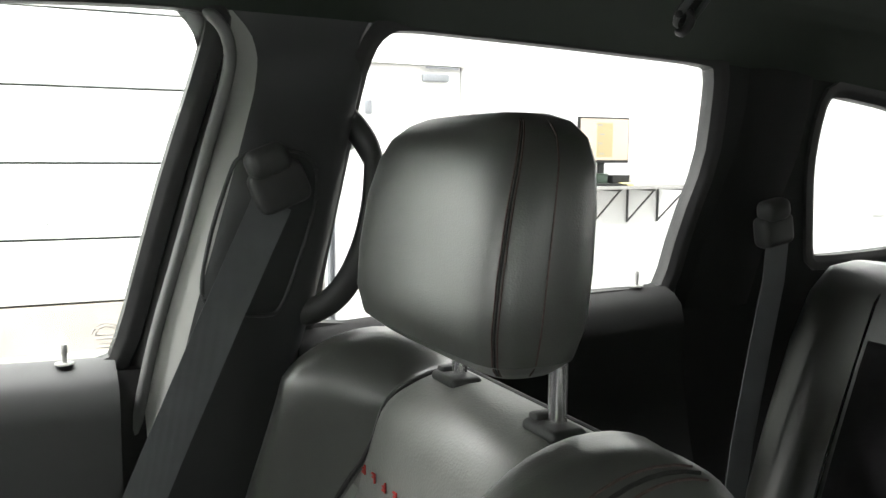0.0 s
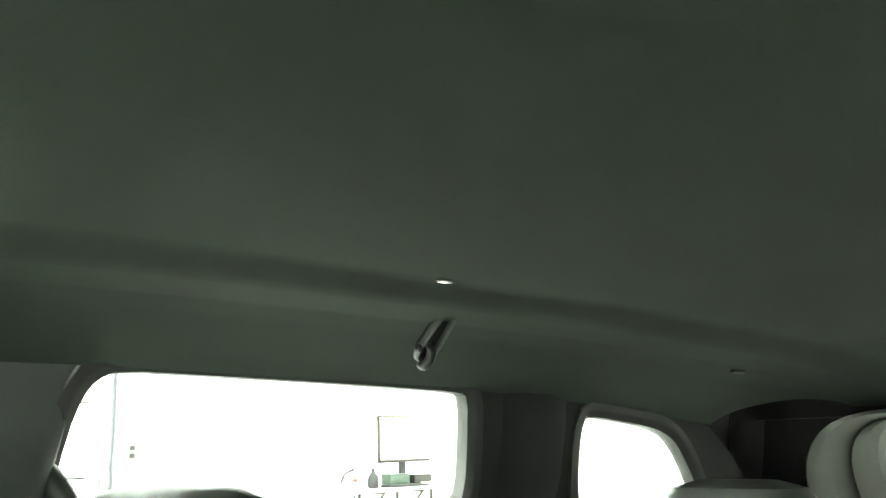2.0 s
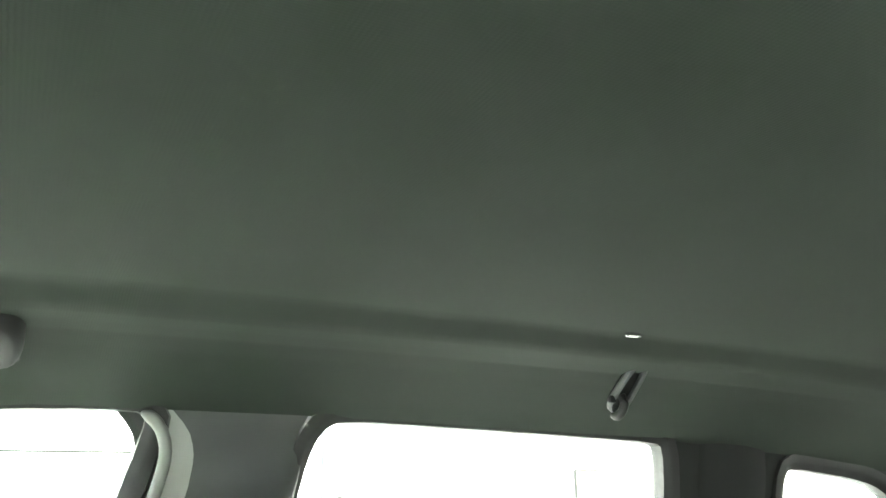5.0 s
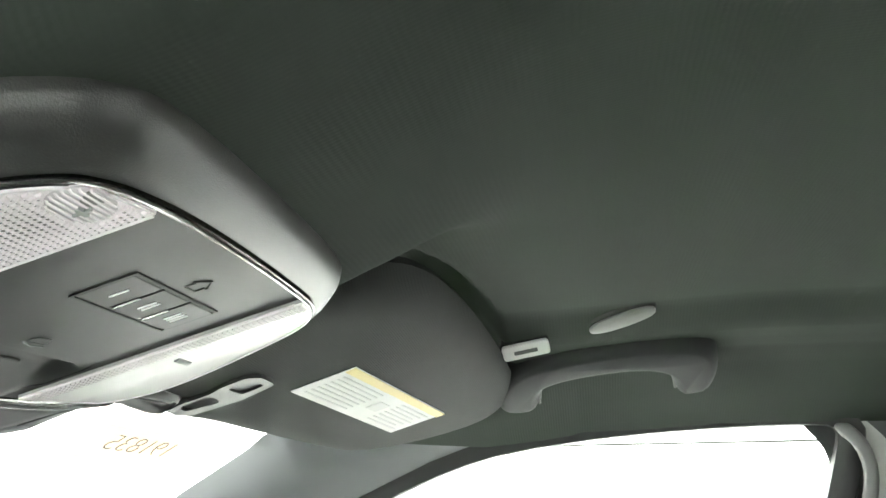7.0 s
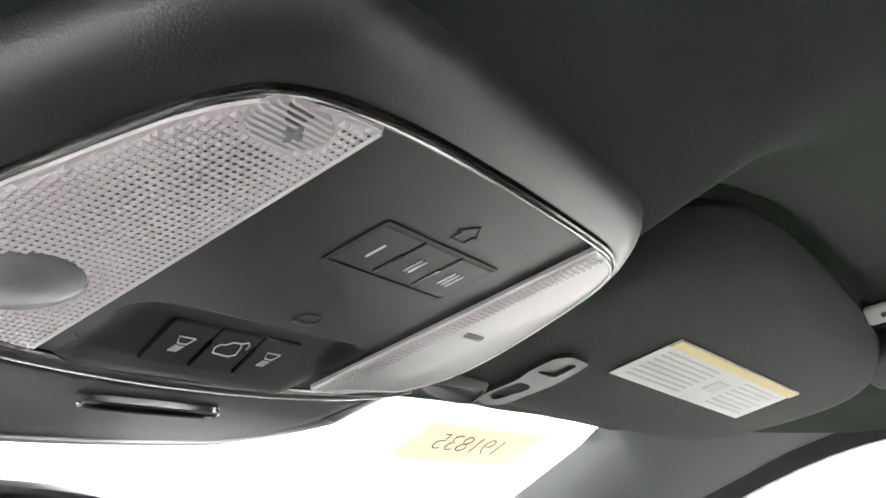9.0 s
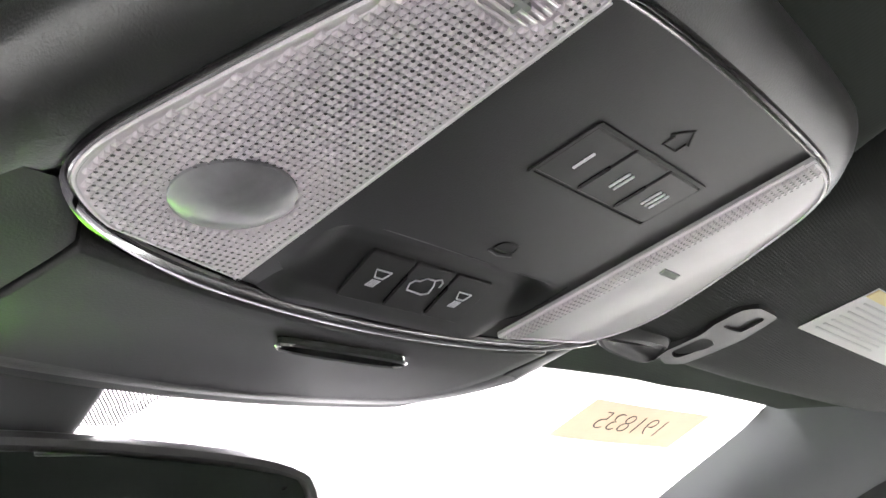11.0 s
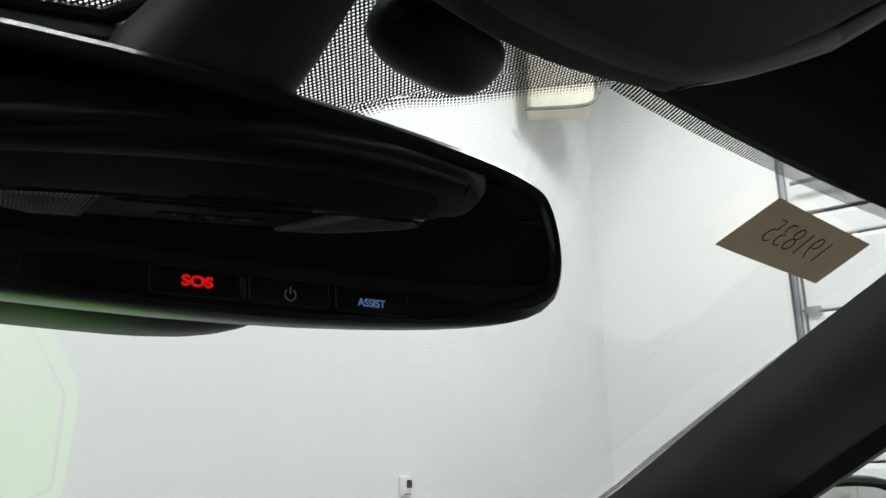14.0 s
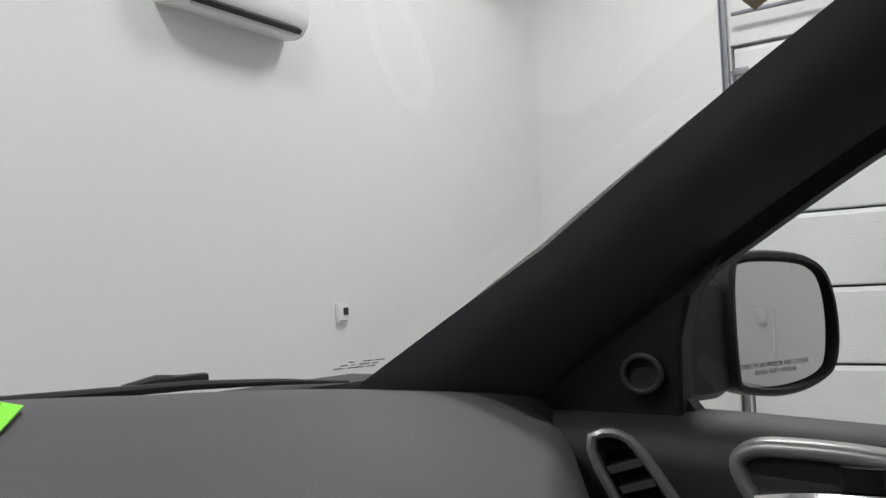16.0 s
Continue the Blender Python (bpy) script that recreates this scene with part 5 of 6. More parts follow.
    part("pivot_arm", tube([V(0.580, 0.530, -0.012), V(0.625, 0.535, -0.02)], 0.006, 10), PLASTIC, o)
    return o


sun_visor()

# ---- overhead console ----


def C(x, y, h=0.0):
    """A place on the console's face; h metres below it."""
    return Vector((x, y, 1.7684 - 0.2911 * y - h))


def CB(x, y, h=0.0):
    """The same face, curling up towards the windscreen in front of the rim."""
    return C(x, y, h - 0.0135 * (max(y - 0.700, 0.0) / 0.078) ** 1.4)


RIM = chaikin([(-0.1245, 0.650), (-0.114, 0.616), (-0.105, 0.590), (-0.098, 0.572), (-0.086, 0.5585), (-0.054, 0.553), (0.0, 0.5515), (0.054, 0.552), (0.080, 0.5535), (0.096, 0.563), (0.108, 0.590), (0.119, 0.622), (0.1215, 0.645), (0.112, 0.663), (0.094, 0.674), (0.050, 0.6815), (0.0, 0.6845), (-0.048, 0.6815), (-0.088, 0.674), (-0.111, 0.664)], 3)


def plate(x, y, a, b, h0, h1):
    """A small raised bar on the console's face."""
    return slab(rrect(x - a / 2, y - b / 2, x + a / 2, y + b / 2, min(a, b) * 0.3), C, [(0, h0), (0, h1)])


def overhead_console():
    o = thing("overhead_console", "black overhead console with clear lamp lenses and a chrome rim", "overhead console", at=(0, 0, 0))
    house = chaikin([(-0.070, 0.544), (0.070, 0.544), (0.098, 0.550), (0.118, 0.573), (0.134, 0.640), (0.122, 0.700), (0.102, 0.757), (0.06, 0.772), (0.0, 0.780), (-0.06, 0.774), (-0.119, 0.762), (-0.150, 0.752), (-0.158, 0.705), (-0.144, 0.655), (-0.116, 0.577), (-0.097, 0.551)], 2)
    part("housing", slab(house, lambda x, y, h: CB(x, y, h * (1 - 0.5 * smooth01((y - 0.640) / 0.050)) + 0.0042 * smooth01((y - 0.682) / 0.022)), [(0.006, -0.045), (0.0, -0.024), (-0.0022, -0.0175), (-0.0026, -0.0130), (-0.0020, -0.0090), (-0.0004, -0.0056), (0.0018, -0.0028), (0.0040, -0.0004), (0.0064, 0.0012), (0.0092, 0.0022), (0.0140, 0.0028), (0.0200, 0.0030), (0.0240, 0.0010), (0.0246, -0.0030)]), BEZEL, o, "soft black moulded housing")
    # chrome rim round the face
    # it widens to a dark gloss band towards the bin flap
    rows = []
    for d0, d1, h in ((-0.0006, -0.0022, 0.000), (-0.0005, -0.0020, 0.0036), (-0.0002, -0.0006, 0.0044), (0.0001, 0.0030, 0.0042), (0.0004, 0.0062, 0.0032), (0.0002, 0.0064, -0.002)):
        near, far = offset(RIM, d0), offset(RIM, d1)
        row = []
        for p, q in zip(near, far):
            k = smooth01((p.y - 0.648) / 0.030)
            row.append(C(p.x + (q.x - p.x) * k, p.y + (q.y - p.y) * k, h if h < 0.002 else 0.0036 + (h - 0.0036) * k))
        rows.append(row)
    part("dark_rim", loops(rows), GLOSS, o, "black gloss band of the rim")
    # bright strip between the face and the bin flap
    fr_ = [p for p in RIM if p.y > 0.660]
    rows = [[C(p.x * (1 + d * k * 2.0), p.y + d * k, h) for p, k in ((p, (0.65 if p.x > 0 else 0.25) + (0.35 if p.x > 0 else 0.75) * smooth01((0.112 - abs(p.x)) / 0.05)) for p in fr_)] for d, h in ((-0.0002, 0.0040), (0.0003, 0.0060), (0.0010, 0.0066), (0.0020, 0.0066), (0.0030, 0.0062), (0.0044, 0.0055), (0.0058, 0.0048), (0.0072, 0.0040), (0.0082, 0.0030), (0.0086, 0.0010))]
    part("front_strip", loops(rows, False), STRIPCHROME, o, "bright chrome strip behind the bin flap")
    part("chrome_rim", ring_of(RIM, C, [(-0.0013, 0.0036), (-0.0012, 0.0049), (-0.0007, 0.0052), (-0.0003, 0.0047), (-0.0003, 0.0036)]), RIMCHROME, o, "thin bright chrome line")
    scoop = chaikin([(-0.0480, 0.6425), (-0.0300, 0.6405), (0.0, 0.6410), (0.0300, 0.6415), (0.0480, 0.6390), (0.0570, 0.6375), (0.0570, 0.6760), (-0.0520, 0.6760), (-0.0530, 0.6500)], 2)
    part("face_plate", holed([(p.x, p.y) for p in offset(RIM, -0.002)], [[(p.x, p.y) for p in scoop]], lambda x, y, h: C(x, y, h), 0.0036), SATIN, o, smooth=False)
    # lenses left and right: a base plate covered with small prisms
    for s in (-1, 1):
        edge = offset(RIM, -0.0009)
        cut = [i for i, p in enumerate(edge) if p.x * s > 0.0597]
        gap = [i for i in range(1, len(cut)) if cut[i] - cut[i - 1] > 1]
        cut = cut[gap[0]:] + cut[:gap[0]] if gap else cut
        lens = [Vector((edge[i].x, min(edge[i].y, 0.6750 - 0.20 * (abs(edge[i].x) - 0.0597)))) for i in cut]
        lens = [Vector((s * 0.0597, lens[0].y))] + lens + [Vector((s * 0.0597, lens[-1].y))]
        lp = part("lamp_lens", slab(lens, C, [(0.0, 0.0015), (0.0, 0.0050), (0.0006, 0.0054)]), LENS if s < 0 else LENS_SHADED, o, "clear prismatic lamp lens with a pink tint, the right one's shade put into its grey")
        part("lens_edge", tube([C(s * 0.0597, y, 0.0056) for y in steps(0.5565, 0.6735, 12)], 0.0007, 6), LENS_CLEAR, lp, "clear bevelled lens edge")
        part("lens_border", tube([C(p.x, p.y, 0.0053) for p in offset(lens, -0.0007)], 0.0006, 6, closed=True), LENS_CLEAR, lp, "clear rounded lens border")
        if s < 0:
            inner = [p for p in offset(lens, -0.0030) if p.x < -0.0935 and p.y < 0.648]
            part("lens_line", tube([C(p.x, p.y, 0.0054) for p in inner], 0.0004, 6), LENS_CLEAR, lp, "fine raised line along the lens")
        poly = [(p.x, p.y) for p in offset(lens, -0.0024 if s < 0 else -0.0012)]

        def inside(x, y):
            hit = False
            for i in range(len(poly)):
                (xa, ya), (xb, yb) = poly[i - 1], poly[i]
                if (ya > y) != (yb > y) and x < (xb - xa) * (y - ya) / (yb - ya) + xa:
                    hit = not hit
            return hit
        b = bmesh.new()
        pits = []
        pitch = 0.0021
        lx = s * 0.088
        for i in range(-20, 21):
            for j in range(68):
                x, y = lx + i * pitch, 0.553 + j * pitch
                if not inside(x, y) or (s > 0 and x > 0.0700):
                    continue
                if s < 0 and math.hypot((x + 0.0850) / 0.0166, (y - 0.6435) / 0.0138) < 1.0:
                    continue
                if s < 0 and math.hypot((x + 0.0785) / 0.0118, (y - 0.5660) / 0.0078) < 1.0:
                    continue
                r = pitch * 0.47
                base = [b.verts.new(C(x + dx * r, y + dy * r, 0.0052)) for dx, dy in ((-1, -1), (1, -1), (1, 1), (-1, 1))]
                mid = [b.verts.new(C(x + dx * r * 0.78, y + dy * r * 0.78, 0.0060)) for dx, dy in ((-1, -1), (1, -1), (1, 1), (-1, 1))]
                top = [b.verts.new(C(x + dx * r * 0.30, y + dy * r * 0.30, 0.0064)) for dx, dy in ((-1, -1), (1, -1), (1, 1), (-1, 1))]
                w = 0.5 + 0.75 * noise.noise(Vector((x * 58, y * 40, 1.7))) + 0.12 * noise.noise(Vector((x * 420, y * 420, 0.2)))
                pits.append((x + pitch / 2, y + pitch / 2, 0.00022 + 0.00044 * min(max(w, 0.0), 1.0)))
                for lo, hi in ((base, mid), (mid, top)):
                    for k in range(4):
                        b.faces.new((lo[k], lo[(k + 1) % 4], hi[(k + 1) % 4], hi[k]))
                b.faces.new(top)
        # the right side's prisms are coloured darker too, for its shade
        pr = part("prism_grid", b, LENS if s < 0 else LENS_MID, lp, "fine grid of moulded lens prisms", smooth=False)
        pr["kind"] = "stuff"
        # flat dark dots paint the shade in the valleys between prisms
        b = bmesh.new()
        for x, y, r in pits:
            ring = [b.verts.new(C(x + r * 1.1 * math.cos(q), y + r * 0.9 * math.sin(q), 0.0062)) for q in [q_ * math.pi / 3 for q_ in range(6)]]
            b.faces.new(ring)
        pt = part("pit_shade_grid", b, PIT_SHADE, lp, "fine dark dots for the shade between the lens prisms", smooth=False)
        pt["kind"] = "stuff"
        if s > 0:
            part("lens_step", slab([Vector(q) for q in ((0.0785, 0.6135), (0.0905, 0.6135), (0.0915, 0.6165), (0.0795, 0.6165))], C, [(0, 0.005), (0, 0.0058), (0.0005, 0.0060)]), GREYPRINT, lp, "small grey step in the lens")
            continue
        # smooth domed spot-lamp lens with the bulb's dark seat behind it
        rows = []
        for r, h in ((1.0, 0.0050), (0.99, 0.0062), (0.95, 0.0066), (0.84, 0.0072), (0.66, 0.0083), (0.44, 0.0092), (0.22, 0.0096), (0.06, 0.0097)):
            rows.append([C(-0.0850 + 0.0158 * r * math.cos(k), 0.6435 + 0.0130 * r * math.sin(k), h) for k in [i * math.pi / 16 for i in range(32)]])
        part("spot_lens", loops(rows, True, False, True), FROST, lp, "smooth grey domed spot lens")
        # ribbed oval push mark with a plus sign
        oval = [Vector((-0.0785 + 0.0114 * math.cos(k), 0.5660 + 0.0074 * math.sin(k))) for k in [i * math.pi / 14 for i in range(28)]]
        pm = part("push_mark", slab(oval, C, [(0, 0.005), (0, 0.0056), (0.0008, 0.0059)]), LENS_MID, lp, "ribbed oval push mark")
        for k in range(8):
            y = 0.5660 + (k - 3.5) * 0.0017
            w = 0.0108 * math.sqrt(max(0.05, 1 - ((y - 0.5660) / 0.0074) ** 2))
            part("rib", tube([C(-0.0785 - w, y, 0.0056), C(-0.0785 - w * 0.9, y, 0.0062), C(-0.0785 + w * 0.9, y, 0.0062), C(-0.0785 + w, y, 0.0056)], 0.00045, 6), LENS, pm)
        # dark bars paint the shade in the gaps between ribs
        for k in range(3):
            part("rib_gap_shade", plate(-0.0810 + 0.0006 * k, 0.5609 + 0.0017 * k, 0.0074 - 0.0016 * k, 0.0007, 0.0058, 0.0064), PIT_SHADE, pm)
        part("plus_sign", merge(plate(-0.0768, 0.5668, 0.0052, 0.0013, 0.0060, 0.0071), plate(-0.0768, 0.5668, 0.0013, 0.0052, 0.0060, 0.00708)), GREYPRINT, pm)
    # three numbered transmitter buttons
    for k in range(3):
        x = 0.0095 + (k - 1) * 0.0206
        bt = part("button", slab(rrect(x - 0.0098, 0.5822, x + 0.0098, 0.6020, 0.0008), C, [(0, 0.003), (0, 0.0038), (0.0005, 0.0042)]), SATIN, o, smooth=False)
        for j in range(k + 1):
            part("numeral_bar", plate(x - 0.0002 + (j - k / 2) * 0.0024, 0.5925, 0.0011, 0.0070, 0.0040, 0.0045), ICON, bt)
        if k < 2:
            part("divider", plate(x + 0.0103, 0.5955, 0.0016, 0.0100, 0.0036, 0.0045), GLOSS, o)
    part("button_groove", plate(-0.0212, 0.5925, 0.0013, 0.0225, 0.0030, 0.00415), RUBBER, o)
    part("button_groove", plate(0.0095, 0.5812, 0.0620, 0.0013, 0.0030, 0.00415), RUBBER, o)
    part("button_groove", plate(0.0402, 0.5925, 0.0008, 0.0225, 0.0030, 0.00405), RUBBER, o)
    part("button_groove", plate(0.0095, 0.6032, 0.0620, 0.0008, 0.0030, 0.00405), RUBBER, o)
    # house mark
    hs = chaikin([(0.0025, 0.5735), (0.0080, 0.5690), (0.0135, 0.5735), (0.0115, 0.5735), (0.0115, 0.5770), (0.0045, 0.5770), (0.0045, 0.5735)], 0)
    part("house_mark", tube([C(p.x, p.y, 0.0036) for p in hs], 0.00045, 6, closed=True), RUBBER, o)
    mic = eased([(0.0030, 0.6350), (0.0038, 0.6300), (0.0118, 0.6290), (0.0138, 0.6345)], 0.2)
    # black slab stands for the hole's shade, grey line for its lit lip
    part("mic_notch_shade", slab(mic, C, [(0, 0.0030), (0, 0.0039), (0.0006, 0.0039), (0.0008, 0.0034)]), RUBBER, o, "small microphone notch, a black slab for the hole's shade")
    part("mic_lit_lip", tube([C(x, y, 0.0038) for x, y in ((0.0028, 0.6352), (0.0080, 0.6362), (0.0140, 0.6348))], 0.0005, 6), GREYTRIM, o)
    # scooped bowl whose floor rises towards the front, with three lamp and liftgate buttons
    def B(x, y, h=0.0):
        deep = lerp_table(y, [(0.6385, 0.0033), (0.6420, 0.0031), (0.6436, 0.0016), (0.6452, -0.0006), (0.6466, -0.0013), (0.6500, -0.0013), (0.6540, -0.0006), (0.6700, 0.0050), (0.6765, 0.0062), (0.6810, 0.0062)])
        edge = smooth01((x + 0.053) / 0.014) * (1 - smooth01((x - 0.044) / 0.013))
        return C(x, y, 0.0033 + (deep - 0.0033) * edge + h)
    part("button_bowl", grid(lambda x, y: B(x, y), steps(-0.0540, 0.0580, 60), steps(0.6365, 0.6790, 44)), SATIN, o, "scooped satin black button bowl")
    for k in range(3):
        x = 0.0020 + (k - 1) * 0.0196
        bt = part("button", slab(rrect(x - 0.0094, 0.6545, x + 0.0094, 0.6708, 0.0010), B, [(0, -0.001), (0, 0.0008), (0.0004, 0.0011)]), SATIN, o, smooth=False)
        if k < 2:
            part("divider", slab(rrect(x + 0.0092, 0.6590, x + 0.0104, 0.6690, 0.0004), B, [(0, 0), (0, 0.0018)]), GLOSS, o)
        if k == 1:
            pts = [(-0.0062, 0.0012), (-0.0050, 0.0028), (-0.0030, 0.0030), (-0.0010, 0.0046), (0.0026, 0.0046), (0.0040, 0.0026), (0.0044, -0.0004), (0.0020, -0.0016), (-0.0052, -0.0012)]
            part("icon", merge(tube([B(x + u, 0.6622 - v * 0.9, 0.0012) for u, v in pts], 0.00034, 5, closed=True), tube([B(x + u, 0.6622 - v * 0.9, 0.0012) for u, v in ((0.0026, 0.0046), (0.0050, 0.0056), (0.0066, 0.0044), (0.0066, 0.0026))], 0.00034, 5)), ICON, bt)
        else:
            g = [tube([B(x + u, 0.6622 - v * 0.9, 0.0012) for u, v in ((-0.0030, 0.0030), (0.0036, 0.0030), (0.0020, 0.0002), (-0.0014, 0.0002))], 0.00034, 5, closed=True)]
            for j in range(4):
                g.append(tube([B(x + u, 0.6622 - v * 0.9, 0.0012) for u, v in ((-0.0012 + j * 0.0010, -0.0006), (-0.0024 + j * 0.0010, -0.0034))], 0.00026, 5))
            part("icon", merge(*g), ICON, bt)
    # bin flap in front of the rim, with its finger slot
    def flap_at(u, v, h):
        xl = lerp_table(v, [(0, -0.1034), (0.66, -0.1141), (1, -0.1185)])
        xr = lerp_table(v, [(0, 0.1000), (0.5, 0.0945), (1, 0.0905)])
        x = xl + (xr - xl) * u
        rear = 0.6895 - 0.0120 * (abs(x) / 0.102) ** 1.7
        front = 0.7785 - (0.0205 * (abs(x) / 0.0905) ** 2 if x > 0 else 0.0225 * (abs(x) / 0.1185) ** 2)
        return CB(x, rear + (front - rear) * v, h)
    def eased_edge(n, r):
        return [0.0, 0.0] + [r * k / 4 for k in range(1, 4)] + steps(r, 1 - r, n) + [1 - r * k / 4 for k in range(3, 0, -1)] + [1.0, 1.0]
    us_, vs_ = eased_edge(30, 0.006), eased_edge(20, 0.016)
    def flap_h(i, n, s, r):
        if i == 0 or i == n - 1:
            return -0.012
        k = min(s, 1 - s, r) / r
        return -0.0018 * (1 - k) ** 2
    fl = part("bin_flap", loops([[flap_at(u, v, 0.0054 + flap_h(i, len(us_), u, 0.006) + flap_h(j, len(vs_), v, 0.016)) for i, u in enumerate(us_)] for j, v in enumerate(vs_)], False), PLASTIC, o, "matt black bin flap")
    # smooth side pieces of the housing beside the flap
    for nm_, inner, outer in (("inner_cheek", [(0.655, -0.1225), (0.664, -0.1130), (0.672, -0.1070), (0.6775, -0.1046), (0.7314, -0.1154), (0.757, -0.1197)], [(0.655, -0.1300), (0.705, -0.1440), (0.757, -0.1340)]),
                              ("outer_cheek", [(0.655, 0.1170), (0.664, 0.1110), (0.672, 0.1050), (0.6775, 0.1012), (0.718, 0.0957), (0.757, 0.0917)], [(0.655, 0.1210), (0.700, 0.1100), (0.757, 0.0920)])):
        rows = []
        for y in steps(0.658, 0.757, 26):
            a, b = lerp_table(y, inner), lerp_table(y, outer)
            ha = lerp_table(y, [(0.655, 0.0026), (0.668, 0.0036), (0.6775, 0.0050), (0.76, 0.0053)])
            hb = lerp_table(y, [(0.655, 0.0020), (0.680, 0.0014), (0.705, 0.0054), (0.76, 0.0050)])
            rows.append([CB(a, y, -0.008)] + [CB(a + (b - a) * k, y, ha + (hb - ha) * k * k - 0.0014 * (1 - min(k, 0.06) / 0.06) ** 2) for k in (0, 0.02, 0.04, 0.06, 0.2, 0.4, 0.6, 0.8, 1.0)])
        part(nm_, loops(rows, False), PLASTIC, o, "smooth black side piece beside the bin flap")
    slot = chaikin([(-0.023, 0.6980), (0.034, 0.6975), (0.036, 0.6992), (0.032, 0.7030), (-0.020, 0.7035), (-0.025, 0.7000)], 2)
    part("finger_slot", slab(slot, CB, [(0.0, 0.0050), (0.0, 0.0075), (0.0010, 0.0082), (0.0022, 0.0070)]), GLOSS, fl)
    part("slot_rim", ring_of(slot, CB, [(-0.0006, 0.006), (-0.0006, 0.0082), (0.0, 0.0086), (0.0007, 0.0080), (0.0008, 0.006)]), CHROME, fl)
    return o


overhead_console()

# ---- rear-view mirror and what is fixed round it ----
MC = Vector((-0.045, 0.836, 1.5045))
MR = Vector((0.975, -0.205, 0.0)).normalized()
MN = Vector((-0.2, -0.975, 0.05)).normalized()
MC = MC - MN * 0.0084
MU = MR.cross(MN) * -1
MU = MU if MU.z > 0 else -MU


def M(u, v, h=0.0):
    return MC + MR * u + MU * v + MN * h


def rear_mirror():
    o = thing("rear_view_mirror", "black frameless rear-view mirror with an emergency call bar below the glass", "mirror", at=(0, 0, 0))
    out = chaikin([(-0.1411, -0.0082), (-0.1390, -0.0268), (-0.1101, -0.0351), (0.0034, -0.0397), (0.0860, -0.0361), (0.1355, -0.0289), (0.1479, -0.0103), (0.1463, 0.0145), (0.1376, 0.0269), (0.0963, 0.0341), (0.0034, 0.0393), (-0.0895, 0.0362), (-0.1359, 0.0269)], 2)
    part("shell", slab(out, M, [(0.030, -0.046), (0.016, -0.040), (0.005, -0.026), (0.0008, -0.010), (0.0, 0.0), (0.001, 0.003), (0.0035, 0.0050), (0.0065, 0.0048), (0.0082, 0.0030), (0.0086, 0.0010)]), BEZEL, o)
    gl = chaikin([(-0.1318, -0.0103), (-0.1287, -0.0191), (0.0034, -0.0222), (0.1309, -0.0201), (0.1381, -0.0082), (0.1370, 0.0124), (0.1293, 0.0222), (0.0034, 0.0315), (-0.1256, 0.0243)], 2)
    part("mirror_glass", slab(gl, M, [(0, 0.002), (0, 0.0040)]), DIMMED, o, "dark tinted dimming mirror glass")
    bar = chaikin([(-0.0503, -0.0252), (0.0034, -0.0270), (0.0983, -0.0252), (0.0983, -0.0340), (0.0034, -0.0369), (-0.0503, -0.0345)], 1)
    part("button_bar", slab(bar, M, [(0, 0.002), (0, 0.0050)]), SATIN, o)
    up = MU
    for x, w in ((-0.0057, 0.0265), (0.0235, 0.0265), (0.0530, 0.0275)):
        # grey line painted where the button's bevel would catch the light
        part("button_highlight", tube([M(p.x, p.y, 0.0058) for p in rrect(x - w / 2, -0.0345, x + w / 2, -0.0266, 0.0012)], 0.00022, 5, closed=True), GREYTRIM, o, "thin grey line for the highlight on a button's edge")
        part("bar_button", slab(rrect(x - w / 2, -0.0345, x + w / 2, -0.0266, 0.0012), M, [(0, 0.0045), (0, 0.0056), (0.0006, 0.0060)]), SATIN, o)
    part("bar_mark", slab(rrect(0.0080, -0.0338, 0.0094, -0.0276, 0.0004), M, [(0, 0.0045), (0, 0.0056)]), GREYTRIM, o, "small grey mark between the buttons")

    def at_(u, v):
        return axes(M(u, v, 0.0064), MR, MU)
    words("sos_lettering", "SOS", 0.0042, at_(-0.0057, -0.0306) @ Matrix.Diagonal((1.25, 1, 1, 1)), REDLED, o, "glowing red lettering", thin=-0.00012)
    words("assist_lettering", "ASSIST", 0.0036, at_(0.0522, -0.0315), BLUELED, o, "pale blue lettering")
    pw = [(0.0018 * math.sin(k), 0.0018 * math.cos(k)) for k in [radians(40 + 28 * j) for j in range(11)]]
    part("power_icon", merge(tube([M(0.0232 + a, -0.0314 + b_, 0.0064) for a, b_ in pw], 0.00028, 5), tube([M(0.0232, -0.0314 + 0.0024, 0.0064), M(0.0232, -0.0314 + 0.0002, 0.0064)], 0.00028, 5)), ICON, o)
    part("stalk", tube([M(0.0, 0.0, -0.040), M(0.0, 0.012, -0.062)], 0.012, 12), PLASTIC, o)
    return o


rear_mirror()
# housing of the camera and sensors between the roof and the mirror
pod = thing("sensor_housing", "black plastic sensor housing reaching from the roof down to the mirror", "sensor housing", at=(0, 0, 0))
rows = []
for (xc, y, z), w, d in (((-0.018, 0.800, 1.622), 0.028, 0.012), ((-0.023, 0.818, 1.598), 0.027, 0.013), ((-0.029, 0.846, 1.565), 0.027, 0.015), ((-0.036, 0.868, 1.545), 0.030, 0.018), ((-0.045, 0.885, 1.515), 0.040, 0.020)):
    rows.append([Vector((xc + w * math.copysign(abs(math.cos(k)) ** 0.6, math.cos(k)), y + d * math.copysign(abs(math.sin(k)) ** 0.6, math.sin(k)) * 0.7, z + d * math.copysign(abs(math.sin(k)) ** 0.6, math.sin(k)) * 0.7)) for k in [i * math.pi / 14 for i in range(28)]])
part("column_cover", loops(rows, True, True, True), GREYTRIM, pod)
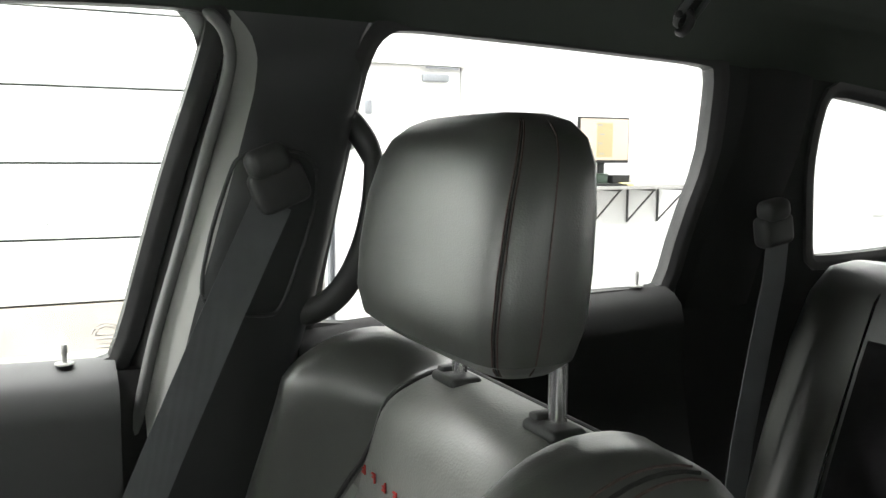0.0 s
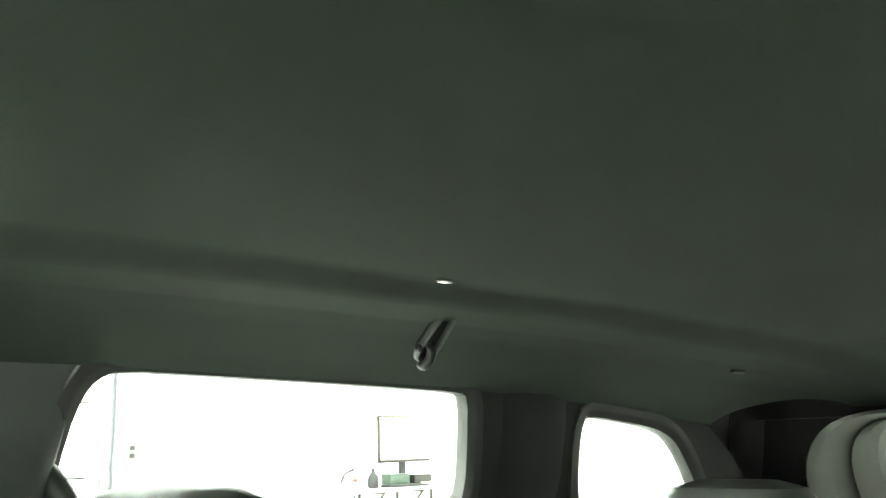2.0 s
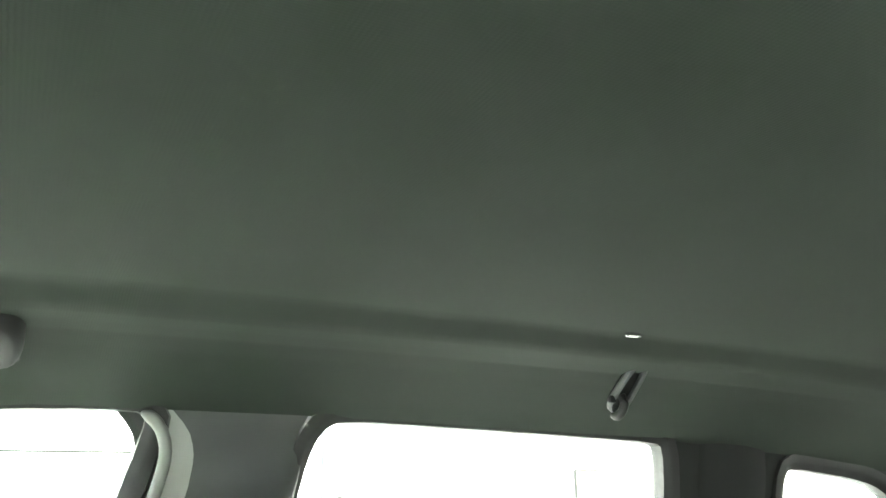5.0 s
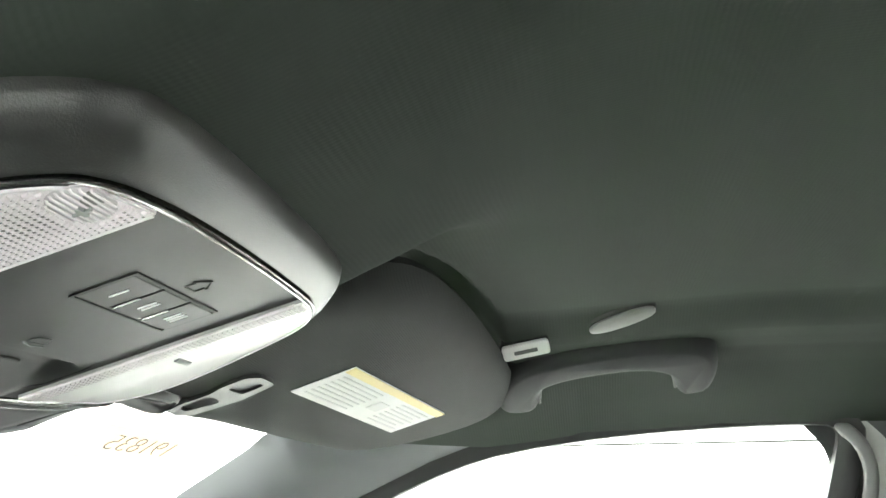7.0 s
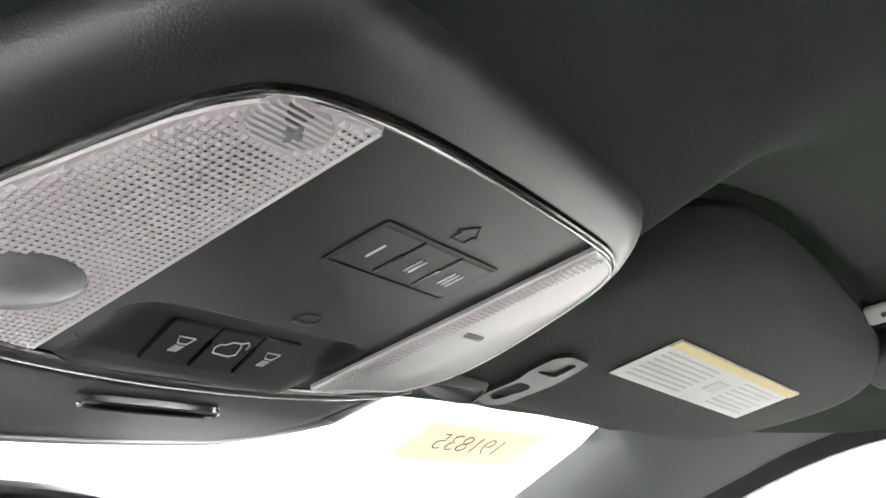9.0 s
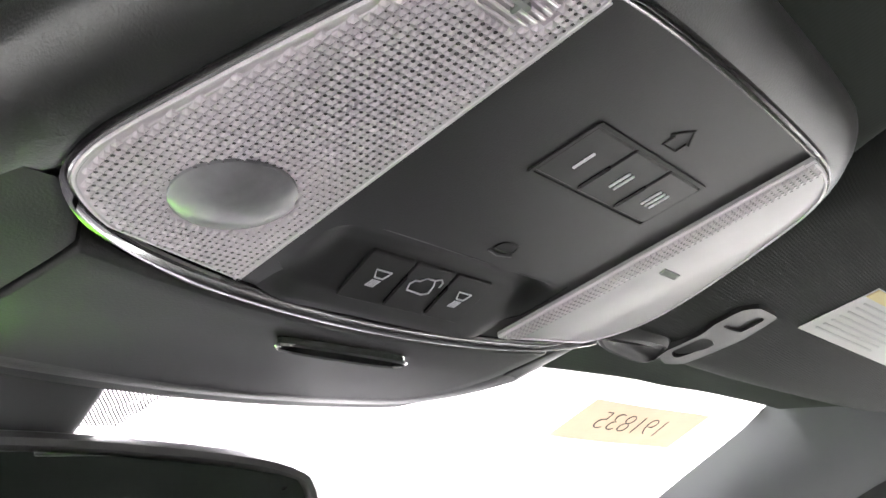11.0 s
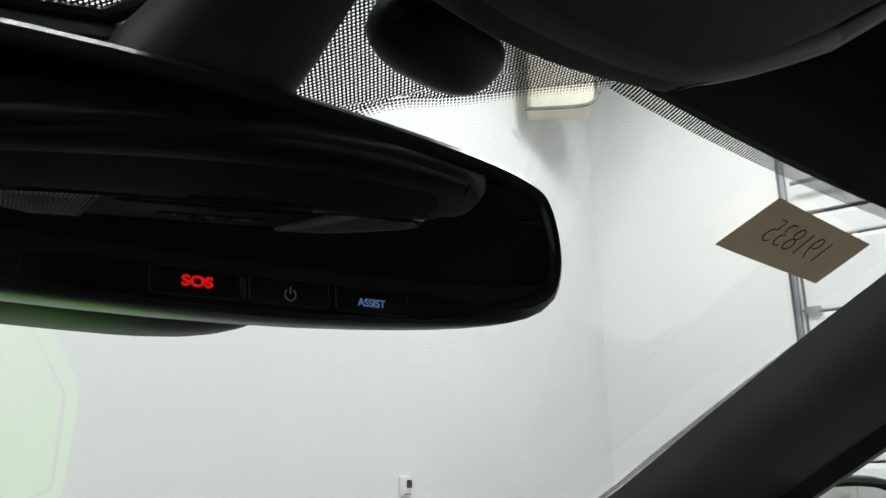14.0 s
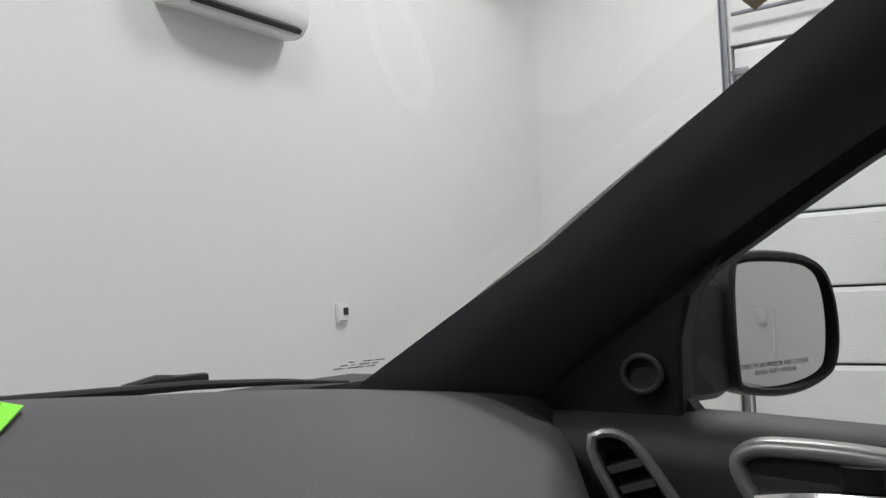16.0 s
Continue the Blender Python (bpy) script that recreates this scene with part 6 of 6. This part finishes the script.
part("print_border", tube([screen(x, z, 0.002) for x, z in ((-0.050, 1.600), (-0.051, 1.580), (-0.054, 1.570), (-0.064, 1.5645), (-0.085, 1.5615), (-0.13, 1.558), (-0.2, 1.556))], 0.0032, 8), INK, pod)
part("split_line", tube([(-0.046, 0.872, 1.555), (-0.047, 0.878, 1.535)], 0.0010, 6), RUBBER, pod)
part("side_wing", slab(chaikin([(-0.04, 1.568), (-0.075, 1.5625), (-0.12, 1.557), (-0.25, 1.555), (-0.25, 1.515), (-0.04, 1.515)], 2), lambda x, z, h: screen(x, z, 0.002 + h), [(0, 0), (0, 0.010), (0.004, 0.014)]), GREYTRIM, pod)
wp = thing("sensor_pod", "rounded black rain sensor cover on the windscreen", "sensor cover", at=(0.047, 0.828, 1.579))
b = bmesh.new()
bmesh.ops.create_uvsphere(b, u_segments=28, v_segments=16, radius=1.0)
for v in b.verts:
    v.co = Vector((math.copysign(abs(v.co.x) ** 0.75, v.co.x) * 0.034, math.copysign(abs(v.co.y) ** 0.8, v.co.y) * 0.017, math.copysign(abs(v.co.z) ** 0.8, v.co.z) * 0.012))
bmesh.ops.rotate(b, cent=(0, 0, 0), matrix=Matrix.Rotation(radians(-32), 3, "X"), verts=b.verts)
part("cover", b, SATIN, wp)
part("base_ring", tube([screen(0.047 + 0.036 * math.cos(k), 1.583 + 0.010 * math.sin(k), 0.004) for k in [i * math.pi / 12 for i in range(24)]], 0.0022, 6, closed=True), RUBBER, wp)
lp2 = thing("camera_pod", "rounded black camera pod hanging behind the mirror", "camera pod", at=(-0.045, 0.957, 1.502))
b = bmesh.new()
bmesh.ops.create_uvsphere(b, u_segments=32, v_segments=18, radius=1.0)
for v in b.verts:
    v.co = Vector((math.copysign(abs(v.co.x) ** 0.55, v.co.x) * 0.113, math.copysign(abs(v.co.y) ** 0.7, v.co.y) * 0.028, math.copysign(abs(v.co.z) ** 0.75, v.co.z) * 0.024))
part("cover", b, SATIN, lp2)
part("seam", tube([(0.1135 * math.copysign(abs(math.cos(k)) ** 0.55, math.cos(k)), 0.0284 * math.copysign(abs(math.sin(k)) ** 0.7, math.sin(k)), 0.0) for k in [i * math.pi / 32 for i in range(64)]], 0.0008, 6, closed=True), RUBBER, lp2)

# dotted ceramic border round the sensors: a pierced black film on the glass
frit = bpy.data.materials.new("dotted_ceramic_print")
frit.use_nodes = True
t = frit.node_tree
p = t.nodes["Principled BSDF"]
p.inputs["Base Color"].default_value = (0.008, 0.008, 0.008, 1)
p.inputs["Roughness"].default_value = 0.5
co = t.nodes.new("ShaderNodeTexCoord")
mp = t.nodes.new("ShaderNodeMapping")
mp.inputs["Scale"].default_value = (1, 1.0, 1)
vo = t.nodes.new("ShaderNodeTexVoronoi")
vo.voronoi_dimensions = "2D"
vo.inputs["Randomness"].default_value = 0.0
vo.inputs["Scale"].default_value = 640.0
gt = t.nodes.new("ShaderNodeMath")
gt.operation = "GREATER_THAN"
gt.inputs[1].default_value = 0.315
t.links.new(co.outputs["UV"], mp.inputs["Vector"])
t.links.new(mp.outputs["Vector"], vo.inputs["Vector"])
t.links.new(vo.outputs["Distance"], gt.inputs[0])
t.links.new(gt.outputs[0], p.inputs["Alpha"])


def film(name, outline, label):
    """A flat print on the windscreen's inner face, with its own plan coordinates."""
    b = bmesh.new()
    f = b.faces.new([b.verts.new(screen(x, 1.585 - (y - 0.838) * 0.63, 0.001)) for x, y in outline])
    uv = b.loops.layers.uv.new("plan")
    for loop, (x, y) in zip(f.loops, outline):
        loop[uv].uv = (x * 0.7071 + y * 0.7071 * 1.18, -x * 0.7071 + y * 0.7071 * 1.18)
    me = bpy.data.meshes.new(name)
    b.to_mesh(me)
    b.free()
    me.materials.append(frit)
    return tagged(new(name, me), label, "glass print", kind="structure")


film("dotted_print_1", [(-0.020, 0.80), (-0.030, 0.862), (-0.050, 0.876), (-0.080, 0.884), (-0.13, 0.892), (-0.2, 0.894), (-0.2, 0.872), (-0.125, 0.868), (-0.106, 0.855), (-0.100, 0.840), (-0.102, 0.828), (-0.112, 0.818), (-0.14, 0.814), (-0.2, 0.812), (-0.2, 0.80)],
     "dotted black ceramic print on the windscreen")
film("dotted_print_2", [(0.010, 0.80), (0.16, 0.80), (0.158, 0.818), (0.115, 0.836), (0.085, 0.850), (0.060, 0.858), (0.045, 0.870), (0.036, 0.888), (0.0, 0.892), (-0.01, 0.89), (-0.01, 0.86), (0.0, 0.82)], "dotted black ceramic print on the windscreen")
# the dotted print thins out to small loose dots along its inner edges
b = bmesh.new()
for line, way in (([(-0.2, 0.872), (-0.125, 0.868), (-0.106, 0.855), (-0.100, 0.840), (-0.102, 0.828), (-0.112, 0.818), (-0.14, 0.814), (-0.2, 0.812)], -1), ([(0.158, 0.818), (0.115, 0.836), (0.085, 0.850), (0.060, 0.858), (0.045, 0.870), (0.036, 0.888)], -1)):
    line = chaikin([Vector(q) for q in line], 1, False)
    for row, (off, r) in enumerate(((0.0004, 0.00085), (0.0019, 0.00066), (0.0033, 0.00048), (0.0046, 0.00032))):
        left = 0.0008 * (row % 2)
        for a, c in zip(line, line[1:]):
            run = (c - a).length
            if run < 1e-6:
                continue
            d = (c - a) / run
            n = Vector((d.y, -d.x)) * -way
            while left < run:
                q = a + d * left + n * off
                b.faces.new([b.verts.new(screen(q.x + r * math.cos(k), 1.585 - (q.y + 0.85 * r * math.sin(k) - 0.838) * 0.63, 0.0012)) for k in [j * math.pi / 3 for j in range(6)]])
                left += 0.0017
            left -= run
tagged(finish(b, INK, "dotted_print_edge", False), "loose black dots along the windscreen's ceramic print", "glass print", kind="structure")
# fine toothed print along the header and pillar edge
b = bmesh.new()
for k in range(150):
    x = 0.16 + 0.43 * k / 150
    z = 1.5885
    b.faces.new([b.verts.new(screen(x + dx, z + dz, 0.0008)) for dx, dz in ((0, 0.0105), (0.0017, 0.0105), (0.0017, 0.0062), (0, 0.0062))])
for k in range(23):
    b.faces.new([b.verts.new(screen(0.16 + 0.02 * (k + i), z, 0.0006)) for i, z in ((0, 1.5985), (1, 1.5985), (1, 1.613), (0, 1.613))])
ob = finish(b, INK, "edge_print_top", False)
tagged(ob, "fine toothed black print along the windscreen's upper edge", "glass print", kind="structure")

# the same fine dashes down the pillar's edge of the glass
b = bmesh.new()
EDGE = [(0.600, 1.5905), (0.611, 1.580), (0.618, 1.567), (0.622, 1.552), (0.628, 1.520), (0.634, 1.470), (0.640, 1.40), (0.628, 1.335), (0.608, 1.270)]
for i in range(len(EDGE) - 1):
    (xa, za), (xb, zb) = EDGE[i], EDGE[i + 1]
    n = max(2, int(math.hypot(xb - xa, (zb - za) * 1.9) / 0.0030))
    for k in range(n):
        x, z = xa + (xb - xa) * k / n, za + (zb - za) * k / n
        b.faces.new([b.verts.new(screen(x + dx, z + dz, 0.0008)) for dx, dz in ((0.0045, 0.0), (0.018, 0.0), (0.018, -0.0011), (0.0045, -0.0011))])
tagged(finish(b, INK, "edge_print_side", False), "fine dashed black print along the windscreen's side edge", "glass print", kind="structure")

# kraft card stuck to the windscreen, with a handwritten number seen from behind
note = thing("windscreen_note", "brown kraft card with a handwritten number stuck inside the windscreen", "paper note", at=(0, 0, 0))
NC = [Vector(screen(0.367, 1.5890, 0.004)), Vector(screen(0.546, 1.5825, 0.003)), Vector(screen(0.549, 1.5575, 0.002)), Vector(screen(0.367, 1.5645, 0.002))]


def NP(u, v, h=0.0):
    a, b_ = NC[0].lerp(NC[1], u), NC[3].lerp(NC[2], u)
    return a.lerp(b_, v) + Vector((0, -0.53, -0.85)) * (h + 0.004 * math.cos(u * 3.0 - 0.3) * 0.6)


card = part("card", grid(lambda u, v: NP(u, v), steps(0, 1, 12), steps(0, 1, 6)), KRAFT, note)
nr = (NC[1] - NC[0]).normalized()
nu = (NC[0] - NC[3]).normalized()
words("handwritten_number", "191835", 0.034, axes(NP(0.44, 0.47, 0.0012), -nr, nu) @ Matrix(((1, 0.15, 0, 0), (0, 1, 0, 0), (0, 0, 1, 0), (0, 0, 0, 1))), INK, card, "thin black handwriting seen mirrored through the card", thin=0.0011)

# ---- dashboard ----


def dash(x, y):
    z = 1.2895 - 0.034 * (abs(x) / 0.6) ** 2
    z -= 0.062 * smooth01((1.17 - y) / 0.22) * (0.30 + 0.70 * smooth01((abs(x) - 0.53) / 0.10)) + 0.02 * smooth01((1.2 - y) / 0.35)
    z -= 0.20 * smooth01((0.872 + 0.548 * max(abs(x) - 0.257, 0.0) - y) / 0.09)
    z -= 0.09 * smooth01((abs(x) - 0.652) / 0.025) * smooth01((1.135 - y) / 0.06)
    z -= 0.010 * smooth01((y - 1.285) / 0.03)
    z += 0.016 * math.exp(-(x / 0.30) ** 2) * smooth01((y - 0.93) / 0.12) * (1 - smooth01((y - 1.16) / 0.10))
    return z


da = thing("dashboard", "dark grey soft-skinned dashboard with a silver air vent", "dashboard", at=(0, 0, 0))
xs = steps(-0.715, 0.715, 76)
ys = steps(0.80, 1.36, 50)
b = loops([[Vector((x, y, dash(x, y))) for x in xs] for y in ys], False)
g2 = bmesh.ops.extrude_edge_only(b, edges=[e for e in b.edges if len(e.link_faces) == 1])
for v in g2["geom"]:
    if isinstance(v, bmesh.types.BMVert):
        v.co.z = 0.80
part("dash_pad", b, DASH, da, "dark grey grained soft dash pad")
# side vent: silver frame, dark throat, slats and a thumb tab
VO, VA, VB = Vector((0.6159, 1.0354, 1.2113)), Vector((0.0115, -0.0558, -0.0924)), Vector((0.0096, -0.0269, 0.0077))


def VT(u, v, h=0.0):
    n = VA.cross(VB).normalized()
    n = n if n.x < 0 else -n
    return VO + VA * u + VB * v + n * h


vent_o = chaikin([(0.0, 0.0), (0.0, 1.0), (0.25, 1.25), (1.25, 1.25), (1.3, 0.0)], 2)
part("vent_throat", slab(vent_o, VT, [(0.0, -0.03), (0.0, 0.004), (0.12, 0.002), (0.13, -0.006)]), GLOSS, da)
vent_m = [Vector((p.x * VA.length, p.y * VB.length)) for p in vent_o]
part("vent_frame", ring_of(vent_m, lambda u, v, h: VT(u / VA.length, v / VB.length, h), [(-0.0015, -0.02), (-0.001, 0.004), (0.001, 0.008), (0.005, 0.010), (0.0085, 0.008), (0.0095, 0.0)]), SILVER, da, "satin silver vent frame")
for k in range(5):
    u = 0.24 + 0.19 * k
    sl = part("vent_slat", loops([[VT(u, 0.14, 0.004), VT(u + 0.07, 0.14, 0.005), VT(u + 0.09, 0.14, -0.004), VT(u + 0.02, 0.14, -0.006)], [VT(u, 1.18, 0.004), VT(u + 0.07, 1.18, 0.005), VT(u + 0.09, 1.18, -0.004), VT(u + 0.02, 1.18, -0.006)]], True, True, True), GREYTRIM, da)
tb = VT(0.66, 0.62, 0.010)
part("vent_tab", box(tb.x, tb.y, tb.z, 0.008, 0.016, 0.010, 0.003), CHROME, da)
# bonnet-side cowl strip under the glass with a wiper
tagged(finish(box(0, 1.345, 1.215, 1.36, 0.07, 0.10, 0.012), RUBBER, "cowl"), "black cowl panel at the windscreen's base", "cowl", kind="structure")
wi = thing("wiper", "black windscreen wiper resting on the cowl", "wiper", at=(0, 0, 0))
part("wiper_blade", tube([(0.02, 1.325, 1.284), (0.22, 1.325, 1.284), (0.40, 1.322, 1.279), (0.50, 1.318, 1.2725), (0.60, 1.312, 1.263)], [0.0042, 0.0048, 0.0045, 0.0034, 0.0012], 8), RUBBER, wi)
part("wiper_arm", merge(tube([(0.33, 1.33, 1.283), (0.365, 1.33, 1.287), (0.42, 1.335, 1.282)], [0.003, 0.0048, 0.0042], 8), box(0.40, 1.33, 1.284, 0.04, 0.012, 0.010, 0.003)), RUBBER, wi)
# neon card and white papers lying on the dash
cdn = thing("neon_card", "bright green octagonal card with a dark outline lying on the dashboard", "card", at=(0.0, 1.12, 0.0))
octo = [(0.128, 0.0), (0.136, 0.072), (0.07, 0.118), (-0.10, 0.118), (-0.17, 0.06), (-0.17, -0.05), (-0.08, -0.085), (0.070, -0.070)]


def on_dash(ox, oy, h):
    return lambda u, v, d: Vector((u, v, dash(ox + u, oy + v) + h + d))


part("sheet", slab(octo, on_dash(0.0, 1.12, 0.003), [(0, 0.0), (0, 0.001), (0.02, 0.001), (0.04, 0.001), (0.06, 0.001), (0.075, 0.001)]), NEON, cdn, smooth=False)
part("outline", ring_of(offset(octo, -0.012), on_dash(0.0, 1.12, 0.0045), [(-0.0012, 0.0), (-0.0012, 0.0006), (0.0012, 0.0006), (0.0012, 0.0)]), INK, cdn)
pp = thing("papers", "crumpled white paper sheets lying on the green card", "paper", at=(-0.015, 1.160, 0.0))
random.seed(3)
b = grid(lambda u, v: Vector((-0.10 + 0.19 * u - 0.05 * v, -0.055 + 0.10 * v, dash(-0.115 + 0.19 * u - 0.05 * v, 1.105 + 0.10 * v) + 0.007 + 0.008 * abs(noise.noise(Vector((u * 3, v * 2, 0.3)))))), steps(0, 1, 16), steps(0, 1, 10))
part("sheet", b, PAPER, pp)

# windscreen maker's marks near the lower corner, unreadable
mk = thing("glass_mark", "tiny dark maker's print on the windscreen", "glass print", at=(0, 0, 0))
for row, z, cells in ((0, 1.2895, ((0.552, 0.006), (0.571, 0.010), (0.585, 0.014))), (1, 1.2862, ((0.545, 0.008), (0.559, 0.004), (0.570, 0.012), (0.586, 0.008))), (2, 1.2830, ((0.540, 0.012), (0.558, 0.020), (0.582, 0.012)))):
    for x, w in cells:
        part("print_bar", loops([[screen(x, z, 0.001), screen(x + w, z, 0.001), screen(x + w, z - 0.0010, 0.001), screen(x, z - 0.0010, 0.001)], [screen(x, z, 0.0005), screen(x + w, z, 0.0005), screen(x + w, z - 0.0010, 0.0005), screen(x, z - 0.0010, 0.0005)]], True, True, True), GREYPRINT, mk)

# ---- front door fittings ----
sail = thing("mirror_sail", "black triangular door corner panel with a round speaker", "door corner trim", kind="structure", at=(0, 0, 0))
so = [(0.928, 1.380), (1.00, 1.334), (1.05, 1.302), (1.17, 1.228), (1.17, 1.20), (0.986, 1.20), (0.976, 1.30), (0.962, 1.342)]
part("panel", slab(so, lambda y, z, h: S(y, z, h + 0.010), [(0, -0.02), (0, 0.006), (0.004, 0.010)]), RUBBER, sail)
tw = S(1.018, 1.266, 0.026)
for r0, nm, mt in ((0.026, "speaker_ring", DASH),):
    part(nm, tube([tw + Vector((0.0, 0.019 * math.cos(k) * 1.05, 0.019 * math.sin(k) * 0.95)) for k in [i * math.pi / 14 for i in range(28)]], 0.0035, 8, closed=True), mt, sail)
part("speaker_grille", loops([[tw + Vector((0.003 + (0.002 if r < 0.02 else 0), r * math.cos(k), r * math.sin(k) * 0.9)) for k in [i * math.pi / 12 for i in range(24)]] for r in (0.020, 0.014, 0.007)], True, False, True), RUBBER, sail)
DO = chaikin([(0.928, 1.204), (0.905, 1.150), (0.860, 1.120), (0.760, 1.120), (0.735, 1.165), (0.77, 1.196), (0.84, 1.204)], 3)


def DH(y, z, h=0.0):
    return Vector((0.690 - h, y, z))


hd = part("door_handle", slab(DO, DH, [(0.0, -0.012), (0.004, 0.004), (0.006, 0.004)]), RUBBER, dp, "chrome inner door handle in a satin silver ring")
part("ring", ring_of(DO, DH, [(-0.0085, -0.01), (-0.008, 0.005), (-0.006, 0.0095), (-0.003, 0.0118), (0.0, 0.0125), (0.003, 0.0118), (0.006, 0.0095), (0.008, 0.005), (0.0085, -0.01)]), SILVER, hd, "satin silver surround")
part("lever", tube(chaikin([DH(0.900, 1.160, 0.012), DH(0.86, 1.168, 0.020), DH(0.80, 1.170, 0.022), DH(0.755, 1.172, 0.014)], 2, False), 0.0085, 10, flat=0.7), CHROME, hd, "chrome pull lever")
part("lock_tab", loops([[DH(0.81 + a * 0.02, z, 0.02 + h) for a, h in ((-1, 0), (1, 0), (0.7, 0.008), (-0.7, 0.008))] for z in (1.176, 1.190, 1.196)], True, True, True), CHROME, hd)
part("trim_strip", box(0.683, 0.99, 1.146, 0.006, 0.11, 0.006, 0.002), CHROME, da)

# ---- outside mirror ----
OC, OR = Vector((1.006, 0.953, 1.302)), Vector((0.954, -0.300, 0.0)).normalized()
OU = Vector((0.0, 0.02, 1.0)).normalized()
ON = OR.cross(OU)
ON = ON if ON.y < 0 else -ON


def O(u, v, h=0.0):
    return OC + OR * u + OU * v + ON * h


def OG(u, v, h=0.0):
    """A place on the mirror glass, which is turned a little in its shell."""
    return O(u, v, h + 0.028 * v + 0.085 * u - 0.008)


om = thing("door_mirror", "black outside door mirror with clear printed glass", "mirror", at=(0, 0, 0))
oo = chaikin([(-0.108, 0.070), (-0.112, -0.060), (-0.10, -0.078), (0.0, -0.090), (0.085, -0.078), (0.118, -0.058), (0.130, -0.01), (0.122, 0.045), (0.096, 0.078), (0.03, 0.092), (-0.085, 0.092)], 2)
part("shell", slab(oo, O, [(0.05, -0.11), (0.028, -0.10), (0.008, -0.06), (0.0, -0.02), (0.0, 0.0), (0.003, 0.004), (0.008, 0.004), (0.011, -0.026)]), SATIN, om)
og = chaikin([(-0.096, 0.078), (-0.104, 0.02), (-0.098, -0.070), (0.0, -0.078), (0.080, -0.066), (0.095, -0.040), (0.098, 0.02), (0.082, 0.066), (0.03, 0.079)], 2)
part("mirror_glass", slab(og, lambda u, v, h: OG(u, v, h), [(0, -0.004), (0, 0.0)]), MIRROR, om)
words("mirror_lettering", "OBJECTS IN MIRROR ARE CLOSER\nTHAN THEY APPEAR", 0.0088, axes(OG(-0.008, -0.053, 0.0006), OG(0.01, 0, 0) - OG(0, 0, 0), OG(0, 0.01, 0) - OG(0, 0, 0)), GREYPRINT, om, "small grey printed warning words", thin=0.00025)
part("mount_arm", tube([O(-0.15, -0.055, -0.05), Vector((0.80, 1.02, 1.235)), Vector((0.765, 1.03, 1.225))], 0.020, 12), RUBBER, om)
part("mirror_base", slab(rrect(-0.195, -0.080, -0.098, 0.060, 0.025), O, [(0.01, -0.09), (0.0, -0.06), (0.0, -0.016), (0.008, -0.006)]), SATIN, om, "gloss black folding mirror base")
